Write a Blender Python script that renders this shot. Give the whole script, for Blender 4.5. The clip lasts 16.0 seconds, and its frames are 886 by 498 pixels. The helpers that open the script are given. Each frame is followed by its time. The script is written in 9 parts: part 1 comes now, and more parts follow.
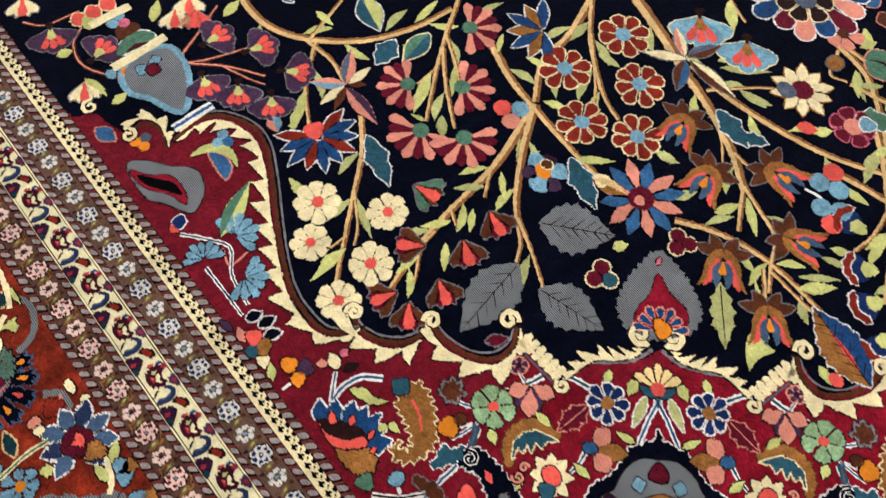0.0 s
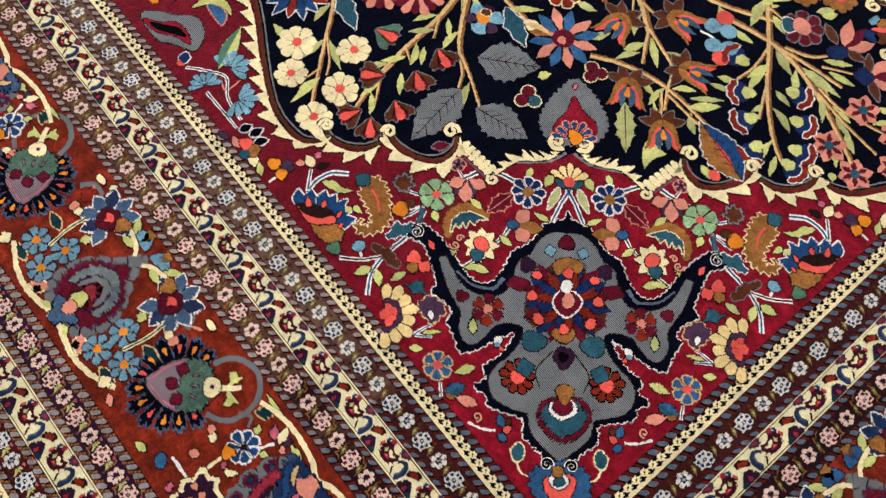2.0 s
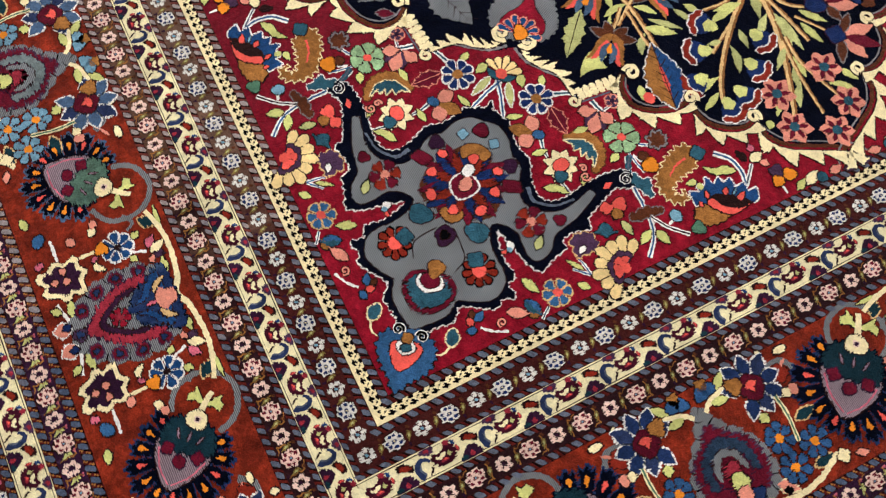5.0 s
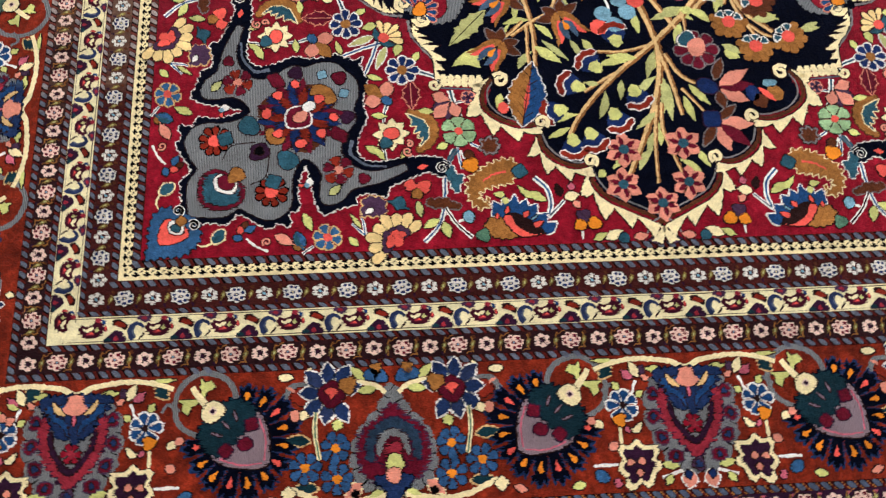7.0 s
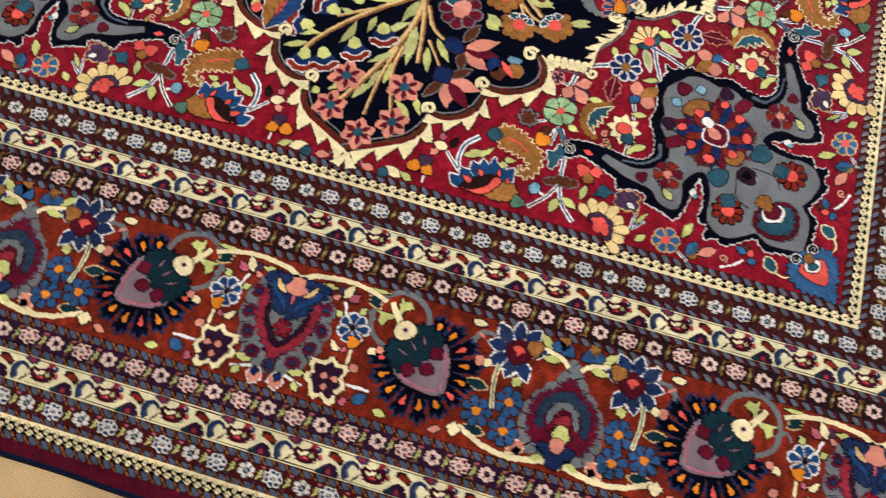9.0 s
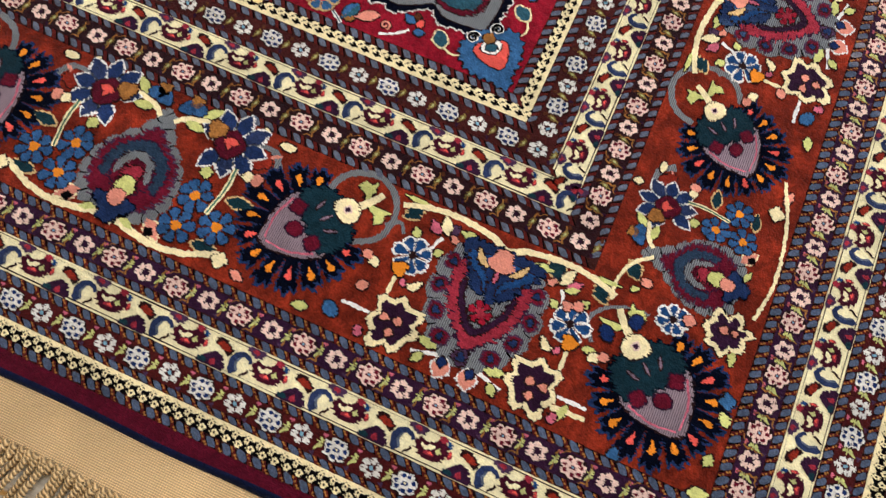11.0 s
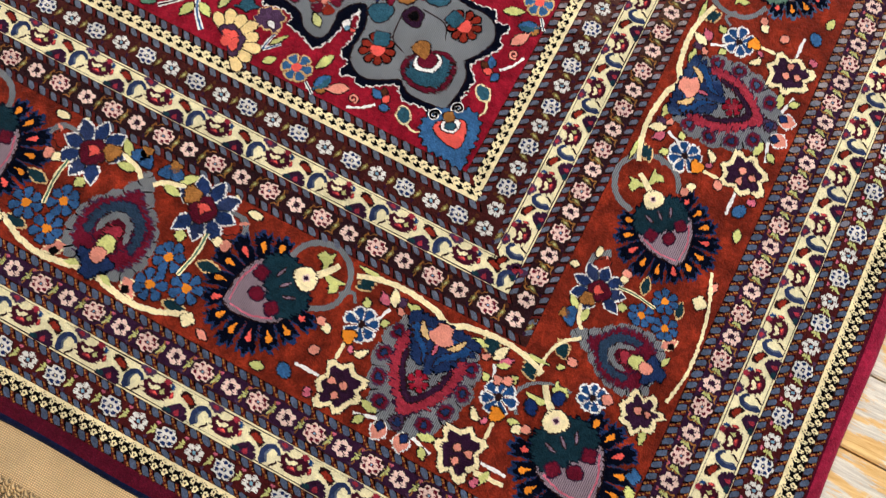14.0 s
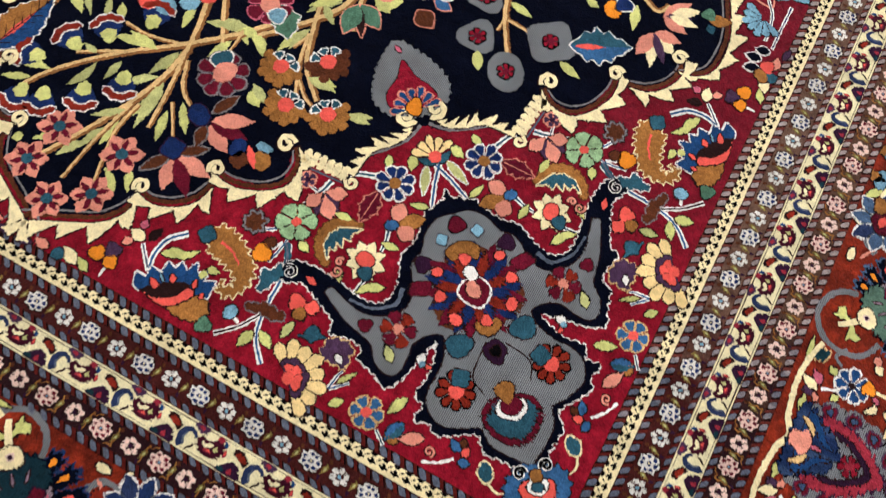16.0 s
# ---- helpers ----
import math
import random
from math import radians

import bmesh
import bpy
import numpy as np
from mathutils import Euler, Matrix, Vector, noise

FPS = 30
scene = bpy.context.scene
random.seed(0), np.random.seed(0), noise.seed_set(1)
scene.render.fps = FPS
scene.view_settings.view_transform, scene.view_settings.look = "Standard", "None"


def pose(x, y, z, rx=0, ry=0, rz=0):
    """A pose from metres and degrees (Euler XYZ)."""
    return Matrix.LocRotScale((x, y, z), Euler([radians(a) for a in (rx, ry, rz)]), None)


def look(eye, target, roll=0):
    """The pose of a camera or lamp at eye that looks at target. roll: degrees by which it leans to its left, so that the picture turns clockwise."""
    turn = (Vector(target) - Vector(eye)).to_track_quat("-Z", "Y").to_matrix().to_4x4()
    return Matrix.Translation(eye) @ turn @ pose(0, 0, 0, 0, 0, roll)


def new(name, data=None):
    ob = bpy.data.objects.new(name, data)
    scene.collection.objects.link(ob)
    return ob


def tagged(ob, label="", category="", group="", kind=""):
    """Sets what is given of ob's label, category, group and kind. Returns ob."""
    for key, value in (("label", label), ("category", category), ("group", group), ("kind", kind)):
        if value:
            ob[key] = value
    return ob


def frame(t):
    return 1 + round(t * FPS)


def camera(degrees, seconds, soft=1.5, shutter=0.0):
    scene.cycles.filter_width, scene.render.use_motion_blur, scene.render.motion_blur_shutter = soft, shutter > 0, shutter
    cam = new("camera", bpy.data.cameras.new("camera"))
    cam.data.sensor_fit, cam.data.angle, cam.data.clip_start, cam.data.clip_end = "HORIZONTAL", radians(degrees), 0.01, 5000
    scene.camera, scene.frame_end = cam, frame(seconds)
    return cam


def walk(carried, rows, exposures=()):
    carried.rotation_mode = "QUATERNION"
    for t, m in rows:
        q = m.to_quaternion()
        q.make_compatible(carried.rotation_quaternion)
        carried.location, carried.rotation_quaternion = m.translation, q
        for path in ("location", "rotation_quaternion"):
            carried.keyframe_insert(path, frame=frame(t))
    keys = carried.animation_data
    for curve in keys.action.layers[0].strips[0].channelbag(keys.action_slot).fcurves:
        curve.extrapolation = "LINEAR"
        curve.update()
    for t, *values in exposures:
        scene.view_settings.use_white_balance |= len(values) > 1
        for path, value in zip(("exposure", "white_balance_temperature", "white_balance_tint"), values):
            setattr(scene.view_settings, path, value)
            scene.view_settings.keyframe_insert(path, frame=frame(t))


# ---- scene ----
cam = camera(58.0, 16.0, 1.2, 0.26)
PATH = [
    (0, (-0.752, 0.372, 0.89), (-0.163, 0.953, -0.931), 6.4),
    (0.5, (-0.763, 0.285, 0.885), (-0.172, 0.865, -0.936), 6.4),
    (1, (-0.779, 0.248, 0.933), (-0.241, 0.788, -0.916), 5.4),
    (1.5, (-0.835, 0.174, 0.977), (-0.303, 0.71, -0.875), 5.2),
    (2, (-0.877, 0.108, 1.021), (-0.355, 0.641, -0.835), 5.0),
    (2.5, (-0.872, 0.041, 1.017), (-0.353, 0.558, -0.844), 5.9),
    (3, (-0.876, -0.013, 0.993), (-0.368, 0.48, -0.877), 7.1),
    (3.5, (-0.834, -0.046, 0.952), (-0.346, 0.432, -0.928), 7.8),
    (3.7, (-0.826, -0.05, 0.956), (-0.34, 0.424, -0.925), 8.6),
    (5.8, (-0.648, -0.197, 0.997), (-0.405, 0.392, -0.899), 5.6),
    (6, (-0.604, -0.221, 0.988), (-0.387, 0.382, -0.906), 5.4),
    (6.5, (-0.488, -0.265, 0.992), (-0.335, 0.342, -0.907), 5.6),
    (7, (-0.364, -0.323, 1.043), (-0.269, 0.313, -0.851), 5.8),
    (7.5, (-0.243, -0.319, 1.045), (-0.207, 0.306, -0.855), 6.4),
    (8, (-0.098, -0.306, 0.99), (-0.125, 0.298, -0.916), 6.0),
    (8.5, (0.043, -0.377, 0.997), (-0.037, 0.275, -0.893), 6.1),
    (9, (0.238, -0.423, 1.045), (0.121, 0.242, -0.838), 6.6),
    (9.5, (0.41, -0.441, 1.009), (0.24, 0.245, -0.862), 5.4),
    (10, (0.574, -0.425, 0.901), (0.395, 0.245, -0.975), 6.5),
    (10.2, (0.639, -0.436, 0.838), (0.449, 0.255, -1.029), 6.7),
    (12.3, (0.9, -0.439, 0.788), (0.715, 0.013, -1.152), 4.8),
    (12.5, (0.904, -0.433, 0.813), (0.726, 0.016, -1.128), 5.5),
    (13, (0.9, -0.391, 0.872), (0.726, 0.061, -1.068), 6.4),
    (13.5, (0.87, -0.339, 0.9), (0.675, 0.129, -1.035), 5.1),
    (14, (0.829, -0.294, 0.925), (0.647, 0.171, -1.011), 6.5),
    (14.5, (0.756, -0.246, 0.954), (0.561, 0.229, -0.979), 5.7),
    (15, (0.647, -0.181, 0.979), (0.479, 0.302, -0.955), 9.1),
    (15.1, (0.623, -0.176, 0.979), (0.462, 0.329, -0.949), 10.5),
    (15.5, (0.594, -0.109, 0.97), (0.396, 0.436, -0.945), 8.9),
    (16, (0.56, -0.026, 0.92), (0.336, 0.572, -0.976), 8.7),
]
walk(cam, [(t, look(eye, target, roll)) for t, eye, target, roll in PATH], [(0, 0.0, 6110, 13), (2, 0.02, 6110, 13), (5, 0.12, 6110, 13), (11, 0.12, 6110, 13), (12.5, 0.06, 6110, 13), (13.2, 0.08, 6110, 13), (14.5, 0.24, 6110, 13), (15.3, 0.16, 6110, 13), (16, 0.07, 6110, 13)])

# ---------------------------------------------------------------- light
world = bpy.data.worlds.new("world")
scene.world = world
world.use_nodes = True
wn = world.node_tree.nodes
sky = wn.new("ShaderNodeTexSky")
sky.sky_type = "NISHITA"
sky.sun_disc = False
sky.sun_elevation, sky.sun_rotation = radians(38), radians(200)
world.node_tree.links.new(sky.outputs["Color"], wn["Background"].inputs["Color"])
wn["Background"].inputs["Strength"].default_value = 0.12


def area_lamp(name, m, sx, sy, watts, colour):
    data = bpy.data.lights.new(name, "AREA")
    data.shape, data.size, data.size_y, data.energy, data.color = "RECTANGLE", sx, sy, watts, colour
    ob = new(name, data)
    ob.matrix_world = m
    return ob


# added lamps: daylight at two unseen windows, and two unseen ceiling lights
area_lamp("added_window_light", look((-0.4, 5.62, 1.45), (-0.4, 0.0, 1.0)), 3.0, 1.5, 72, (0.94, 0.97, 1.04))
area_lamp("added_window_light", look((4.02, 0.9, 1.45), (0.0, 0.9, 0.9)), 3.0, 1.5, 56, (0.94, 0.97, 1.04))
area_lamp("added_ceiling_glow", look((-0.9, 0.9, 2.60), (-0.9, 0.901, 0)), 1.2, 0.3, 26, (1.0, 0.97, 0.96))
area_lamp("added_ceiling_glow", look((0.9, 0.9, 2.60), (0.9, 0.901, 0)), 1.2, 0.3, 20, (1.0, 0.97, 0.96))

# ---------------------------------------------------------------- materials
MATS = {}


def srgb(r, g, b, k=1.0):
    f = lambda c: ((c / 255 + 0.055) / 1.055) ** 2.4 if c > 10 else c / 255 / 12.92
    return (f(r) * k, f(g) * k, f(b) * k, 1)


def shader(name):
    mat = bpy.data.materials.new(name)
    mat.use_nodes = True
    nt = mat.node_tree
    bsdf = nt.nodes["Principled BSDF"]
    place = nt.nodes.new("ShaderNodeNewGeometry").outputs["Position"]
    MATS[name] = mat

    def node(kind, **values):
        n = nt.nodes.new(kind)
        for key, value in values.items():
            if key in ("operation", "blend_type", "data_type", "wave_type", "bands_direction", "wave_profile", "feature"):
                if key == "operation":
                    n.operation = value
                elif key == "blend_type":
                    n.blend_type = value
                elif key == "data_type":
                    n.data_type = value
                elif key == "wave_type":
                    n.wave_type = value
                elif key == "bands_direction":
                    n.bands_direction = value
                elif key == "wave_profile":
                    n.wave_profile = value
                else:
                    n.feature = value
            else:
                n.inputs[key.replace("_", " ")].default_value = value
        return n

    return mat, nt, bsdf, place, node


def stretched(nt, node, place, sx, sy, sz):
    m = node("ShaderNodeMapping", Scale=(sx, sy, sz))
    nt.links.new(place, m.inputs["Vector"])
    return m.outputs["Vector"]


def ramped(nt, node, value, lo, hi, a, b):
    r = node("ShaderNodeMapRange", From_Min=lo, From_Max=hi, To_Min=a, To_Max=b)
    nt.links.new(value, r.inputs["Value"])
    return r.outputs["Result"]


def times(nt, node, a, b):
    m = node("ShaderNodeMath", operation="MULTIPLY")
    nt.links.new(a, m.inputs[0])
    nt.links.new(b, m.inputs[1])
    return m.outputs[0]


def shaded(nt, node, bsdf, colour, factor):
    """Base colour times a grey factor."""
    mix = node("ShaderNodeVectorMath", operation="SCALE")
    mix.inputs[0].default_value = colour[:3]
    nt.links.new(factor, mix.inputs["Scale"])
    nt.links.new(mix.outputs["Vector"], bsdf.inputs["Base Color"])
    return mix


def wool(name, r, g, b, fine=0.42, broad=0.16, gloss=0.03, lit=None, abrash=None, spread=0.13):
    """Knotted wool pile: dye that varies in broad bands across the weave and from tuft to tuft, with a tufted relief;
    shade between tufts and nap shading are painted into the tone.
    spread: how far the dye of single motifs differs; lit: colour painted where brushed-up pile catches light; abrash:
    another dye lot, woven in from about y0 to y1 on."""
    mat, nt, bsdf, place, node = shader(name)
    n1 = node("ShaderNodeTexNoise", Scale=1.0, Detail=3.0)
    nt.links.new(stretched(nt, node, place, 10, 34, 0), n1.inputs["Vector"])
    fibre = node("ShaderNodeTexNoise", Scale=620.0, Detail=2.0, Roughness=0.7)
    nt.links.new(place, fibre.inputs["Vector"])
    tuft = node("ShaderNodeTexVoronoi", Scale=520.0, Randomness=0.8)
    nt.links.new(stretched(nt, node, place, 1, 1, 0), tuft.inputs["Vector"])
    mid = node("ShaderNodeTexNoise", Scale=120.0, Detail=3.0, Roughness=0.6, Distortion=0.6)
    nt.links.new(place, mid.inputs["Vector"])
    nap = node("ShaderNodeTexNoise", Scale=1.0, Detail=3.0, Roughness=0.55, Distortion=0.5)
    nt.links.new(stretched(nt, node, place, 44, 30, 0), nap.inputs["Vector"])
    f1 = ramped(nt, node, n1.outputs["Fac"], 0.3, 0.7, 1 - broad, 1 + broad)
    # f2 darkens the gaps between tufts: shade put into the colour
    f2 = ramped(nt, node, tuft.outputs["Distance"], 0.05, 0.75, 1 + fine * 0.32, 1 - fine * 0.62)
    f3 = ramped(nt, node, fibre.outputs["Fac"], 0.3, 0.7, 1 - fine * 0.5, 1 + fine * 0.5)
    f4 = ramped(nt, node, mid.outputs["Fac"], 0.3, 0.7, 1 - fine * 0.62, 1 + fine * 0.62)
    # f5 paints the light and dark of the brushed nap
    f5 = ramped(nt, node, nap.outputs["Fac"], 0.3, 0.7, 1 - fine * 0.38, 1 + fine * 0.38)
    tone = times(nt, node, times(nt, node, times(nt, node, f1, f4), f5), times(nt, node, f2, f3))
    if spread:
        info = nt.nodes.new("ShaderNodeObjectInfo")
        tone = times(nt, node, tone, ramped(nt, node, info.outputs["Random"], 0, 1, 1 - spread, 1 + spread))
    dye = shaded(nt, node, bsdf, srgb(r, g, b), tone)

    def blend(low, fac, high):
        mix = node("ShaderNodeMix", data_type="RGBA")
        nt.links.new(fac, mix.inputs["Factor"])
        ends = [q for q in mix.inputs if q.type == "RGBA"]
        if low is None:
            ends[0].default_value = srgb(r, g, b)
        else:
            nt.links.new(low, ends[0])
        ends[1].default_value = srgb(*high)
        return [q for q in mix.outputs if q.type == "RGBA"][0]

    colour = None
    # highlights on brushed-up pile, painted as a second colour
    if lit:
        colour = blend(colour, ramped(nt, node, nap.outputs["Fac"], 0.44, 0.72, 0.0, 0.75), lit)
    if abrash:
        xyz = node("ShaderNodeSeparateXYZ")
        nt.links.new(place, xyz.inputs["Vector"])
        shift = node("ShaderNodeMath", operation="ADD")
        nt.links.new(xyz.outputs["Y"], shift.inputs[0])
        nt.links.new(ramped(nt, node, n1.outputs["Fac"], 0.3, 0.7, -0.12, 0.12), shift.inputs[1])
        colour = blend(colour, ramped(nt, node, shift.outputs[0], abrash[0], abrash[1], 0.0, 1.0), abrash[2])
    if colour is not None:
        nt.links.new(colour, dye.inputs[0])
    both = node("ShaderNodeMath", operation="SUBTRACT")
    nt.links.new(fibre.outputs["Fac"], both.inputs[0])
    nt.links.new(tuft.outputs["Distance"], both.inputs[1])
    high = node("ShaderNodeMath", operation="ADD")
    nt.links.new(both.outputs[0], high.inputs[0])
    nt.links.new(ramped(nt, node, mid.outputs["Fac"], 0.3, 0.7, 0.0, 1.2), high.inputs[1])
    bump = node("ShaderNodeBump", Strength=0.6, Distance=0.0014)
    nt.links.new(high.outputs[0], bump.inputs["Height"])
    nt.links.new(bump.outputs["Normal"], bsdf.inputs["Normal"])
    bsdf.inputs["Roughness"].default_value = 0.95
    bsdf.inputs["Specular IOR Level"].default_value = gloss
    bsdf.inputs["Sheen Weight"].default_value = 0.09 if gloss else 0.03
    bsdf.inputs["Sheen Roughness"].default_value = 0.45
    return mat


wool("cream", 246, 230, 178, 0.18, spread=0.03)
wool("ivory", 220, 217, 207, 0.2, spread=0.03)
wool("pale_yellow", 240, 230, 182, 0.18, spread=0)
# edge maroon brightened for the selvedge: sheen at grazing angles put into the colour
wool("lit_maroon", 146, 28, 56, spread=0)
wool("white", 242, 240, 232, 0.18, spread=0.03)
wool("yellow", 242, 212, 146, 0.18, spread=0.03)
wool("navy", 8, 11, 24, broad=0.3, gloss=0.0, spread=0)
wool("black", 9, 8, 10, gloss=0.0)
wool("crimson", 134, 18, 36, 0.42, 0.24, lit=(158, 26, 46), spread=0, abrash=(0.28, 0.56, (114, 22, 36)))
wool("maroon", 100, 18, 38)
wool("hook_maroon", 62, 16, 32)
wool("edge_maroon", 84, 14, 33, spread=0)
wool("rust", 116, 38, 23, 0.5, 0.28, lit=(158, 52, 28), spread=0)
wool("brick", 132, 40, 26)
wool("brown", 90, 48, 28)
wool("dark_brown", 38, 19, 18)
wool("rope_brown", 58, 27, 23, spread=0)
wool("stripe_red", 72, 22, 22, spread=0)
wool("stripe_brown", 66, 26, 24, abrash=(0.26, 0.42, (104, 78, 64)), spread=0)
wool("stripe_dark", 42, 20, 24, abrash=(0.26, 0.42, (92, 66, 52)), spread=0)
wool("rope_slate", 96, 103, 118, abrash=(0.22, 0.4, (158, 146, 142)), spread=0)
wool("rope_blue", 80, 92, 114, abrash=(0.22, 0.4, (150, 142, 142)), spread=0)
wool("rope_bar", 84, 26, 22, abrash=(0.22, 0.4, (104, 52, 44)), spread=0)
wool("gold", 158, 106, 52)
wool("olive", 138, 118, 62)
wool("bark", 148, 100, 56, 0.3)
wool("tan", 224, 188, 128, 0.25, spread=0.03)
wool("lime", 206, 208, 126, 0.22)
wool("sage", 186, 188, 122, 0.24)
wool("mint", 152, 186, 138)
wool("green", 84, 124, 100)
wool("teal", 46, 88, 104)
wool("deep_teal", 22, 52, 60)
wool("sky", 124, 170, 190)
wool("blue", 32, 70, 118)
wool("mid_blue", 56, 100, 144)
wool("dark_blue", 24, 44, 92)
wool("indigo", 42, 54, 88)
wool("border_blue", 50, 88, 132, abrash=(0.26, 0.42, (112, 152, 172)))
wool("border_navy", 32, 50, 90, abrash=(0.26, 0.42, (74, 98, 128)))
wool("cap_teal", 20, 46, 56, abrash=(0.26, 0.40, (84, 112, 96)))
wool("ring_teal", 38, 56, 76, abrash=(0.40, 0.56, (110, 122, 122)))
wool("cord_blue", 14, 22, 50, spread=0)
wool("slate", 92, 101, 116)
wool("slate_blue", 72, 96, 122)
wool("berry", 150, 44, 58)
wool("dove", 126, 123, 124)
wool("purple", 74, 50, 76)
wool("plum", 48, 22, 46)
wool("mauve", 134, 110, 124)
wool("coral", 232, 92, 80, 0.18)
wool("scarlet", 140, 22, 42)
wool("salmon", 224, 144, 122, 0.18)
wool("pink", 208, 104, 124)
wool("orange", 230, 138, 36, 0.15)
wool("blush", 232, 200, 184, 0.15, spread=0.03)


def flat_weave(name, lit, dark, period):
    """Flat-woven ground in the relief parts, with dark ribs along the warp."""
    mat, nt, bsdf, place, node = shader(name)
    wob = node("ShaderNodeTexNoise", Scale=25.0, Detail=2.0)
    nt.links.new(place, wob.inputs["Vector"])
    wave = node("ShaderNodeTexWave", wave_type="BANDS", bands_direction="X", Scale=0.314 / period, Distortion=1.2, Detail=1.0)
    wave.inputs["Detail Scale"].default_value = 3.0
    nt.links.new(place, wave.inputs["Vector"])
    mix = node("ShaderNodeMix", data_type="RGBA")
    nt.links.new(ramped(nt, node, wave.outputs["Fac"], 0.2, 0.75, 0.0, 1.0), mix.inputs["Factor"])
    mix.inputs["A"].default_value = srgb(*dark)
    mix.inputs["B"].default_value = srgb(*lit)
    for s in mix.inputs:
        if s.type == "RGBA" and s.name == "A":
            s.default_value = srgb(*dark)
        elif s.type == "RGBA" and s.name == "B":
            s.default_value = srgb(*lit)
    out = [s for s in mix.outputs if s.type == "RGBA"][0]
    vary = node("ShaderNodeVectorMath", operation="SCALE")
    nt.links.new(out, vary.inputs[0])
    nt.links.new(ramped(nt, node, wob.outputs["Fac"], 0.3, 0.7, 0.78, 1.18), vary.inputs["Scale"])
    nt.links.new(vary.outputs["Vector"], bsdf.inputs["Base Color"])
    bump = node("ShaderNodeBump", Strength=0.6, Distance=0.001)
    nt.links.new(wave.outputs["Fac"], bump.inputs["Height"])
    nt.links.new(bump.outputs["Normal"], bsdf.inputs["Normal"])
    bsdf.inputs["Roughness"].default_value = 0.7
    return mat


flat_weave("grey_weave", (130, 135, 136), (58, 61, 66), 0.0023)
flat_weave("mauve_weave", (146, 126, 134), (84, 68, 78), 0.0023)


def cotton(name, r, g, b, along, across):
    mat, nt, bsdf, place, node = shader(name)
    ribs = node("ShaderNodeTexWave", wave_type="BANDS", bands_direction="Y", Scale=0.314 / along, Distortion=0.8, Detail=1.0)
    nt.links.new(place, ribs.inputs["Vector"])
    cross = node("ShaderNodeTexWave", wave_type="BANDS", bands_direction="X", Scale=0.314 / across, Distortion=1.0)
    nt.links.new(place, cross.inputs["Vector"])
    broad = node("ShaderNodeTexNoise", Scale=9.0, Detail=4.0)
    nt.links.new(place, broad.inputs["Vector"])
    # hollows between ribs and cross threads darkened: their shade is part of the colour
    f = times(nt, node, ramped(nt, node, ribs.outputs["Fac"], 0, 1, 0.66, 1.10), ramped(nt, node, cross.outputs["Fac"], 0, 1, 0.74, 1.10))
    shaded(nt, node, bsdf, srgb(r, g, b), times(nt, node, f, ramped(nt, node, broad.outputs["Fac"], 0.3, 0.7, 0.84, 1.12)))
    high = node("ShaderNodeMath", operation="ADD")
    nt.links.new(ribs.outputs["Fac"], high.inputs[0])
    nt.links.new(cross.outputs["Fac"], high.inputs[1])
    bump = node("ShaderNodeBump", Strength=0.7, Distance=0.0008)
    nt.links.new(high.outputs[0], bump.inputs["Height"])
    nt.links.new(bump.outputs["Normal"], bsdf.inputs["Normal"])
    bsdf.inputs["Roughness"].default_value = 0.9
    return mat


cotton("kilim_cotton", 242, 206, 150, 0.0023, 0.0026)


def yarn(name, r, g, b):
    """Twisted cotton cord: slanting strands, with the shade in the grooves between them put into the colour."""
    mat, nt, bsdf, place, node = shader(name)
    own = nt.nodes.new("ShaderNodeTexCoord").outputs["Object"]
    n = node("ShaderNodeTexNoise", Scale=350.0, Detail=3.0)
    nt.links.new(place, n.inputs["Vector"])
    turned = node("ShaderNodeMapping", Scale=(0.85, 1.0, 0.6))
    nt.links.new(own, turned.inputs["Vector"])
    skew = node("ShaderNodeVectorMath", operation="DOT_PRODUCT")
    nt.links.new(turned.outputs["Vector"], skew.inputs[0])
    skew.inputs[1].default_value = (1.0, 1.0, 0.5)
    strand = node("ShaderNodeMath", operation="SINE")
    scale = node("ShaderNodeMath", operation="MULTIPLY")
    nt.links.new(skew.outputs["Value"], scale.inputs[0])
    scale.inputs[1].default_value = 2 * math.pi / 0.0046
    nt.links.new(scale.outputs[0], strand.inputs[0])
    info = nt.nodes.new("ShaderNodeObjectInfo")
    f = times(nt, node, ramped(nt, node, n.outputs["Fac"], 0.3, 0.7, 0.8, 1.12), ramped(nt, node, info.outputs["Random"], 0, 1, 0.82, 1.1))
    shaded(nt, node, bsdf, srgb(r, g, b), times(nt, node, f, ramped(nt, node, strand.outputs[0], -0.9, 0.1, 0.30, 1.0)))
    bump = node("ShaderNodeBump", Strength=0.9, Distance=0.0012)
    nt.links.new(strand.outputs[0], bump.inputs["Height"])
    nt.links.new(bump.outputs["Normal"], bsdf.inputs["Normal"])
    bsdf.inputs["Roughness"].default_value = 0.9
    return mat


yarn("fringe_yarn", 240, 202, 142)


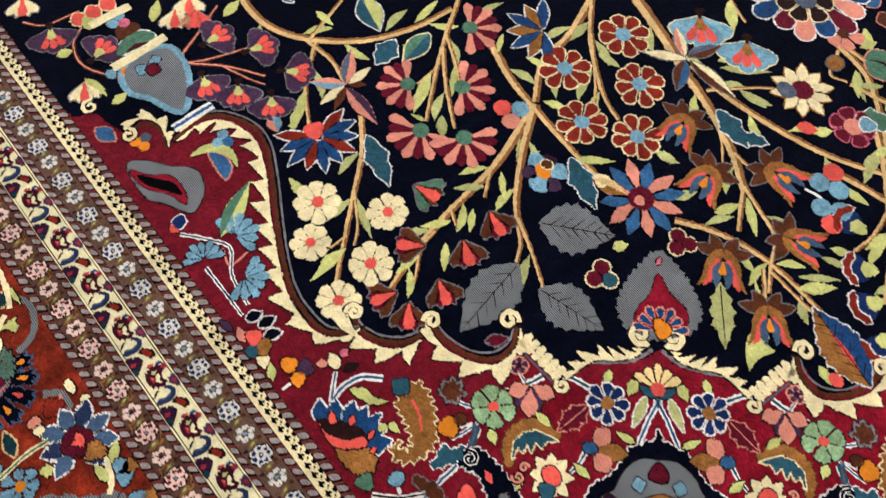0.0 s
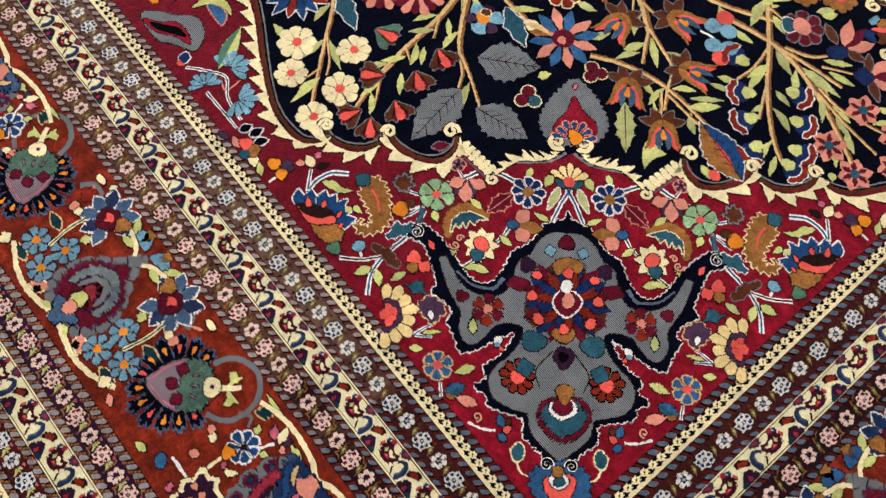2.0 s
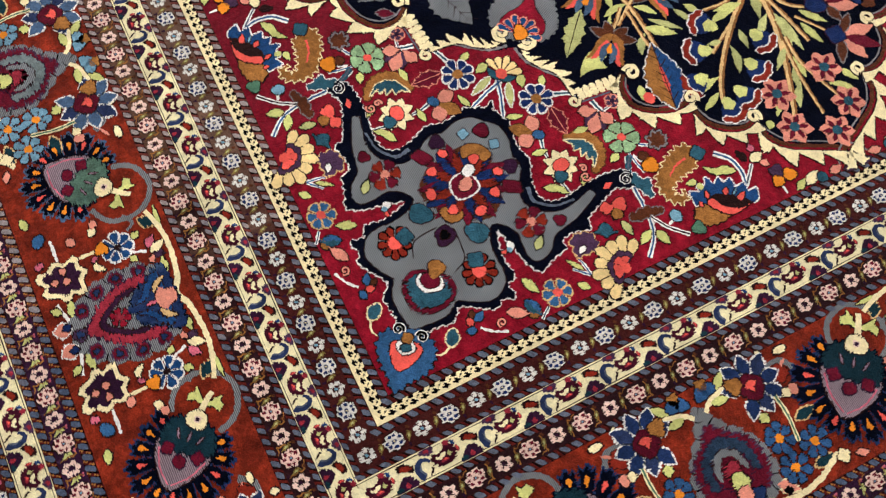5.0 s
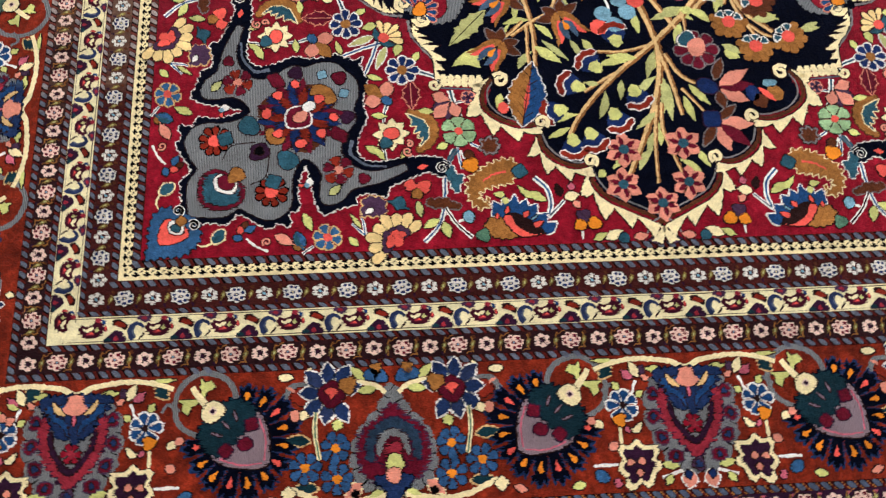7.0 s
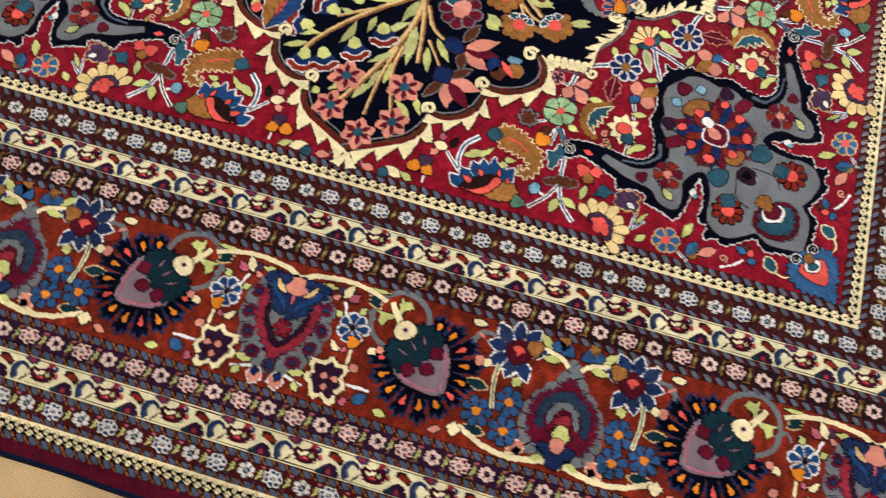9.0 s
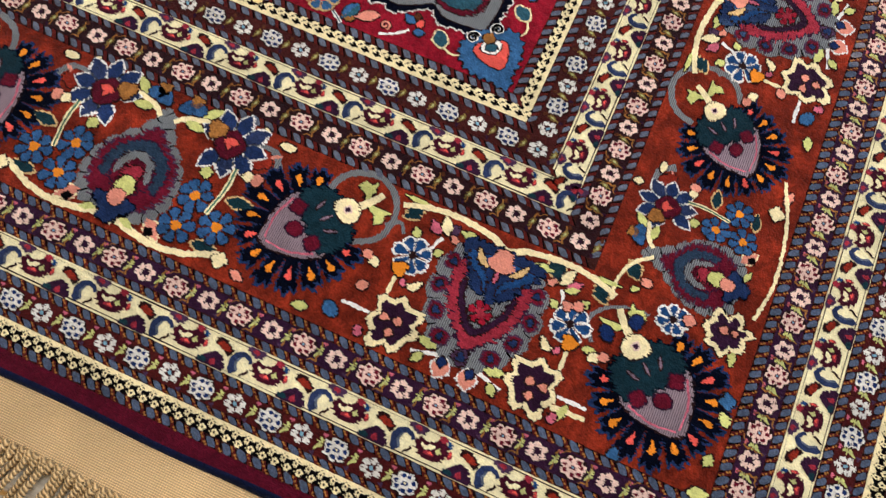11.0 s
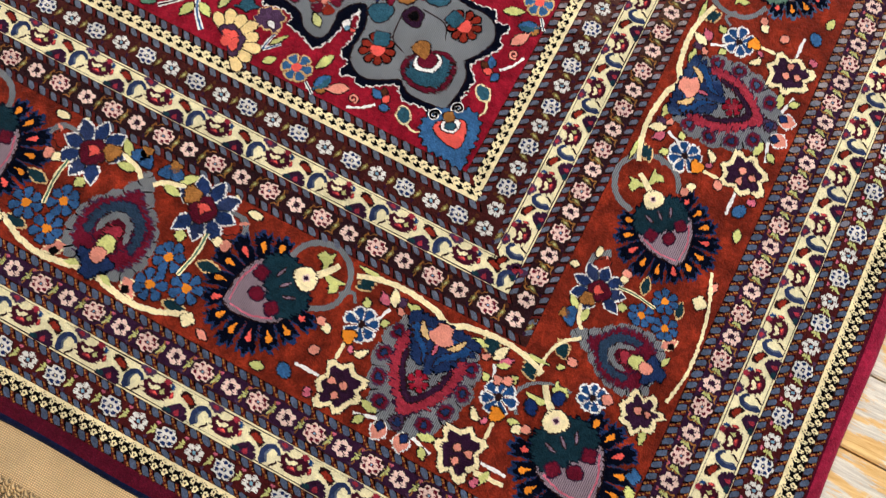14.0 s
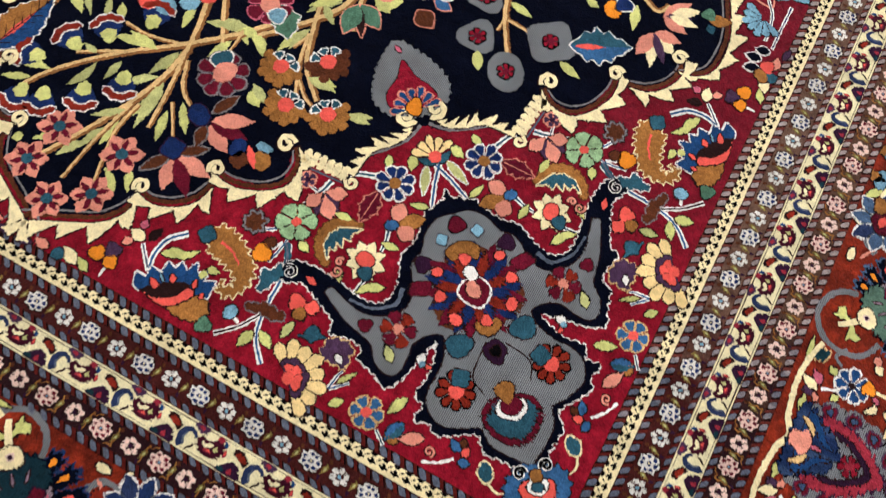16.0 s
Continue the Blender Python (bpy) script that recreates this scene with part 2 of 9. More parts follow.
def board_wood(name):
    """Old pine boards: grey, trodden grain with patches of orange varnish left on them."""
    mat, nt, bsdf, place, node = shader(name)
    info = nt.nodes.new("ShaderNodeObjectInfo")
    shift = node("ShaderNodeVectorMath", operation="ADD")
    nt.links.new(place, shift.inputs[0])
    comb = node("ShaderNodeCombineXYZ")
    nt.links.new(ramped(nt, node, info.outputs["Random"], 0, 1, 0, 40), comb.inputs["X"])
    nt.links.new(comb.outputs["Vector"], shift.inputs[1])
    grain = node("ShaderNodeTexNoise", Scale=1.0, Detail=7.0, Roughness=0.7, Distortion=0.6)
    nt.links.new(stretched(nt, node, shift.outputs["Vector"], 16, 210, 20), grain.inputs["Vector"])
    blot = node("ShaderNodeTexNoise", Scale=1.0, Detail=6.0, Roughness=0.62, Distortion=0.8)
    nt.links.new(stretched(nt, node, shift.outputs["Vector"], 6, 15, 5), blot.inputs["Vector"])
    worn = node("ShaderNodeTexNoise", Scale=1.0, Detail=5.0, Roughness=0.75, Distortion=0.5)
    nt.links.new(stretched(nt, node, shift.outputs["Vector"], 22, 120, 5), worn.inputs["Vector"])
    left = node("ShaderNodeMath", operation="ADD")
    nt.links.new(blot.outputs["Fac"], left.inputs[0])
    nt.links.new(ramped(nt, node, worn.outputs["Fac"], 0.3, 0.7, -0.10, 0.10), left.inputs[1])
    grey = node("ShaderNodeValToRGB")
    el = grey.color_ramp.elements
    el[0].position, el[0].color = 0.30, srgb(182, 170, 150)
    el[1].position, el[1].color = 0.62, srgb(236, 228, 208)
    nt.links.new(grain.outputs["Fac"], grey.inputs["Fac"])
    warm = node("ShaderNodeValToRGB")
    el = warm.color_ramp.elements
    el[0].position, el[0].color = 0.28, srgb(206, 148, 68)
    el[1].position, el[1].color = 0.68, srgb(246, 210, 136)
    nt.links.new(grain.outputs["Fac"], warm.inputs["Fac"])
    mix = node("ShaderNodeMix", data_type="RGBA")
    nt.links.new(ramped(nt, node, left.outputs[0], 0.47, 0.53, 0.0, 1.0), mix.inputs["Factor"])
    cols = [s for s in mix.inputs if s.type == "RGBA"]
    nt.links.new(grey.outputs["Color"], cols[0])
    nt.links.new(warm.outputs["Color"], cols[1])
    out = [s for s in mix.outputs if s.type == "RGBA"][0]
    nt.links.new(out, bsdf.inputs["Base Color"])
    nt.links.new(ramped(nt, node, left.outputs[0], 0.44, 0.56, 0.75, 0.42), bsdf.inputs["Roughness"])
    bump = node("ShaderNodeBump", Strength=0.35, Distance=0.001)
    nt.links.new(grain.outputs["Fac"], bump.inputs["Height"])
    nt.links.new(bump.outputs["Normal"], bsdf.inputs["Normal"])
    return mat


board_wood("board_wood")


def plaster(name, r, g, b):
    mat, nt, bsdf, place, node = shader(name)
    n = node("ShaderNodeTexNoise", Scale=6.0, Detail=6.0)
    nt.links.new(place, n.inputs["Vector"])
    shaded(nt, node, bsdf, srgb(r, g, b), ramped(nt, node, n.outputs["Fac"], 0.3, 0.7, 0.94, 1.04))
    bump = node("ShaderNodeBump", Strength=0.15, Distance=0.002)
    nt.links.new(n.outputs["Fac"], bump.inputs["Height"])
    nt.links.new(bump.outputs["Normal"], bsdf.inputs["Normal"])
    bsdf.inputs["Roughness"].default_value = 0.85
    return mat


plaster("wall_paint", 232, 228, 218)
plaster("ceiling_paint", 240, 240, 236)
plaster("frame_paint", 236, 234, 228)
plaster("jute_back", 128, 104, 74)

# ---------------------------------------------------------------- flat drawing in pile: outlines, curves, pieces
MM = 0.001


def curve(points, closed=False, step=0.0022):
    """Points along a smooth curve through the given ones."""
    pts = [np.array(p, float) for p in points]
    n = len(pts)
    out = []
    for i in range(n if closed else n - 1):
        p0 = pts[(i - 1) % n] if closed or i > 0 else 2 * pts[0] - pts[1]
        p1, p2 = pts[i], pts[(i + 1) % n]
        p3 = pts[(i + 2) % n] if closed or i + 2 < n else 2 * pts[-1] - pts[-2]
        k = max(2, int(np.linalg.norm(p2 - p1) / step))
        for j in range(k):
            t = j / k
            out.append(0.5 * (2 * p1 + (p2 - p0) * t + (2 * p0 - 5 * p1 + 4 * p2 - p3) * t * t + (3 * p1 - p0 - 3 * p2 + p3) * t ** 3))
    if not closed:
        out.append(pts[-1])
    return out


def straight(points, step=0.0025):
    pts = [np.array(p, float) for p in points]
    out = []
    for a, b in zip(pts, pts[1:] + pts[:1]):
        k = max(1, int(np.linalg.norm(b - a) / step))
        out += [a + (b - a) * j / k for j in range(k)]
    return out


def ragged(pts, amount=0.00035):
    """The uneven edge that single knots give an outline."""
    return [p + np.array((random.uniform(-1, 1), random.uniform(-1, 1))) * amount * (1.25 if i % 2 else 0.75) for i, p in enumerate(pts)]


def area_of(pts):
    return 0.5 * sum(a[0] * b[1] - a[1] * b[0] for a, b in zip(pts, pts[1:] + pts[:1]))


def grown(pts, d):
    """The outline moved outwards by d."""
    s = 1 if area_of(pts) > 0 else -1
    out = []
    for a, b, c in zip(pts[-1:] + pts[:-1], pts, pts[1:] + pts[:1]):
        e = c - a
        n = np.array((e[1], -e[0])) * s
        out.append(b + n / (np.linalg.norm(n) + 1e-9) * d)
    return out


TURN = [0.0]
LOOSE = [0.45]
FRAY = [0.09]
STRAY = [0.03]
KNOT = 0.0013


def knotted(pts, cell):
    """The outline of the whole knots that a drawn shape covers, as loops of points on the weave's grid (turned by TURN)."""
    c, q = math.cos(TURN[0]), math.sin(TURN[0])
    P = np.array(pts)
    P = np.stack([P[:, 0] * c + P[:, 1] * q, -P[:, 0] * q + P[:, 1] * c], 1) / cell
    lo = np.floor(P.min(0)).astype(int) - 1
    w, h = (np.ceil(P.max(0)).astype(int) + 1 - lo)
    A, B = P - lo, np.roll(P, -1, 0) - lo
    full = np.zeros((h + 2, w + 2), bool)
    ax, ay, bx, by = A[:, 0], A[:, 1], B[:, 0], B[:, 1]
    for row in range(h):
        y = row + 0.5
        hit = (ay <= y) != (by <= y)
        if hit.any():
            xs = np.sort(ax[hit] + (y - ay[hit]) / (by[hit] - ay[hit]) * (bx[hit] - ax[hit]))
            for a, b in zip(xs[::2], xs[1::2]):
                loose = min(LOOSE[0], FRAY[0] * (b - a))
                a, b = math.ceil(a - 0.5 + random.gauss(0, loose)), math.ceil(b - 0.5 + random.gauss(0, loose))
                a, b = max(a, 1), min(b, w - 1)
                if b > a:
                    full[row + 1, a + 1:b + 1] = True
    if full.sum() > 40:
        near = np.roll(full, 1, 1) | np.roll(full, -1, 1)
        near[:, :2] = near[:, -2:] = near[:2] = near[-2:] = False
        full |= near & ~full & (np.random.rand(*full.shape) < STRAY[0])
    follow = {}
    ys, xs = np.nonzero(full)
    for y, x in zip(ys.tolist(), xs.tolist()):
        if not full[y - 1, x]:
            follow.setdefault((x, y), []).append((x + 1, y))
        if not full[y, x + 1]:
            follow.setdefault((x + 1, y), []).append((x + 1, y + 1))
        if not full[y + 1, x]:
            follow.setdefault((x + 1, y + 1), []).append((x, y + 1))
        if not full[y, x - 1]:
            follow.setdefault((x, y + 1), []).append((x, y))
    loops = []
    while follow:
        start = next(iter(follow))
        loop, at, came = [], start, (0, 0)
        while True:
            ways = follow[at]
            k = 0
            if len(ways) > 1:
                turn = [came[0] * (v[1] - at[1]) - came[1] * (v[0] - at[0]) for v in ways]
                k = turn.index(max(turn))
            to = ways.pop(k)
            if not ways:
                del follow[at]
            loop.append(at)
            came, at = (to[0] - at[0], to[1] - at[1]), to
            if at == start:
                break
        L = np.array(loop, float) + lo - 1
        L = (L + np.random.uniform(-0.17, 0.17, L.shape)) * cell
        loops.append(np.stack([L[:, 0] * c - L[:, 1] * q, L[:, 0] * q + L[:, 1] * c], 1))
    return [list(L) for L in loops if area_of(list(L)) > 0]


class Piece:
    """A mesh in the making: flat tufted areas with short sides."""

    def __init__(self, z=0.4):
        self.v, self.f, self.m, self.mats, self.z, self.subs = [], [], [], [], z, []

    def sub(self, name):
        """A piece of this one that becomes a part of its own."""
        q = Piece(self.z)
        self.subs.append((name, q))
        return q

    def slot(self, mat):
        if mat not in self.mats:
            self.mats.append(mat)
        return self.mats.index(mat)

    def area(self, pts, mat, up=0.0, sides=0.5, rough=0.0008, cell=KNOT):
        """A tufted area in one colour; its outline steps from knot to knot (rough=0: a straight-sided one)."""
        pts = [np.array(p, float) for p in pts]
        loops = knotted(pts, cell) if rough else []
        if up > 0.05:
            sides = 0
        for loop in loops or [pts]:
            if area_of(loop) < 0:
                loop = loop[::-1]
            z, base, n, s = (self.z + up) * MM, len(self.v), len(loop), self.slot(mat)
            self.v += [(p[0], p[1], z) for p in loop]
            self.f.append(tuple(range(base, base + n)))
            self.m.append(s)
            if sides:
                self.v += [(p[0], p[1], z - sides * MM) for p in grown(loop, 0.0002)]
                self.f += [(base + i, base + n + i, base + n + (i + 1) % n, base + (i + 1) % n) for i in range(n)]
                self.m += [s] * n
        return self

    def strip(self, pts, w0, w1, mat, up=0.0):
        pts = [np.array(p, float) for p in pts]
        n = len(pts)
        left, right = [], []
        for i, p in enumerate(pts):
            d = pts[min(i + 1, n - 1)] - pts[max(i - 1, 0)]
            d = np.array((-d[1], d[0])) / (np.linalg.norm(d) + 1e-9) * (w0 + (w1 - w0) * i / max(1, n - 1)) / 2
            left.append(p + d)
            right.append(p - d)
        if max(w0, w1) > 0.0090:
            return self.area(left + right[::-1], mat, up)
        wild = 0.0005 if max(w0, w1) < 0.0035 else 0.0009
        left, right = ragged(left, wild), ragged(right, wild)
        z, base, s = (self.z + up) * MM, len(self.v), self.slot(mat)
        for a, b in zip(left, right):
            self.v += [(a[0], a[1], z), (b[0], b[1], z)]
        for i in range(n - 1):
            k = base + 2 * i
            self.f.append((k, k + 1, k + 3, k + 2))
            self.m.append(s)
        return self

    def mesh(self, name):
        me = bpy.data.meshes.new(name)
        me.from_pydata(self.v, [], self.f)
        for mat in self.mats:
            me.materials.append(MATS[mat])
        me.polygons.foreach_set("material_index", self.m)
        me.update()
        return me


def unit(a):
    return np.array((math.cos(a), math.sin(a)))


def petal(c, a, r0, r1, w, tip=0.6, sharp=False):
    """Outline of a petal from radius r0 to r1, w wide, with a round or a sharp tip."""
    c, d = np.array(c, float), unit(a)
    n = np.array((-d[1], d[0]))
    L = r1 - r0
    prof = ((0, 0.14), (0.35, 0.52), (0.68, 0.98), (0.86, 0.94), (0.96, tip * 0.9), (1.0, 0.2))
    if sharp:
        prof = ((0, 0.2), (0.3, 0.75), (0.5, 0.98), (0.7, 0.8), (0.88, 0.36), (1.0, 0.03))
    return [c + d * (r0 + L * t) + n * w / 2 * k for t, k in prof] + [c + d * (r0 + L * t) - n * w / 2 * k for t, k in prof[::-1]]


def disc(c, r, n=12, sy=1.0, a=0.0):
    d, e = unit(a), unit(a + math.pi / 2)
    return [np.array(c, float) + d * r * math.cos(2 * math.pi * i / n) + e * r * sy * math.sin(2 * math.pi * i / n) for i in range(n)]


def keep(G, name, piece):
    """Put a finished motif, with its pieces, into a group."""
    subs = piece.subs
    if not piece.v:
        piece, subs = subs[0][1], subs[1:]
    G.append((name, piece.mesh(name), [(n, q.mesh(n)) for n, q in subs]))


# Dark ring round motifs: woven outline, and painted shade where the pile parts.
OUTLINE = [""]


def rosette(G, x, y, r, n, pet, core, edge="", rc=0.27, rot=0.0, alt="", name="flower", z=1.0, ring="", plump=1.0, sharp=False):
    p = Piece(z + random.uniform(0, 0.16))
    w = 2 * math.pi * r * 0.74 / n * plump
    dark = OUTLINE[0] if not edge else ""
    for i in range(n):
        q = p.sub("petal")
        a = rot + 2 * math.pi * i / n + random.uniform(-0.06, 0.06)
        rr = r * random.uniform(0.93, 1.05)
        if edge or dark:
            t = 0.0018 if edge else 0.0011
            q.area(petal((x, y), a, r * 0.1, rr, w * (1.02 if edge else 0.98), sharp=sharp), edge or dark)
            q.area(petal((x, y), a, r * 0.16, rr - t, max(w - 2.1 * t, w * 0.5), sharp=sharp), alt if alt and i % 2 else pet, 0.2)
        else:
            q.area(petal((x, y), a, r * 0.12, rr, w * 0.93, sharp=sharp), alt if alt and i % 2 else pet)
    if ring:
        p.area(disc((x, y), r * rc * 1.5), ring, 0.35)
    if core:
        p.area(disc((x, y), r * rc), core, 0.45)
    keep(G, name, p)


def fan(G, x, y, a, r, spread, n, pets, core="", edge="", rc=0.25, name="flower", z=1.0, r0=0.12, plump=1.0, sharp=False):
    """Half-open flower: petals spread round the direction a (radians)."""
    p = Piece(z + random.uniform(0, 0.16))
    s = math.radians(spread)
    w = s * r * 0.76 / n * plump
    dark = OUTLINE[0] if not edge else ""
    for i in range(n):
        q = p.sub("petal")
        b = a + s * ((i + 0.5) / n - 0.5)
        rr = r * (1 + 0.05 * math.cos(3 * i))
        if edge or dark:
            t = 0.0018 if edge else 0.0011
            q.area(petal((x, y), b, r * r0, rr, w * 1.02, sharp=sharp), edge or dark)
            q.area(petal((x, y), b, r * r0 + t, rr - t, max(w - 2.1 * t, w * 0.5), sharp=sharp), pets[i % len(pets)], 0.2)
        else:
            q.area(petal((x, y), b, r * r0, rr, w * 0.95, sharp=sharp), pets[i % len(pets)])
    if core:
        p.area(disc((x, y), r * rc), core, 0.45)
    keep(G, name, p)


def leaf_outline(a, b, w, bend=0.0, teeth=0, fat=0.45):
    a, b = np.array(a, float), np.array(b, float)
    d = b - a
    L = np.linalg.norm(d)
    d /= L
    n = np.array((-d[1], d[0]))
    k = 4 * teeth if teeth else 9
    mid = lambda t: a + d * L * t + n * bend * L * math.sin(math.pi * t)
    wide = lambda t: w / 2 * (math.sin(math.pi * min(1, t ** (math.log(0.5) / math.log(fat)))) ** 1.05 if 0 < t < 1 else 0.03)
    saw = lambda i: (1.0, 1.0 + (0.10 if teeth > 6 else 0.22), 0.99, 0.93 if teeth > 6 else 0.84)[i % 4] if teeth else 1.0
    left = [mid(i / k) + n * wide(i / k) * saw(i) for i in range(k + 1)]
    right = [mid(i / k) - n * wide(i / k) * saw(i) for i in range(k, -1, -1)]
    return left, right, [mid(i / k) for i in range(k + 1)]


def leaf(G, x0, y0, x1, y1, w, mat, edge="", vein="", bend=0.0, half="", teeth=0, name="leaf", z=0.8, fat=0.45, ribs=0):
    p = Piece(z + random.uniform(0, 0.06))
    left, right, mid = leaf_outline((x0, y0), (x1, y1), w, bend, teeth, fat)
    up = 0.0
    if edge or OUTLINE[0]:
        p.area(grown(left + right, 0.0016 if edge else 0.0013), edge or OUTLINE[0])
        up = 0.2
    p.area(left + right, mat, up)
    if half:
        p.area(left + mid[::-1], half, up + 0.15)
    if vein:
        p.strip(curve(mid[1:-1]), 0.0016, 0.001, vein, up + 0.3)
        for i in range(ribs):
            t = mid[1 + (i + 1) * (len(mid) - 2) // (ribs + 1)]
            e = mid[-1] - mid[0]
            for s in (-1, 1):
                q = np.array((e[0] - s * e[1], e[1] + s * e[0])) / np.linalg.norm(e) * w * 0.22
                p.strip([t, t + q], 0.0012, 0.0006, vein, up + 0.3)
    keep(G, name, p)


def stem(G, pts, w0, w1, mat, hi="", name="stem", z=0.5):
    p = Piece(z + random.uniform(0, 0.08))
    c = curve(pts, step=0.0024)
    p.strip(c, w0, w1, mat)
    if hi == "tan":
        k = len(c)
        side = [np.array((-(c[min(i + 1, k - 1)] - c[max(i - 1, 0)])[1], (c[min(i + 1, k - 1)] - c[max(i - 1, 0)])[0])) for i in range(k)]
        p.strip([q - s / (np.linalg.norm(s) + 1e-9) * w0 * 0.17 for q, s in zip(c, side)], w0 * 0.6, w1 * 0.58, hi, 0.15)
    elif hi:
        p.strip(c, w0 * 0.36, w1 * 0.36, hi, 0.15)
    keep(G, name, p)


def patch(G, pts, mat, edge="", ew=0.0018, smooth=True, name="motif", z=0.8, rough=0.0009, spikes=0.0):
    p = Piece(z + random.uniform(0, 0.04))
    c = curve(pts, True, 0.002 if spikes else 0.003) if smooth else straight(pts)
    if spikes:
        n = len(c)
        far = [ew + spikes * (0.0, 0.3, 0.75, 1.1, 0.15)[i % 5] * random.uniform(0.8, 1.2) for i in range(n)]
        g = [b + (a - b) * f / 0.001 for a, b, f in zip(grown(c, 0.001), c, far)]
        p.area(grown(g, 0.0014), edge, 0.0, 0.5, rough)
        p.area(g, mat, 0.18, 0.5, rough)
    else:
        if edge or OUTLINE[0]:
            p.area(grown(c, ew if edge else 0.0013), edge or OUTLINE[0], 0.0, 0.5, rough)
        p.area(c, mat, 0.18 if edge or OUTLINE[0] else 0.0, 0.5, rough)
    keep(G, name, p)


def lump(c, r, sy=1.0, a=0.0):
    """A small uneven blossom outline with two to four lobes."""
    k, f, e = random.choice((2, 3, 3, 4)), random.uniform(0, 6.3), random.uniform(0.07, 0.16)
    return [np.array(c, float) + (q - np.array(c, float)) * (1 + e * math.sin(k * 2 * math.pi * i / 20 + f)) for i, q in enumerate(disc(c, r, 20, sy, a))]


def dot(G, x, y, r, mat, edge="", sy=1.0, a=0.0, name="motif", z=1.3):
    p = Piece(z)
    if edge or OUTLINE[0]:
        at = random.getstate()
        p.area(lump((x, y), r + (0.0016 if edge else 0.0013), sy, a), edge or OUTLINE[0])
        random.setstate(at)
    p.area(lump((x, y), r, sy, a), mat, 0.15 if edge or OUTLINE[0] else 0)
    keep(G, name, p)


def star(G, x, y, a, r, n, mat, edge, thick=0.3, name="flower", z=1.0):
    """A dark flower with a broad, ragged pale edge."""
    p = Piece(z)
    ring = []
    for i in range(4 * n):
        k = (1.0, 0.88, 0.68, 0.82)[i % 4] * random.uniform(0.84, 1.16)
        ring.append(np.array((x, y)) + unit(a + math.pi / 2 * i / n) * r * k)
    p.area(grown(straight(ring), 0.0012), "dark_brown", -0.1)
    p.area(straight(ring), edge, 0.02)
    p.area(straight([np.array((x, y)) + (q - np.array((x, y))) * (1 - thick) for q in ring]), mat, 0.2)
    keep(G, name, p)


def scalloped(G, pts, mat, n, lobe, cut, name="palmette", z=0.9):
    """A flat-woven area with a lobed rim and dark cuts between the lobes."""
    p = Piece(z)
    c = curve(pts, True, 0.001)
    c = [c[int(i * len(c) / (6 * n))] for i in range(6 * n)]
    out = [(a - b) / 0.001 for a, b in zip(grown(c, 0.001), c)]
    p.area([q + o * lobe * math.sin(math.pi * (i % 6) / 6) for i, (q, o) in enumerate(zip(c, out))], mat)
    for i in range(0, 6 * n, 6):
        k = cut * random.uniform(0.6, 1.1)
        p.strip([c[i] + out[i] * 0.0004, c[i] - out[i] * k * 0.5, c[i] - out[i] * k + np.array((0.001, 0.001))], 0.0019, 0.0008, "black", 0.3)
    keep(G, name, p)


def lobed_petal(c, a, r0, r1, w):
    """A petal that ends in three points."""
    c, d = np.array(c, float), unit(a)
    n = np.array((-d[1], d[0]))
    prof = ((0, 0.30), (0.35, 0.42), (0.55, 0.56), (0.68, 0.50), (0.80, 0.62), (0.95, 0.60), (0.86, 0.34), (0.93, 0.20), (1.0, 0.10))
    L = r1 - r0
    return [c + d * (r0 + L * t) + n * w * k for t, k in prof] + [c + d * (r0 + L * t) - n * w * k for t, k in prof[::-1]]


def flame_band(G, pts, w, tooth, n, side, mat="cream", edge="dark_brown", name="scroll_band", z=0.9):
    """A band along a curve with slanting flame-like teeth on one side (side 1: to the left of the way)."""
    c = curve(pts, step=0.0012)
    k = len(c)
    n = round(n * 1.35)
    p = Piece(z)
    inner, outer = [], []
    size = [random.uniform(0.75, 1.15) for i in range(n + 1)]
    for i, q in enumerate(c):
        d = c[min(i + 2, k - 1)] - c[max(i - 2, 0)]
        d = d / (np.linalg.norm(d) + 1e-9)
        nrm = np.array((-d[1], d[0])) * side
        at = i / (k - 1) * n
        h = at % 1.0
        taper = min(1.0, 5 * min(i / k, 1 - i / k) + 0.12)
        rise = (h / 0.62) ** 1.3 if h < 0.62 else (1.0 - (h - 0.62) / 0.16 * 0.5 if h < 0.78 else (0.62 - (h - 0.78) / 0.22 * 0.62))
        rise *= size[int(at)]
        inner.append(q)
        outer.append(q + nrm * taper * (w * 0.48 + tooth * 1.12 * rise) + d * tooth * 0.75 * rise * taper)
    poly = inner + outer[::-1]
    p.area(grown(poly, 0.0014), edge, 0, 0.5, 0.0006)
    p.area(poly, mat, 0.2, 0.5, 0.0006)
    keep(G, name, p)


def comb_band(G, a, b, w, n, side, mat="cream", gap="brick", name="scroll_band"):
    a, b = np.array(a, float), np.array(b, float)
    d = b - a
    nrm = np.array((-d[1], d[0])) / np.linalg.norm(d) * w * side
    p = Piece(0.9)
    p.area(straight([a, b, b + nrm * 0.7, a + nrm * 0.7]), gap)
    for i in range(n):
        s, e = a + d * (i + 0.06) / n, a + d * (i + 0.9) / n
        p.sub("comb_tooth").area(curve([s, e, e + nrm * 0.85, (s + e) / 2 + nrm * 1.05, s + nrm * 0.85], True, 0.003), mat, 0.2)
    keep(G, name, p)


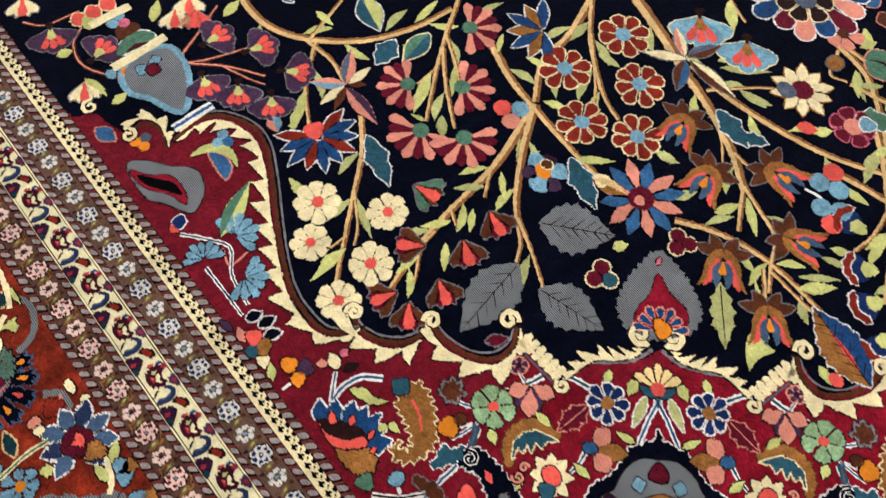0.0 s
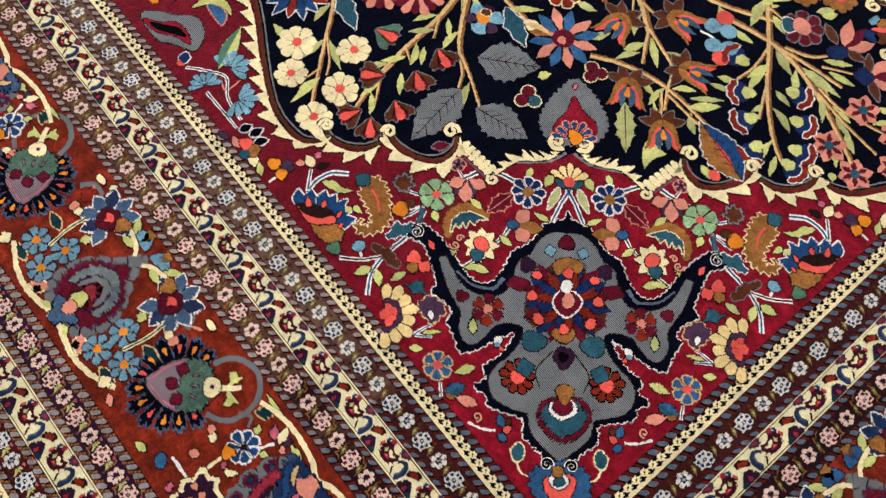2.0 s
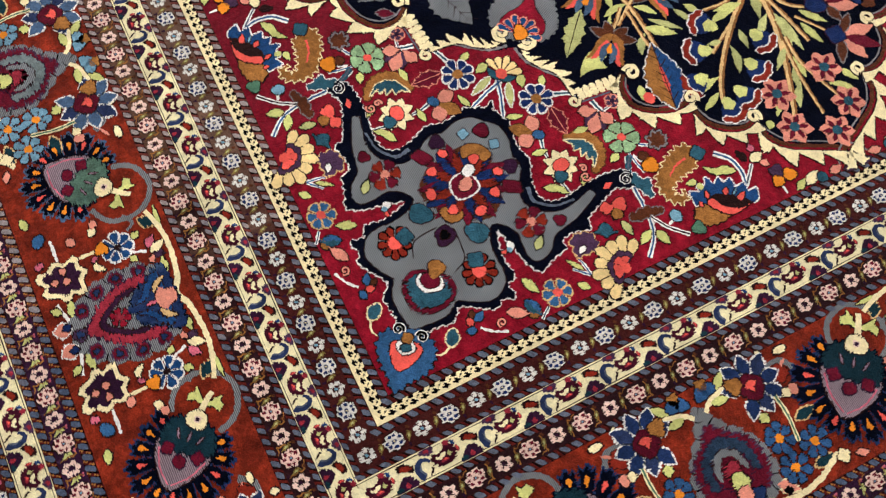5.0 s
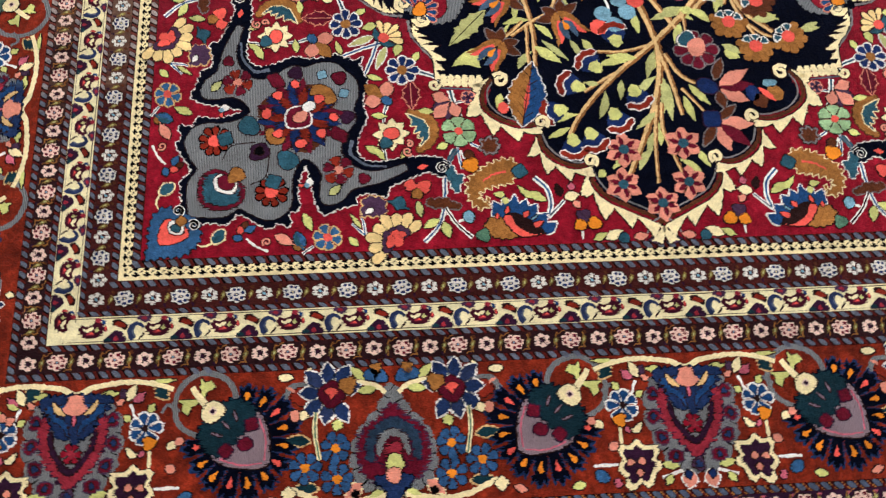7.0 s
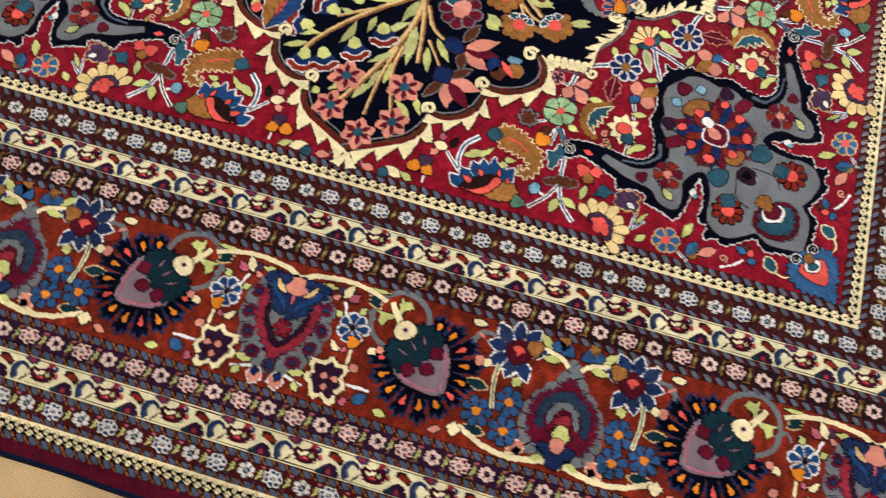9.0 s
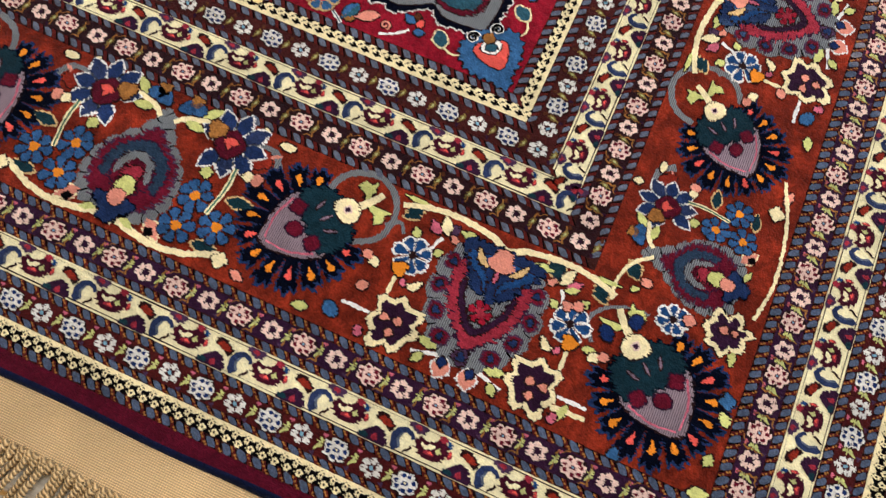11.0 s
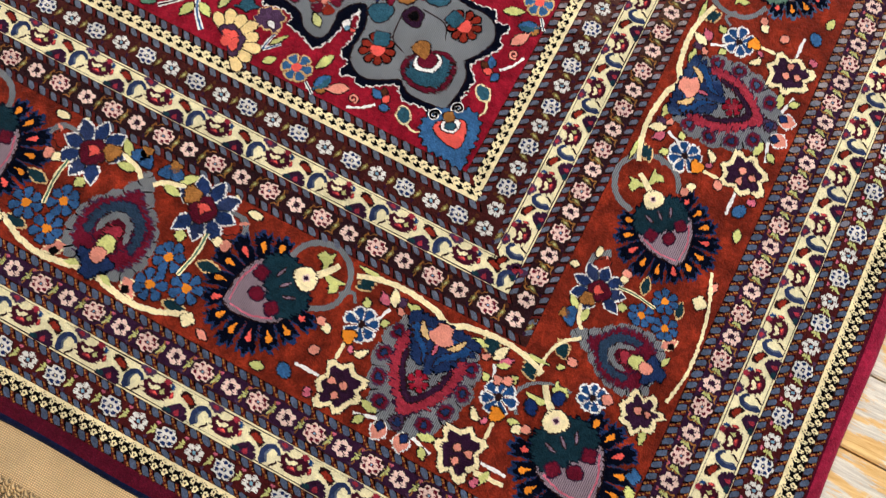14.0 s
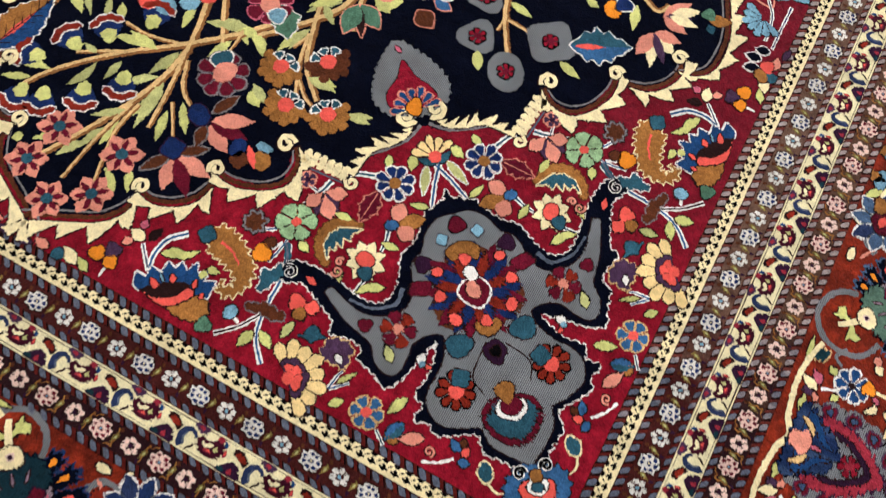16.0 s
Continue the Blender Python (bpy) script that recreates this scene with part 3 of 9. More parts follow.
def scroll(G, x, y, r, a, turns, w, mat="cream", edge="dark_brown", name="scroll", z=1.2):
    """A spiral that starts at angle a on radius r and winds inwards (turns: signed)."""
    p = Piece(z)
    k = int(18 * abs(turns)) + 2
    pts = [np.array((x, y)) + unit(a + 2 * math.pi * turns * i / k) * r * (1 - 0.78 * i / k) for i in range(k + 1)]
    p.strip(pts, w + 0.0024, w * 0.9 + 0.002, edge)
    p.strip(pts, w, w * 0.8, mat, 0.15)
    keep(G, name, p)


def bell(G, x, y, a, r, name="bell_flower"):
    """A lupin bell: scalloped red frill with a white rim, blue cup, lime cap."""
    d = unit(a)
    n = np.array((-d[1], d[0]))
    c = np.array((x, y))
    p = Piece(0.9)
    p.area(curve([c + n * r * 0.72 + d * r * 0.3, c + d * r * 0.6, c - n * r * 0.72 + d * r * 0.3, c - n * r * 0.3 - d * r * 0.4, c + n * r * 0.3 - d * r * 0.4], True, 0.003), "dark_blue")
    arc = [c + unit(a + t) * r * (1.06 if k % 2 else 0.96) for k, t in enumerate(np.linspace(-1.15, 1.15, 9))]
    low = [c + unit(a + t) * r * 0.66 for t in (0.95, 0.45, 0.0, -0.45, -0.95)]
    q = p.sub("frill")
    q.area(grown(arc + low, 0.0019), "white", 0.2)
    q.area(arc + low, "brick", 0.4)
    b = c - d * r * 0.15
    p.sub("cap").area([b + n * r * 0.42 + d * r * 0.1, b + d * r * 0.32, b - n * r * 0.42 + d * r * 0.1, b - n * r * 0.3 - d * r * 0.4, b - d * r * 0.62, b + n * r * 0.3 - d * r * 0.4], "lime", 0.5)
    keep(G, name, p)


def tulip(G, x, y, a, r, name="tulip"):
    """Open flower with brown sepals, curling gold and coral petals, a blue-grey heart and an orange middle."""
    c, d = np.array((x, y)), unit(a)
    n = np.array((-d[1], d[0]))
    at = lambda s, pts: curve([c + d * r * u + n * r * v * s for u, v in pts], True, 0.002)
    p = Piece(0.9)
    for s in (-1, 1):
        for k, (ang, L) in enumerate(((1.80, 1.25), (2.55, 1.05))):
            q = petal(c - d * r * 0.45, a + s * ang, 0, r * L, r * 0.52, sharp=True)
            sepal = p.sub("sepal")
            sepal.area(grown(q, 0.0013), "dove", 0.02 * k)
            sepal.area(q, "brown", 0.15 + 0.02 * k)
    for s in (-1, 1):
        arm = p.sub("petal")
        arm.area(at(s, ((-0.72, 0.04), (-0.55, 0.42), (-0.05, 0.70), (0.55, 0.80), (1.10, 1.00), (0.75, 0.62), (0.15, 0.42), (-0.30, 0.04))), "gold", 0.3)
        arm.area(at(s, ((-0.25, 0.26), (0.20, 0.52), (0.65, 0.64), (1.05, 0.76), (0.80, 0.44), (0.30, 0.30), (-0.10, 0.10))), "coral", 0.45)
        p.sub("petal").area(at(s, ((-0.15, 0.02), (0.10, 0.36), (0.60, 0.42), (1.05, 0.22), (0.60, 0.08), (0.20, 0.02))), "slate_blue", 0.6)
    p.area(petal(c - d * r * 0.15, a, 0, r * 0.62, r * 0.34), "orange", 0.75)
    keep(G, name, p)


def bud(G, x, y, a, r, tip="coral", side="brown", low="maroon", name="bud"):
    c, r = np.array((x, y)), r * 0.86
    p = Piece(0.9)
    for ang, w, mat in ((-0.62, 0.62, side), (0.62, 0.62, side), (-0.25, 0.5, low), (0.25, 0.5, low)):
        q = petal(c - unit(a) * r * 0.9, a + ang, 0, r * 1.75, r * w, 0.2)
        leaf_piece = p.sub("petal")
        leaf_piece.area(grown(q, 0.0016), "dove", 0.0)
        leaf_piece.area(q, mat, 0.15)
    p.area(petal(c - unit(a) * r * 0.85, a, 0, r * 1.62, r * 0.68), tip, 0.35)
    keep(G, name, p)


def carnation(G, x, y, a, r, rim="purple", mid="coral", heart="lime", name="carnation"):
    c, d = np.array((x, y)), unit(a)
    p = Piece(0.9)
    outline = "dove" if rim == "purple" else "cream"
    for k, ang in enumerate((-0.95, 0.95, -0.5, 0.5, 0.0)):
        q = petal(c - d * r * 0.45, a + ang, 0, r * (1.30 if k < 4 else 1.42), r * 0.62, 0.8)
        leaf_piece = p.sub("petal")
        leaf_piece.area(grown(q, 0.0014), outline, 0.01 * k)
        leaf_piece.area(q, rim, 0.15 + 0.01 * k)
    for ang in (-0.42, 0.42, 0.0):
        p.sub("petal").area(petal(c - d * r * 0.40, a + ang, 0.2 * r, r * 1.12, r * 0.34), mid, 0.32)
    p.area(petal(c - d * r * 0.55, a, 0, r * 0.72, r * 0.42), heart, 0.45)
    p.area(petal(c - d * r * 0.35, a + math.pi, 0, r * 0.5, r * 0.40), "dark_brown", 0.5)
    keep(G, name, p)


def trefoil(G, x, y, a, r, mats, edge="", name="trefoil"):
    p = Piece(1.0)
    for i, mat in enumerate(mats):
        b = a + 2 * math.pi * i / len(mats)
        q = disc(np.array((x, y)) + unit(b) * r * 0.62, r * 0.58)
        lobe = p.sub("petal")
        if edge:
            lobe.area(grown(q, 0.0018), edge)
        lobe.area(q, mat, 0.18)
    keep(G, name, p)


# ---------------------------------------------------------------- the room
def slab(name, x0, x1, y0, y1, z0, z1, mat, kind="structure"):
    me = bpy.data.meshes.new(name)
    me.from_pydata([(x, y, z) for z in (z0, z1) for y in (y0, y1) for x in (x0, x1)], [],
                   [(0, 2, 3, 1), (4, 5, 7, 6), (0, 1, 5, 4), (2, 6, 7, 3), (0, 4, 6, 2), (1, 3, 7, 5)])
    me.materials.append(MATS[mat])
    ob = new(name, me)
    return tagged(ob, kind=kind) if kind else ob


FLOOR = -0.0105
X0, X1, Y0, Y1, H = -3.6, 4.0, -3.0, 5.6, 2.65
# walls and ceiling are unseen, added to close the room
tagged(slab("wall_south", X0 - 0.2, X1 + 0.2, Y0 - 0.2, Y0, FLOOR - 0.05, H, "wall_paint"), "plain off-white plastered wall", "wall")
tagged(slab("wall_west", X0 - 0.2, X0, Y0, Y1, FLOOR - 0.05, H, "wall_paint"), "plain off-white plastered wall", "wall")
tagged(slab("ceiling", X0 - 0.2, X1 + 0.2, Y0 - 0.2, Y1 + 0.2, H, H + 0.15, "ceiling_paint"), "plain white painted ceiling", "ceiling")
SILL, HEAD = 0.65, 2.25


def wall_with_added_window(name, number, along, a0, a1, w0, w1, p0, p1):
    """A wall with one opening: along 'x' or 'y' from a0 to a1, its thickness from p0 to p1, the opening from w0 to w1."""
    boxes = ((a0, w0, FLOOR - 0.05, H), (w1, a1, FLOOR - 0.05, H), (w0, w1, FLOOR - 0.05, SILL), (w0, w1, HEAD, H))
    bm = bmesh.new()
    for u0, u1, z0, z1 in boxes:
        m = bmesh.ops.create_cube(bm, size=1)["verts"]
        lo, hi = (np.array((u0, p0, z0)), np.array((u1, p1, z1))) if along == "x" else (np.array((p0, u0, z0)), np.array((p1, u1, z1)))
        for v in m:
            v.co = Vector((lo + hi) / 2) + Vector(v.co[i] * (hi - lo)[i] for i in range(3))
    me = bpy.data.meshes.new(name)
    bm.to_mesh(me)
    bm.free()
    me.materials.append(MATS["wall_paint"])
    tagged(new(name, me), "plain off-white wall with one added wide window, unseen", "wall", kind="structure")
    win = tagged(new(f"window_{number}"), "added white-framed window for an area lamp, unseen", "window", kind="structure")
    mid = (p0 + p1) / 2
    for u0, u1, z0, z1 in ((w0, w0 + 0.06, SILL, HEAD), (w1 - 0.06, w1, SILL, HEAD), ((w0 + w1) / 2 - 0.03, (w0 + w1) / 2 + 0.03, SILL, HEAD),
                           (w0 + 0.06, (w0 + w1) / 2 - 0.03, SILL, SILL + 0.06), (w0 + 0.06, (w0 + w1) / 2 - 0.03, HEAD - 0.06, HEAD),
                           ((w0 + w1) / 2 + 0.03, w1 - 0.06, SILL, SILL + 0.06), ((w0 + w1) / 2 + 0.03, w1 - 0.06, HEAD - 0.06, HEAD)):
        q = (u0, u1, mid + 0.02, mid + 0.07, z0, z1) if along == "x" else (mid + 0.02, mid + 0.07, u0, u1, z0, z1)
        slab("window_frame", *q, "frame_paint", "").parent = win


# windows are unseen, added to hold the daylight lamps
wall_with_added_window("wall_north", 1, "x", X0 - 0.2, X1 + 0.2, -1.9, 1.1, Y1, Y1 + 0.2)
wall_with_added_window("wall_east", 2, "y", Y0, Y1, -0.6, 2.4, X1, X1 + 0.2)
# fittings are unseen, added above the two ceiling lamps
for cx in (-0.9, 0.9):
    lamp = tagged(new("added_ceiling_light"), "long white fitting for an added ceiling lamp, unseen", "lamp", group="ceiling lights")
    lamp.location = (cx, 0.9, H)
    body = slab("housing", -0.64, 0.64, -0.19, 0.19, -0.04, 0.0, "frame_paint", "")
    body.parent = lamp

floor = tagged(new("floor"), "old pine floorboards, grey and worn with orange varnish patches", "floor", kind="structure")
slab("subfloor", X0, X1, Y0, Y1, FLOOR - 0.05, FLOOR - 0.02, "jute_back", "").parent = floor
BOARD = 0.0945
board_meshes = []
for k in range(5):
    bm = bmesh.new()
    vs = bmesh.ops.create_cube(bm, size=1)["verts"]
    for v in vs:
        v.co = Vector((v.co.x * (X1 - X0), v.co.y * (BOARD - 0.0012 - 0.0004 * k), v.co.z * 0.02))
    bmesh.ops.bevel(bm, geom=[e for e in bm.edges if abs(e.verts[0].co.x - e.verts[1].co.x) > 1], offset=0.0018, segments=2, affect="EDGES")
    me = bpy.data.meshes.new("floor_board")
    bm.to_mesh(me)
    bm.free()
    me.materials.append(MATS["board_wood"])
    board_meshes.append(me)
y, k = -0.0615 - BOARD / 2 - 31 * BOARD, 0
while y < Y1:
    b = new("floor_board", board_meshes[(k * 7) % 5])
    b.parent = floor
    b.location = ((X0 + X1) / 2, y, FLOOR - 0.01 - 0.0006 * ((k * 5) % 3))
    y += BOARD
    k += 1

# ---------------------------------------------------------------- the carpet: ground, stripes
LONG = 2.54
carpet = tagged(new("carpet"), "hand-knotted floral wool carpet, navy and crimson field, rust palmette border", "carpet")
carpet.location = (0, 0, 0)


def part(name, mesh, label="", kind="", m=None, parent=None):
    ob = new(name, mesh)
    ob.parent = parent or carpet
    if m is not None:
        ob.matrix_local = m
    return tagged(ob, label, kind=kind)


def place(G, m):
    for name, mesh, subs in G:
        ob = part(name, mesh, m=m)
        for n, piece in subs:
            part(n, piece, parent=ob)


def ring_mesh(name, a, b, mat, z=0.0, sides=0.5):
    """A frame between two offsets (dx, dy) from the inner rectangle, lying at z millimetres."""
    p = Piece(z)
    o = [(-0.75 - b[0], -b[1]), (0.75 + b[0], -b[1]), (0.75 + b[0], LONG + b[1]), (-0.75 - b[0], LONG + b[1])]
    i = [(-0.75 - a[0], -a[1]), (0.75 + a[0], -a[1]), (0.75 + a[0], LONG + a[1]), (-0.75 - a[0], LONG + a[1])]
    for k in range(4):
        j = (k + 1) % 4
        p.area([o[k], o[j], i[j], i[k]], mat, 0, sides, 0)
    return p.mesh(name)


# offsets of the stripe edges: at the sides, at the ends
D = {"field": (-0.028, -0.028), "white_in": (-0.0165, -0.0165), "zero": (0.0, 0.0), "b1": (0.0105, 0.0105), "b1_": (0.0405, 0.0405), "cream": (0.0485, 0.0485),
     "cream_": (0.0855, 0.0845), "b2": (0.0945, 0.0935), "b2_": (0.1215, 0.121), "rust": (0.132, 0.1315), "rust_": (0.3145, 0.305), "c2": (0.3275, 0.3155),
     "c2_": (0.3545, 0.342), "ocream": (0.366, 0.3515), "ocream_": (0.4055, 0.3875), "c1": (0.416, 0.397), "c1_": (0.4415, 0.421), "owhite": (0.452, 0.4285),
     "owhite_": (0.4715, 0.4455), "edge": (0.4825, 0.456), "edge_": (0.489, 0.4735)}

slab_base = slab("foundation", -1.2385, 1.2385, -0.474, LONG + 0.474, FLOOR + 0.0002, -0.001, "edge_maroon", "")
slab_base.parent = carpet
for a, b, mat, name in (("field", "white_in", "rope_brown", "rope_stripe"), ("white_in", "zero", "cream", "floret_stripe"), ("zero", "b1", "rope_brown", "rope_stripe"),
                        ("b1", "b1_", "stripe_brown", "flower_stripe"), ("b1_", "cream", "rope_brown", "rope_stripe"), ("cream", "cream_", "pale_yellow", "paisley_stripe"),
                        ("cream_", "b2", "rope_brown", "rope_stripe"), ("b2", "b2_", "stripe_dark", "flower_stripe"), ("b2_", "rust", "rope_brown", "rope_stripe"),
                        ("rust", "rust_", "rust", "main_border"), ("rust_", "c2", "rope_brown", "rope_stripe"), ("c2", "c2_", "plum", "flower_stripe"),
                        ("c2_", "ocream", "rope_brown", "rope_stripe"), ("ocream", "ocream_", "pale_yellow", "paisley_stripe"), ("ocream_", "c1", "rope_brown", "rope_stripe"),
                        ("c1", "c1_", "stripe_red", "flower_stripe"), ("c1_", "owhite", "rope_brown", "rope_stripe"), ("owhite", "owhite_", "cream", "floret_stripe"),
                        ("owhite_", "edge", "rope_brown", "rope_stripe"), ("edge", "edge_", "edge_maroon", "plain_edge")):
    part(name, ring_mesh(name, D[a], D[b], mat))
p = Piece(0)
p.area([(-0.722, 0.028), (0.722, 0.028), (0.722, LONG - 0.028), (-0.722, LONG - 0.028)], "crimson", 0, 0.5, 0)
part("field", p.mesh("field"), "crimson wool field")

# rounded selvedge along the sides, a blue cord and flat-woven ends
for s in (-1, 1):
    vs, fs, n = [], [], 160
    for i in range(n + 1):
        yy = -0.474 + (LONG + 0.948) * i / n
        wob = 0.0022 * math.sin(yy * 9 + s) + 0.0014 * math.sin(yy * 23)
        for t in range(8):
            a = math.pi * (0.5 - t / 7)
            vs.append((s * (1.2350 + wob * (0.3 + 0.7 * math.cos(a)) + 0.0165 * math.cos(a)), yy, FLOOR / 2 + 0.0062 * math.sin(a)))
    for i in range(n):
        for t in range(7):
            k = 8 * i + t
            fs.append((k, k + 1, k + 9, k + 8)[::s])
    me = bpy.data.meshes.new("selvedge")
    me.from_pydata(vs, [], fs)
    me.polygons.foreach_set("use_smooth", [True] * len(fs))
    me.materials.append(MATS["lit_maroon"])
    part("selvedge", me, "rounded overcast maroon side edge")


def end_strip(name, y0, y1, zs, mat, wave, outward):
    """A strip across the carpet's end from y0 to y1 with a height profile."""
    vs, fs, n, k = [], [], 260, len(zs)
    for i in range(n + 1):
        x = -1.238 + 2.476 * i / n
        w = wave * (math.sin(x * 11) + 0.6 * math.sin(x * 29 + 1))
        for j, z in enumerate(zs):
            t = j / (k - 1)
            vs.append((x, y0 + (y1 - y0) * t + w * (t if outward else 1), z + 0.0006 * math.sin(x * 17 + 3 * t)))
    for i in range(n):
        for j in range(k - 1):
            q = k * i + j
            fs.append((q, q + 1, q + k + 1, q + k))
    me = bpy.data.meshes.new(name)
    me.from_pydata(vs, [], fs)
    me.polygons.foreach_set("use_smooth", [True] * len(fs))
    me.materials.append(MATS[mat])
    return me


part("end_cord", end_strip("end_cord", -0.4690, -0.4792, (-0.002, 0.0008, 0.0012, -0.0005, -0.006), "cord_blue", 0.0017, False), "dark blue wool line along the end")
part("flat_woven_end", end_strip("flat_woven_end", -0.4775, -0.5315, (-0.004, -0.0045, -0.005, -0.0058, -0.0064, -0.0072), "kilim_cotton", 0.0014, True), "tan flat-woven cotton end strip")

# twisted tassels with their knots
def tassel_mesh(k):
    rng = random.Random(40 + k)
    vs, fs = [], []
    L = 0.135 + 0.02 * rng.random()
    bend, drift = rng.uniform(-0.03, 0.012), rng.uniform(-0.03, 0.012)
    n, m = 64, 10
    lay = rng.uniform(0.0095, 0.0115)
    for i in range(n + 1):
        t = i / n
        x = drift * t * 1.2 + bend * t * t * 0.6 + 0.003 * math.sin(5 * t + k)
        yy = -L * t
        z = FLOOR + 0.0034 + 0.0022 * max(0, 1 - 6 * t) + 0.004 * (k % 2) * min(1, 5 * t) + 0.0022 * (0.5 + 0.5 * math.sin(7 * t + 2 * k)) * (1 if t > 0.15 else 0)
        r = 0.0036 * (1.0 if t > 0.05 else 1.15) * (1 - 0.25 * max(0, t - 0.9) * 10)
        for j in range(m):
            a = 2 * math.pi * j / m
            rr = r * (0.60 + 0.42 * abs(math.cos(a - math.pi * yy / lay)))
            vs.append((x + rr * math.cos(a), yy, z + rr * math.sin(a)))
    for i in range(n):
        for j in range(m):
            q, w = m * i + j, m * i + (j + 1) % m
            fs.append((q, q + m, w + m, w))
    me = bpy.data.meshes.new("tassel")
    me.from_pydata(vs, [], fs)
    me.polygons.foreach_set("use_smooth", [True] * len(fs))
    me.materials.append(MATS["fringe_yarn"])
    return me


def knot_mesh():
    bm = bmesh.new()
    bmesh.ops.create_uvsphere(bm, u_segments=10, v_segments=7, radius=1)
    for v in bm.verts:
        v.co = Vector((v.co.x * 0.0043, v.co.y * 0.0082 + 0.001 * v.co.x, v.co.z * 0.0044))
    me = bpy.data.meshes.new("knot")
    bm.to_mesh(me)
    bm.free()
    me.polygons.foreach_set("use_smooth", [True] * len(me.polygons))
    me.materials.append(MATS["fringe_yarn"])
    return me


tassels, knot = [tassel_mesh(k) for k in range(9)], knot_mesh()
rng = random.Random(5)
for i in range(300):
    x = -1.232 + 0.00824 * i
    w = 0.0014 * (math.sin(x * 11) + 0.6 * math.sin(x * 29 + 1))
    t = part("tassel", tassels[rng.randrange(9)], "", m=pose(x, -0.534 + w, rng.uniform(0, 0.003), 0, 0, rng.uniform(-7, 7)))
    part("knot", knot, m=pose(0, -0.001, FLOOR + 0.0042, 0, 0, rng.uniform(-15, 15)), parent=t)

# the twisted chain between the flat-woven end and the tassels
vs, fs, n = [], [], 1500
for i in range(n + 1):
    x = -1.236 + 2.472 * i / n
    w = 0.0014 * (math.sin(x * 11) + 0.6 * math.sin(x * 29 + 1))
    for j in range(6):
        a = 2 * math.pi * j / 6
        r = 0.0017 * (1 + 0.28 * math.sin(2 * math.pi * x / 0.0052 + a))
        vs.append((x, -0.5318 + w + r * math.cos(a), -0.0058 + r * math.sin(a)))
for i in range(n):
    fs += [(6 * i + j, 6 * i + (j + 1) % 6, 6 * i + 6 + (j + 1) % 6, 6 * i + 6 + j) for j in range(6)]
me = bpy.data.meshes.new("end_chain")
me.from_pydata(vs, [], fs)
me.polygons.foreach_set("use_smooth", [True] * len(fs))
me.materials.append(MATS["fringe_yarn"])
part("end_chain", me, "thin twisted tan cord")

# ---------------------------------------------------------------- small repeats of the stripes
FLIP = Matrix.Diagonal((-1, 1, 1, 1))


def side_frame(side):
    """Local x along the stripe, local y towards the carpet's middle."""
    if side == "near":
        return Matrix.Identity(4)
    if side == "far":
        return Matrix.Translation((0, LONG, 0)) @ Matrix.Diagonal((1, -1, 1, 1))
    right = Matrix.Translation((0.75, 0, 0)) @ Matrix.Rotation(radians(90), 4, "Z")
    return right if side == "right" else FLIP @ right


class Stuff(Piece):
    """Many small pieces stamped into one mesh."""

    def stamp(self, unit_piece, m):
        base = len(self.v)
        slots = [self.slot(x) for x in unit_piece.mats]
        self.v += [tuple(m @ Vector(v)) for v in unit_piece.v]
        self.f += [tuple(i + base for i in f) for f in unit_piece.f]
        self.m += [slots[i] for i in unit_piece.m]


def small(p, pts, mat, up):
    p.area([np.array(q, float) for q in pts], mat, up, 0, 0.0006, 0.0012)


def jagged(c, r, n, k=0.82):
    """A small uneven rosette outline."""
    return [np.array(c, float) + unit(math.pi * i / n) * r * ((1.0 if i % 2 else k) + random.uniform(-0.06, 0.06)) for i in range(2 * n)]


def ring_flower(edge, inner, core):
    p = Piece(0.6)
    small(p, jagged((0, 0), 0.0146, 9, 0.93), "dark_brown", -0.1)
    for i in range(7):
        a = 2 * math.pi * i / 7 + 0.2
        small(p, jagged(unit(a) * 0.0088, 0.0049, 4, 0.9), edge, 0.01 * i)
    small(p, jagged((0, 0), 0.0074, 5, 0.95), edge, 0.1)
    for i in range(7):
        a = 2 * math.pi * i / 7 + 0.2 + random.uniform(-0.1, 0.1)
        small(p, jagged(unit(a) * 0.0086, 0.0029, 3, 0.85), inner, 0.2)
    small(p, jagged((0, 0), 0.0036, 4, 0.8), inner, 0.25)
    small(p, disc((0, 0), 0.0016, 5), core, 0.3)
    return p


def open_flower(pet, core):
    p = Piece(0.6)
    for i in range(6):
        a = 2 * math.pi * i / 6 + 0.5
        small(p, jagged(unit(a) * 0.0078, 0.0043, 4, 0.88), pet, 0.01 * i)
    small(p, jagged((0, 0), 0.0024, 4), "sky" if pet == "ivory" else core, 0.2)
    return p


def fleck(tones):
    """Small leaves and buds between two stripe flowers."""
    p = Piece(0.5)
    small(p, [(-0.0030, -0.0066), (0.0024, -0.0030), (0.0030, 0.0040), (0.0002, 0.0066), (-0.0026, 0.0020)], tones[0], 0)
    small(p, [(-0.0012, -0.0034), (0.0010, 0.0000), (0.0008, 0.0032), (-0.0010, 0.0008)], tones[1], 0.1)
    small(p, jagged((0.0020, 0.0100), 0.0027, 3), tones[2], 0)
    small(p, jagged((-0.0028, -0.0106), 0.0026, 3), tones[3], 0)
    return p


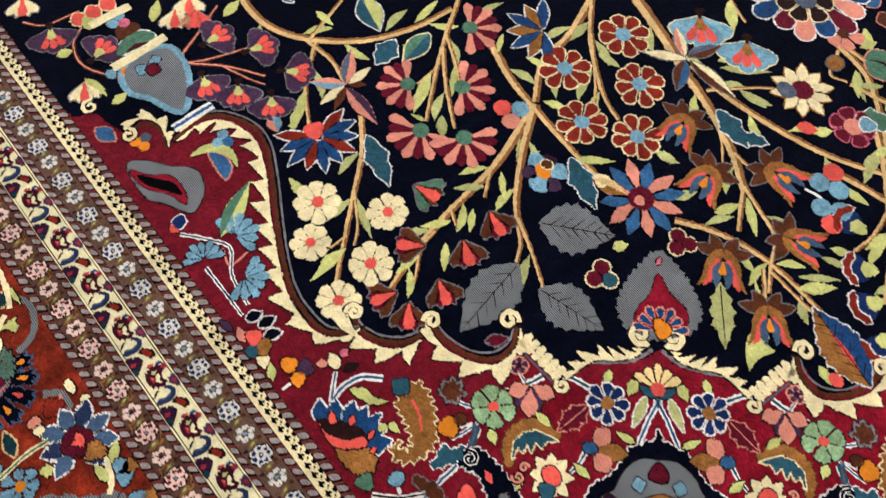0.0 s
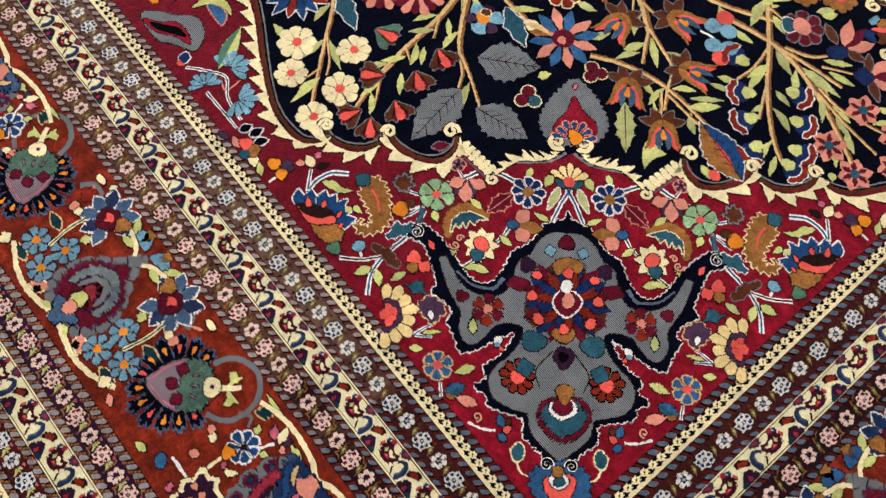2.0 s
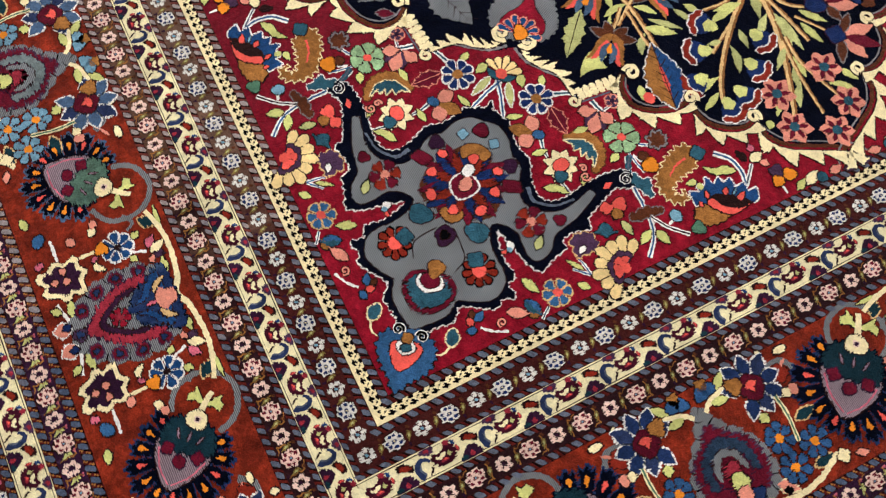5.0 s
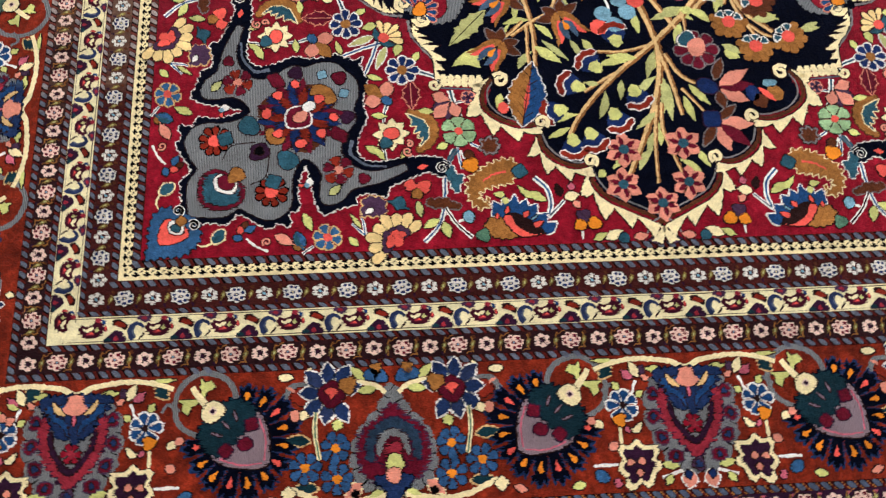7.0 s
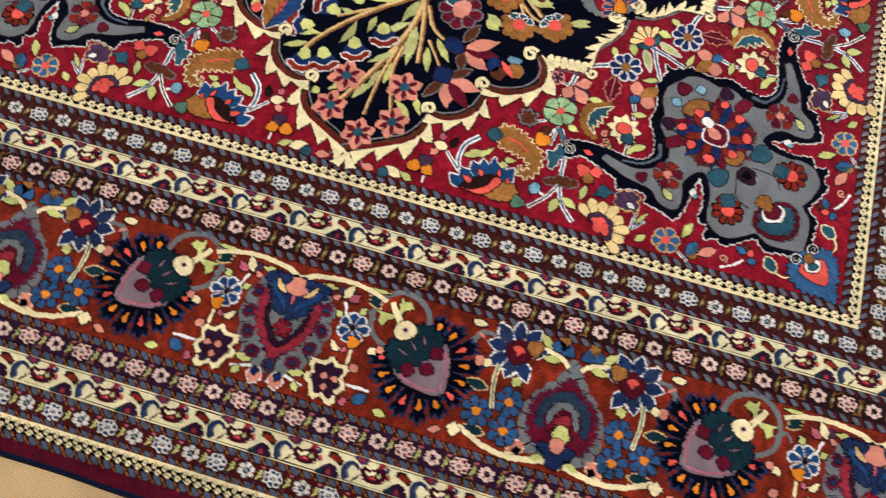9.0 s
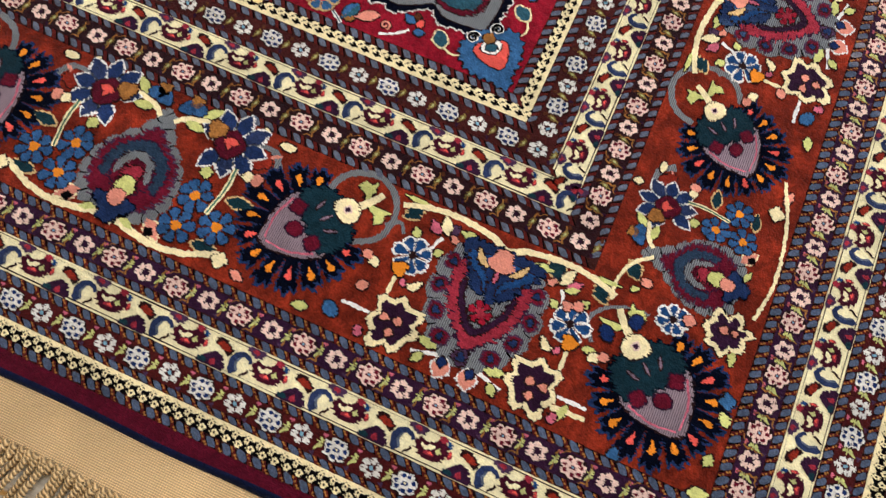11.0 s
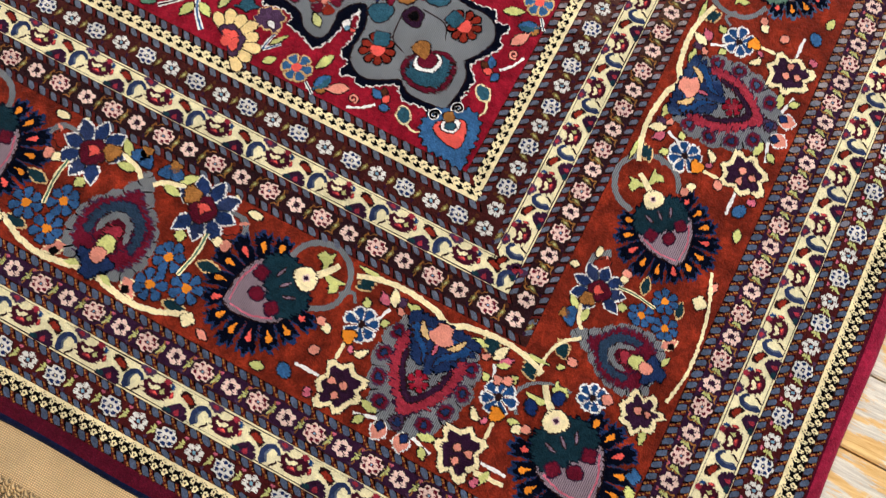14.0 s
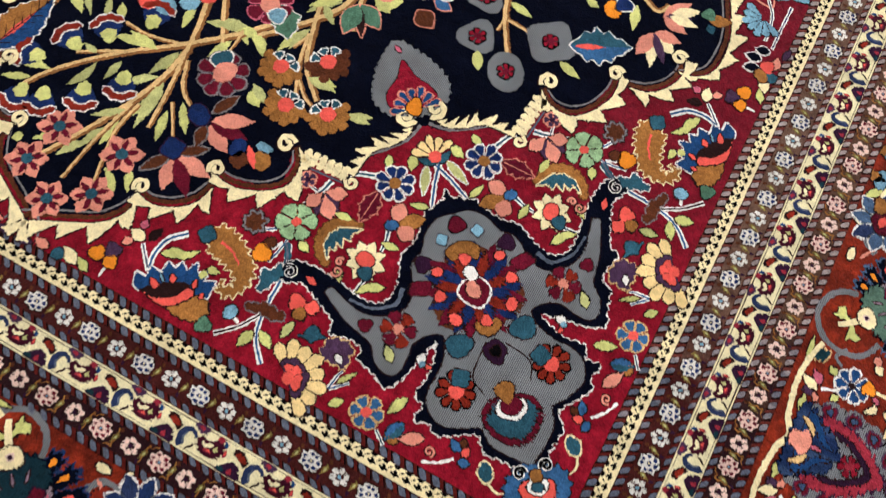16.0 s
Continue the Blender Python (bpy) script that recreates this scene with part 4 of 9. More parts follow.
def lozenge(tone, bar, fleck_tone=""):
    """A slanting pale lozenge and a red bar between black lines."""
    p = Piece(0.4)
    parts = [([(0.0064, -0.0050), (0.0150, -0.0050), (0.0086, 0.0050), (0.0000, 0.0050)], "black", -0.1),
             ([(0.0084, -0.0050), (0.0132, -0.0050), (0.0068, 0.0050), (0.0020, 0.0050)], bar, -0.05),
             ([(0.0000, -0.0042), (0.0042, -0.0046), (0.0066, -0.0034), (0.0054, -0.0010), (0.0014, 0.0038), (-0.0038, 0.0045), (-0.0062, 0.0034), (-0.0046, 0.0004)], tone, 0)]
    if fleck_tone:
        for x, y in ((-0.0056, -0.0022), (-0.0036, -0.0042), (0.0048, 0.0032), (0.0070, 0.0008)):
            parts.append(([(x - 0.0012, y - 0.0008), (x + 0.0012, y - 0.0009), (x + 0.0010, y + 0.0009), (x - 0.0011, y + 0.0008)], fleck_tone, 0.1))
    for pts, mat, up in parts:
        p.area(ragged([np.array(q) for q in pts], 0.0006), mat, up, 0, 0)
    return p


def floret(rows):
    """One repeat of the pale stripe: cream rosettes with black eyes on a black, notched band beside a cream line; in one row or in two."""
    p = Piece(0.4)
    k = 0.0146
    top = 0.0032 if rows == 1 else 0.0048
    p.area([(-0.0005, -0.0088), (k + 0.0005, -0.0088), (k + 0.0005, top + 0.0016), (k * 0.86, top), (k * 0.5, top - 0.0028), (k * 0.14, top), (-0.0005, top + 0.0016)], "black", -0.1, 0, 0.0006, 0.0012)
    spots = ((k * 0.5, -0.0036, 0.0035),) if rows == 1 else ((k * 0.5, -0.0048, 0.0023), (0.0, 0.0016, 0.0023))
    for cx, cy, r in spots:
        for i in range(5):
            small(p, jagged(np.array((cx, cy)) + unit(math.pi * 0.4 * i + 0.3) * r, r * 0.82, 3, 0.86), "cream", 0.02 * i)
        p.area(disc((cx, cy), 0.0013, 6), "black", 0.15, 0, 0)
    if rows == 1:
        small(p, jagged((0, -0.0040), 0.0013, 3), "cream", 0.05)
    return p


def tendril(mat):
    """Thin crooked tendrils on both sides of a ring flower."""
    p = Piece(0.5)
    for m in (-1, 1):
        p.strip([(m * 0.0172, 0.0104), (m * 0.0190, 0.0060), (m * 0.0168, 0.0022), (m * 0.0196, -0.0026), (m * 0.0178, -0.0066), (m * 0.0196, -0.0108)], 0.0018, 0.0014, mat, 0)
    p.strip([(-0.0172, 0.0104), (-0.0136, 0.0086), (-0.0104, 0.0122), (-0.0060, 0.0130)], 0.0017, 0.0013, mat, 0.05)
    p.strip([(0.0178, -0.0100), (0.0130, -0.0096), (0.0100, -0.0124)], 0.0017, 0.0013, mat, 0.05)
    return p


def paisley(short=False):
    """One repeat of the pale stripe: a curled paisley with a coloured head, a brick arch, a blue arch and half blossoms along both edges."""
    p = Piece(0.5)
    blob = lambda pts, mat, up: p.area(curve(pts, True, 0.0022), mat, up, 0, 0.0008, 0.0013)

    def small_blob(pts, mat, up):
        c = np.mean(np.array(pts), 0)
        blob([c + (np.array(q) - c) * 0.80 for q in pts], mat, up)

    if not short:
        blob([(-0.0728, 0.0020), (-0.0684, 0.0074), (-0.0618, 0.0046), (-0.0540, 0.0080), (-0.0462, 0.0118), (-0.0400, 0.0086), (-0.0386, 0.0000), (-0.0440, -0.0084), (-0.0560, -0.0110), (-0.0680, -0.0072)], "hook_maroon", 0.05)
        blob([(-0.0668, 0.0020), (-0.0612, 0.0018), (-0.0556, 0.0044), (-0.0520, 0.0034), (-0.0530, 0.0004), (-0.0590, -0.0020), (-0.0648, -0.0014)], "pale_yellow", 0.15)
        small_blob([(-0.0628, -0.0048), (-0.0560, -0.0012), (-0.0512, -0.0030), (-0.0502, -0.0064), (-0.0560, -0.0074)], "berry", 0.2)
        small_blob([(-0.0585, -0.0040), (-0.0545, -0.0016), (-0.0515, -0.0040), (-0.0550, -0.0062)], "coral", 0.3)
        small_blob([(-0.0516, 0.0016), (-0.0470, 0.0044), (-0.0446, -0.0004), (-0.0480, -0.0034)], "sage", 0.3)
        small_blob([(-0.0530, 0.0112), (-0.0480, 0.0160), (-0.0420, 0.0138), (-0.0440, 0.0088)], "berry", 0.3)
        small_blob([(-0.0436, 0.0124), (-0.0388, 0.0140), (-0.0352, 0.0092), (-0.0388, 0.0056)], "blue", 0.35)
        small_blob([(-0.0392, 0.0046), (-0.0348, 0.0058), (-0.0336, -0.0006), (-0.0370, -0.0032)], "berry", 0.3)
        small_blob([(-0.0374, 0.0036), (-0.0354, 0.0044), (-0.0350, 0.0008), (-0.0370, -0.0004)], "coral", 0.4)
    blob([(-0.0285, 0.0066), (-0.0250, 0.0122), (-0.0170, 0.0128), (-0.0085, 0.0066), (-0.0075, 0.0010), (-0.0130, -0.0010), (-0.0185, 0.0040)], "dark_brown", 0.1)
    blob([(-0.0240, 0.0066), (-0.0195, 0.0106), (-0.0130, 0.0080), (-0.0100, 0.0030), (-0.0150, 0.0022)], "brick", 0.2)
    blob([(-0.0385, -0.0160), (-0.0330, -0.0098), (-0.0225, -0.0012), (-0.0150, -0.0052), (-0.0105, -0.0100), (-0.0090, -0.0160), (-0.0220, -0.0168)], "plum", 0.08)
    blob([(-0.0375, -0.0150), (-0.0330, -0.0100), (-0.0280, -0.0130), (-0.0300, -0.0162)], "deep_teal", 0.2)
    blob([(-0.0260, -0.0120), (-0.0220, -0.0082), (-0.0180, -0.0120), (-0.0215, -0.0152)], "berry", 0.25)
    p.strip(curve([(0.0020, -0.0135), (-0.0035, -0.0070), (-0.0030, 0.0010), (0.0025, 0.0062), (0.0095, 0.0058), (0.0140, 0.0010)]), 0.0078, 0.0042, "indigo", 0.1)
    p.strip(curve([(0.0035, -0.0100), (0.0000, -0.0040), (0.0025, 0.0030)]), 0.0034, 0.0018, "slate", 0.2)
    p.strip(curve([(0.0150, -0.0060), (0.0120, -0.0105), (0.0090, -0.0140)]), 0.0036, 0.0016, "dark_brown", 0.1)
    blob([(0.0040, 0.0150), (0.0085, 0.0105), (0.0150, 0.0082), (0.0220, 0.0100), (0.0260, 0.0150), (0.0150, 0.0172)], "purple", 0.08)
    blob([(0.0110, 0.0140), (0.0150, 0.0158), (0.0195, 0.0136), (0.0160, 0.0108)], "berry", 0.25)
    return p


LOOSE[0], FRAY[0], STRAY[0] = 0.9, 0.17, 0.08
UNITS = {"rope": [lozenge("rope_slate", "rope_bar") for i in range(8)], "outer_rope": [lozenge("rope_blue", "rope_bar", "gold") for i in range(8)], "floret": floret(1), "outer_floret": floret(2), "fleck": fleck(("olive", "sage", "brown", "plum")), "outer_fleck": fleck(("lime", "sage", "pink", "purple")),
         "ring_a": ring_flower("ivory", "dark_blue", "cream"), "open_a": open_flower("ivory", "dark_brown"),
         "tendril": tendril("gold"), "ring_b": ring_flower("blush", "maroon", "sky"), "open_b": open_flower("blush", "plum")}
UNIT_MESH = {k: UNITS[k].mesh("stripe_flower") for k in ("ring_a", "open_a", "ring_b", "open_b")}
PAISLEY, SHORT = paisley().mesh("paisley"), paisley(True).mesh("paisley")
LOOSE[0], FRAY[0], STRAY[0] = 0.45, 0.09, 0.03
vary = random.Random(8)
rest = Stuff(0.4)
ropes = Stuff(0.4)
florets = Stuff(0.4)


def span_of(side, d):
    """First and last place along a side at the offset d."""
    if side in ("near", "far"):
        return -0.75 - d, 0.75 + d
    return 0.012 - d, LONG + d - 0.012


for side in ("near", "far", "left", "right"):
    base = side_frame(side)
    e = 1 if side in ("near", "far") else 0
    mid = lambda a, b: -(D[a][e] + D[b][e]) / 2
    for a, b in (("field", "white_in"), ("zero", "b1"), ("b1_", "cream"), ("cream_", "b2"), ("b2_", "rust"), ("rust_", "c2"), ("c2_", "ocream"), ("ocream_", "c1"),
                 ("c1_", "owhite"), ("owhite_", "edge")):
        y = mid(a, b)
        s, end = span_of(side, -y)
        w = (D[b][e] - D[a][e]) / 0.0104
        tone = "outer_rope" if a in ("rust_", "c2_", "ocream_", "c1_", "owhite_") else "rope"
        pitch = 0.0167 if e else 0.0143
        while s < end:
            ropes.stamp(vary.choice(UNITS[tone]), base @ Matrix.Translation((s, y + vary.uniform(-0.0004, 0.0004), 0)) @ Matrix.Diagonal((pitch / 0.0167, w, 1, 1)))
            s += pitch
    for a, b, turn in (("white_in", "zero", -1), ("owhite", "owhite_", 1)):
        y = mid(a, b)
        s, end = span_of(side, -y)
        while s < end:
            pitch = (0.0148 if turn < 0 else 0.0132) * (1 if e else 0.85)
            florets.stamp(UNITS["floret" if turn < 0 else "outer_floret"], base @ Matrix.Translation((s, y, 0)) @ Matrix.Diagonal((pitch / 0.0146, turn * (D[b][e] - D[a][e]) / 0.0165, 1, 1)))
            s += pitch
    for a, b, ring, plain in (("b1", "b1_", "ring_a", "open_a"), ("b2", "b2_", "ring_b", "open_b"), ("c2", "c2_", "ring_b", "open_b"), ("c1", "c1_", "ring_a", "open_a")):
        y = mid(a, b)
        s, end = span_of(side, -y)
        n = round((end - s) / ((0.0372 if a == "b2" else 0.0368) if e else 0.0308))
        step = (end - s) / n
        for i in range(n + (1 if e else 0)):
            q = s + step * i + (0.0 if e else step / 2)
            m = base @ pose(q + vary.uniform(-0.0012, 0.0012), y + vary.uniform(-0.0008, 0.0008), 0, 0, 0, vary.uniform(-8, 8)) @ Matrix.Diagonal((1.0, 0.84, 1, 1) if e else (0.86, 0.96, 1, 1))
            key = ring if i % 2 else plain
            if side == "near":
                part("stripe_flower", UNIT_MESH[key], m=m)
            else:
                rest.stamp(UNITS[key], m)
            if key == "ring_b":
                rest.stamp(UNITS["tendril"], base @ Matrix.Translation((q, y, 0)))
            rest.stamp(UNITS["fleck" if a in ("b1", "b2") else "outer_fleck"], base @ Matrix.Translation((q + step / 2, y, 0)))
    for a, b in (("cream", "cream_"), ("ocream", "ocream_")):
        y = mid(a, b)
        half = (D[b][e] - D[a][e]) / 2
        s, end = span_of(side, -y)
        for k in (-1, 1):
            rest.strip([np.array((base @ Vector((s + (end - s) * i / 40, y + k * (half - 0.0026), 0)))[:2]) for i in range(41)], 0.0008, 0.0008, "dark_brown", 0.1)
        n = round((end - s) / (0.088 if e else 0.0715))
        step = (end - s) / n
        for i in range(n):
            q = s + step * (i + 0.84 + {"near": 0.22, "right": 0.40, "left": -0.20}.get(side, 0.0))
            m = base @ Matrix.Translation((q, y, 0)) @ Matrix.Diagonal((step / 0.0885, half / 0.0175, 1, 1))
            part("paisley", PAISLEY, m=m)
            if i == 0 and side == "right":
                part("paisley", SHORT, m=base @ Matrix.Translation((q - step, y, 0)) @ Matrix.Diagonal((step / 0.0885, half / 0.0175, 1, 1)))
part("stripe_blossoms", rest.mesh("stripe_blossoms"), "small blossoms and leaves of the guard stripes", "stuff")
part("rope_pattern", ropes.mesh("rope_pattern"), "slate and brown slanted rope pattern", "stuff")
part("floret_pattern", florets.mesh("floret_pattern"), "black florets on cream stripes", "stuff")

# ---------------------------------------------------------------- corner piece: one half of it, mirrored about the diagonal
HALF, AXIS = [], []
TURN[0] = radians(45)
OUTLINE[0] = "dark_brown"
stem(HALF, [(0.5654, 0.0057), (0.5508, 0.0262), (0.5448, 0.0544), (0.5397, 0.0826), (0.5213, 0.106)], 0.0043, 0.0043, "dove", z=0.6, name="outline")
flame_band(HALF, [(0.5719, 0.0115), (0.5551, 0.0242), (0.5473, 0.0463), (0.544, 0.0743), (0.5177, 0.1062)], 0.0069, 0.0138, 5, -1)
scroll(HALF, 0.5826, 0.02, 0.013, -2.3129, -1.4, 0.0069)
scroll(HALF, 0.511, 0.1098, 0.0084, 0.8522, 1.2, 0.005)
comb_band(HALF, (0.5157, 0.1173), (0.5572, 0.164), 0.0185, 6, -1)
stem(HALF, [(0.5123, 0.1191), (0.554, 0.1673)], 0.0025, 0.0025, "slate", z=0.6, name="outline")
scroll(HALF, 0.5832, 0.1756, 0.0122, -1.7183, 1.3, 0.0069)
stem(HALF, [(0.5759, 0.1647), (0.5524, 0.169), (0.535, 0.1872), (0.5348, 0.2173), (0.5494, 0.2486), (0.5727, 0.2688)], 0.0056, 0.0048, "brown", z=0.6, name="outline")
stem(HALF, [(0.5729, 0.1696), (0.5552, 0.1752), (0.542, 0.1917), (0.5411, 0.2171), (0.5543, 0.2445), (0.5718, 0.2625)], 0.0026, 0.0026, "dove", z=0.7, name="outline")
flame_band(HALF, [(0.5773, 0.1614), (0.5501, 0.1659), (0.5284, 0.1859), (0.5285, 0.2175), (0.5423, 0.2503), (0.5695, 0.2721)], 0.0078, 0.0173, 4, 1)
scroll(HALF, 0.5722, 0.2657, 0.0104, 1.7679, -1.3, 0.0061)
stem(HALF, [(0.5534, 0.2755), (0.542, 0.2979), (0.5422, 0.3241), (0.5529, 0.348), (0.5715, 0.3617)], 0.0056, 0.0048, "brown", z=0.6, name="outline")
stem(HALF, [(0.5591, 0.277), (0.5486, 0.2994), (0.5485, 0.3241), (0.5581, 0.3456), (0.5706, 0.3553)], 0.0026, 0.0026, "dove", z=0.7, name="outline")
flame_band(HALF, [(0.5495, 0.274), (0.5354, 0.2964), (0.5349, 0.3241), (0.5469, 0.3503), (0.5683, 0.3649)], 0.0069, 0.0171, 3, 1)
scroll(HALF, 0.5728, 0.3577, 0.0104, 1.7689, -1.3, 0.0061)
stem(HALF, [(0.5072, -0.0027), (0.4823, 0.0107), (0.4523, 0.0228)], 0.0075, 0.0067, "white", hi="mid_blue")
leaf(HALF, 0.5094, 0.0127, 0.4716, 0.0288, 0.0109, "sage", edge="white")
rosette(HALF, 0.4963, 0.0585, 0.0258, 8, "dark_blue", "gold", edge="white", rc=0.3)
leaf(HALF, 0.5357, 0.0552, 0.5165, 0.0607, 0.0102, "lime")
leaf(HALF, 0.5274, 0.0236, 0.5073, 0.0348, 0.0127, "lime")
leaf(HALF, 0.4536, 0.0258, 0.4647, 0.0479, 0.009, "lime")
stem(HALF, [(0.5118, 0.0784), (0.5198, 0.0958), (0.5217, 0.1091)], 0.0084, 0.0067, "white", hi="teal")
leaf(HALF, 0.4905, 0.08, 0.4583, 0.1133, 0.0216, "maroon", edge="salmon", teeth=4, vein="salmon")
leaf(HALF, 0.4441, 0.0743, 0.4675, 0.0554, 0.0211, "salmon", fat=0.6)
leaf(HALF, 0.4421, 0.0729, 0.419, 0.055, 0.0211, "salmon", fat=0.6)
leaf(HALF, 0.443, 0.0729, 0.4402, 0.0347, 0.0195, "gold", fat=0.6)
dot(HALF, 0.4435, 0.0767, 0.0073, "mid_blue")
stem(HALF, [(0.4398, 0.0808), (0.4239, 0.0896), (0.4149, 0.0979)], 0.0065, 0.0049, "white", hi="teal")
leaf(HALF, 0.4119, 0.0769, 0.4247, 0.0949, 0.0096, "lime")
leaf(HALF, 0.369, 0.1043, 0.378, 0.1337, 0.011, "lime")
stem(HALF, [(0.3852, 0.1257), (0.3712, 0.1439)], 0.0055, 0.0047, "white", hi="teal")
scroll(HALF, 0.4043, 0.1548, 0.0072, 1.4316, 1.2, 0.0032, mat="salmon")
leaf(HALF, 0.4074, 0.1531, 0.3894, 0.1556, 0.0072, "lime")
leaf(HALF, 0.5053, 0.1446, 0.4773, 0.1353, 0.0151, "purple", fat=0.6)
leaf(HALF, 0.5057, 0.1477, 0.481, 0.1615, 0.0151, "purple", fat=0.6)
leaf(HALF, 0.507, 0.1445, 0.4961, 0.1186, 0.0184, "salmon", fat=0.6, z=1)
leaf(HALF, 0.5036, 0.1455, 0.4701, 0.1466, 0.0201, "salmon", fat=0.6, z=1)
leaf(HALF, 0.5075, 0.1476, 0.4947, 0.1702, 0.0184, "salmon", fat=0.6, z=1)
leaf(HALF, 0.463, 0.1215, 0.4779, 0.1399, 0.0098, "lime")
rosette(HALF, 0.5292, 0.1606, 0.0119, 5, "purple", "plum", edge="salmon", rc=0.3)
stem(HALF, [(0.5197, 0.1328), (0.5072, 0.1516), (0.4971, 0.1748)], 0.0084, 0.0076, "white", hi="teal")
stem(HALF, [(0.5068, 0.1492), (0.522, 0.161)], 0.005, 0.0033, "white", hi="slate")
leaf(HALF, 0.4984, 0.1716, 0.4848, 0.1878, 0.015, "gold")
stem(HALF, [(0.4557, 0.2045), (0.4388, 0.2067), (0.4203, 0.215), (0.4096, 0.229)], 0.0082, 0.0082, "teal", hi="slate")
stem(HALF, [(0.4747, 0.2154), (0.4833, 0.233)], 0.005, 0.0041, "white")
stem(HALF, [(0.4562, 0.2083), (0.4516, 0.2247)], 0.0049, 0.0041, "white")
stem(HALF, [(0.4976, 0.3139), (0.496, 0.3397), (0.4812, 0.3591), (0.4633, 0.3682)], 0.0084, 0.0075, "white", hi="mid_blue")
leaf(HALF, 0.4741, 0.3218, 0.4818, 0.3513, 0.0132, "lime")
leaf(HALF, 0.4411, 0.3018, 0.4428, 0.3141, 0.0106, "lime", edge="maroon")
leaf(HALF, 0.5024, 0.3656, 0.5211, 0.3785, 0.0143, "cream")
leaf(HALF, 0.5087, 0.379, 0.5053, 0.3923, 0.0101, "salmon")
leaf(HALF, 0.5175, 0.3658, 0.5272, 0.358, 0.0101, "pink")
leaf(HALF, 0.5017, 0.3609, 0.5108, 0.3437, 0.0101, "dark_brown")
stem(HALF, [(0.4677, 0.3683), (0.5001, 0.3687)], 0.0066, 0.005, "white", hi="slate")
dot(HALF, 0.4998, 0.4032, 0.0092, "purple")
dot(HALF, 0.5016, 0.422, 0.0092, "orange")
dot(HALF, 0.4865, 0.4091, 0.0083, "orange")
stem(HALF, [(0.4852, 0.4122), (0.473, 0.4243)], 0.0042, 0.0033, "white")
leaf(HALF, 0.4818, 0.437, 0.5021, 0.444, 0.0108, "lime")
leaf(HALF, 0.4939, 0.4484, 0.52, 0.4573, 0.0142, "cream")
dot(HALF, 0.5124, 0.4664, 0.0076, "teal")
leaf(HALF, 0.5227, 0.4763, 0.5388, 0.4882, 0.0119, "salmon")
leaf(HALF, 0.534, 0.4927, 0.5456, 0.5108, 0.0086, "purple")
patch(HALF, [(0.4522, 0.3877), (0.4672, 0.382), (0.457, 0.3719), (0.4687, 0.3633), (0.4571, 0.3544), (0.4686, 0.3431), (0.4566, 0.3369), (0.4646, 0.328), (0.4513, 0.3252), (0.458, 0.3107), (0.4448, 0.3139), (0.4443, 0.3006), (0.4335, 0.3085), (0.4295, 0.2951), (0.4118, 0.3085), (0.4171, 0.3187), (0.4327, 0.3285), (0.4431, 0.3504), (0.4438, 0.3834)], "blue", edge="white", smooth=False, name="crested_palmette")
leaf(HALF, 0.4391, 0.3616, 0.4541, 0.367, 0.0083, "coral", z=1.3)
leaf(HALF, 0.4406, 0.343, 0.4528, 0.3419, 0.0072, "coral", z=1.3)
leaf(HALF, 0.4274, 0.3222, 0.4385, 0.3158, 0.0061, "coral", z=1.3)
leaf(HALF, 0.4134, 0.3175, 0.4194, 0.3114, 0.0055, "coral", z=1.3)
leaf(HALF, 0.4442, 0.3533, 0.457, 0.3549, 0.0028, "sky", z=1.3)
patch(HALF, [(0.4421, 0.3778), (0.443, 0.3556), (0.4381, 0.333), (0.4299, 0.3253), (0.4258, 0.3414), (0.4279, 0.3615)], "dark_brown", z=1.3)
patch(HALF, [(0.4441, 0.3809), (0.4312, 0.3701), (0.4267, 0.36), (0.4243, 0.3432), (0.4302, 0.3272), (0.4201, 0.3225), (0.4156, 0.3414), (0.4176, 0.3606)], "coral", z=1.5)
patch(HALF, [(0.4149, 0.3548), (0.4121, 0.3412), (0.4177, 0.3228), (0.4056, 0.3106), (0.3916, 0.3161), (0.3918, 0.3311), (0.4007, 0.3444)], "gold", z=1, spikes=0.002, edge="dark_brown", ew=0.0006)
dot(HALF, 0.3824, 0.3188, 0.0092, "green")
patch(HALF, [(0.4888, 0.2854), (0.4966, 0.2748), (0.4865, 0.2631), (0.4716, 0.2551), (0.4546, 0.2509), (0.4393, 0.2481), (0.4242, 0.2527), (0.4129, 0.2637), (0.4079, 0.2778), (0.4106, 0.2898), (0.4201, 0.2943), (0.4285, 0.2896), (0.4195, 0.2858), (0.4183, 0.2772), (0.4278, 0.2733), (0.4417, 0.277), (0.4556, 0.2854), (0.4661, 0.2933), (0.4771, 0.2933)], "gold", edge="cream", ew=-0.0016, spikes=0.0052, name="curling_leaf")
stem(HALF, [(0.4764, 0.2791), (0.4625, 0.2693), (0.442, 0.2644)], 0.0041, 0.0025, "coral", z=1.3)
dot(HALF, 0.4902, 0.2929, 0.0103, "teal", z=1.4)
leaf(HALF, 0.4807, 0.3403, 0.4717, 0.305, 0.0102, "lime", bend=-0.14)
leaf(HALF, 0.4478, 0.3018, 0.4388, 0.2885, 0.0095, "lime")
star(HALF, 0.4913, 0.2346, -1.7582, 0.0174, 7, "brown", "dove", 0.22)
dot(HALF, 0.4502, 0.2351, 0.0112, "orange")
dot(HALF, 0.4601, 0.2233, 0.0073, "brown")
rosette(HALF, 0.4785, 0.1868, 0.0255, 6, "mint", "coral", rc=0.24, rot=0.2, plump=1.1)
leaf(HALF, 0.4836, 0.1818, 0.4965, 0.1696, 0.0125, "gold")
leaf(HALF, 0.4529, 0.1893, 0.4368, 0.182, 0.0112, "lime")
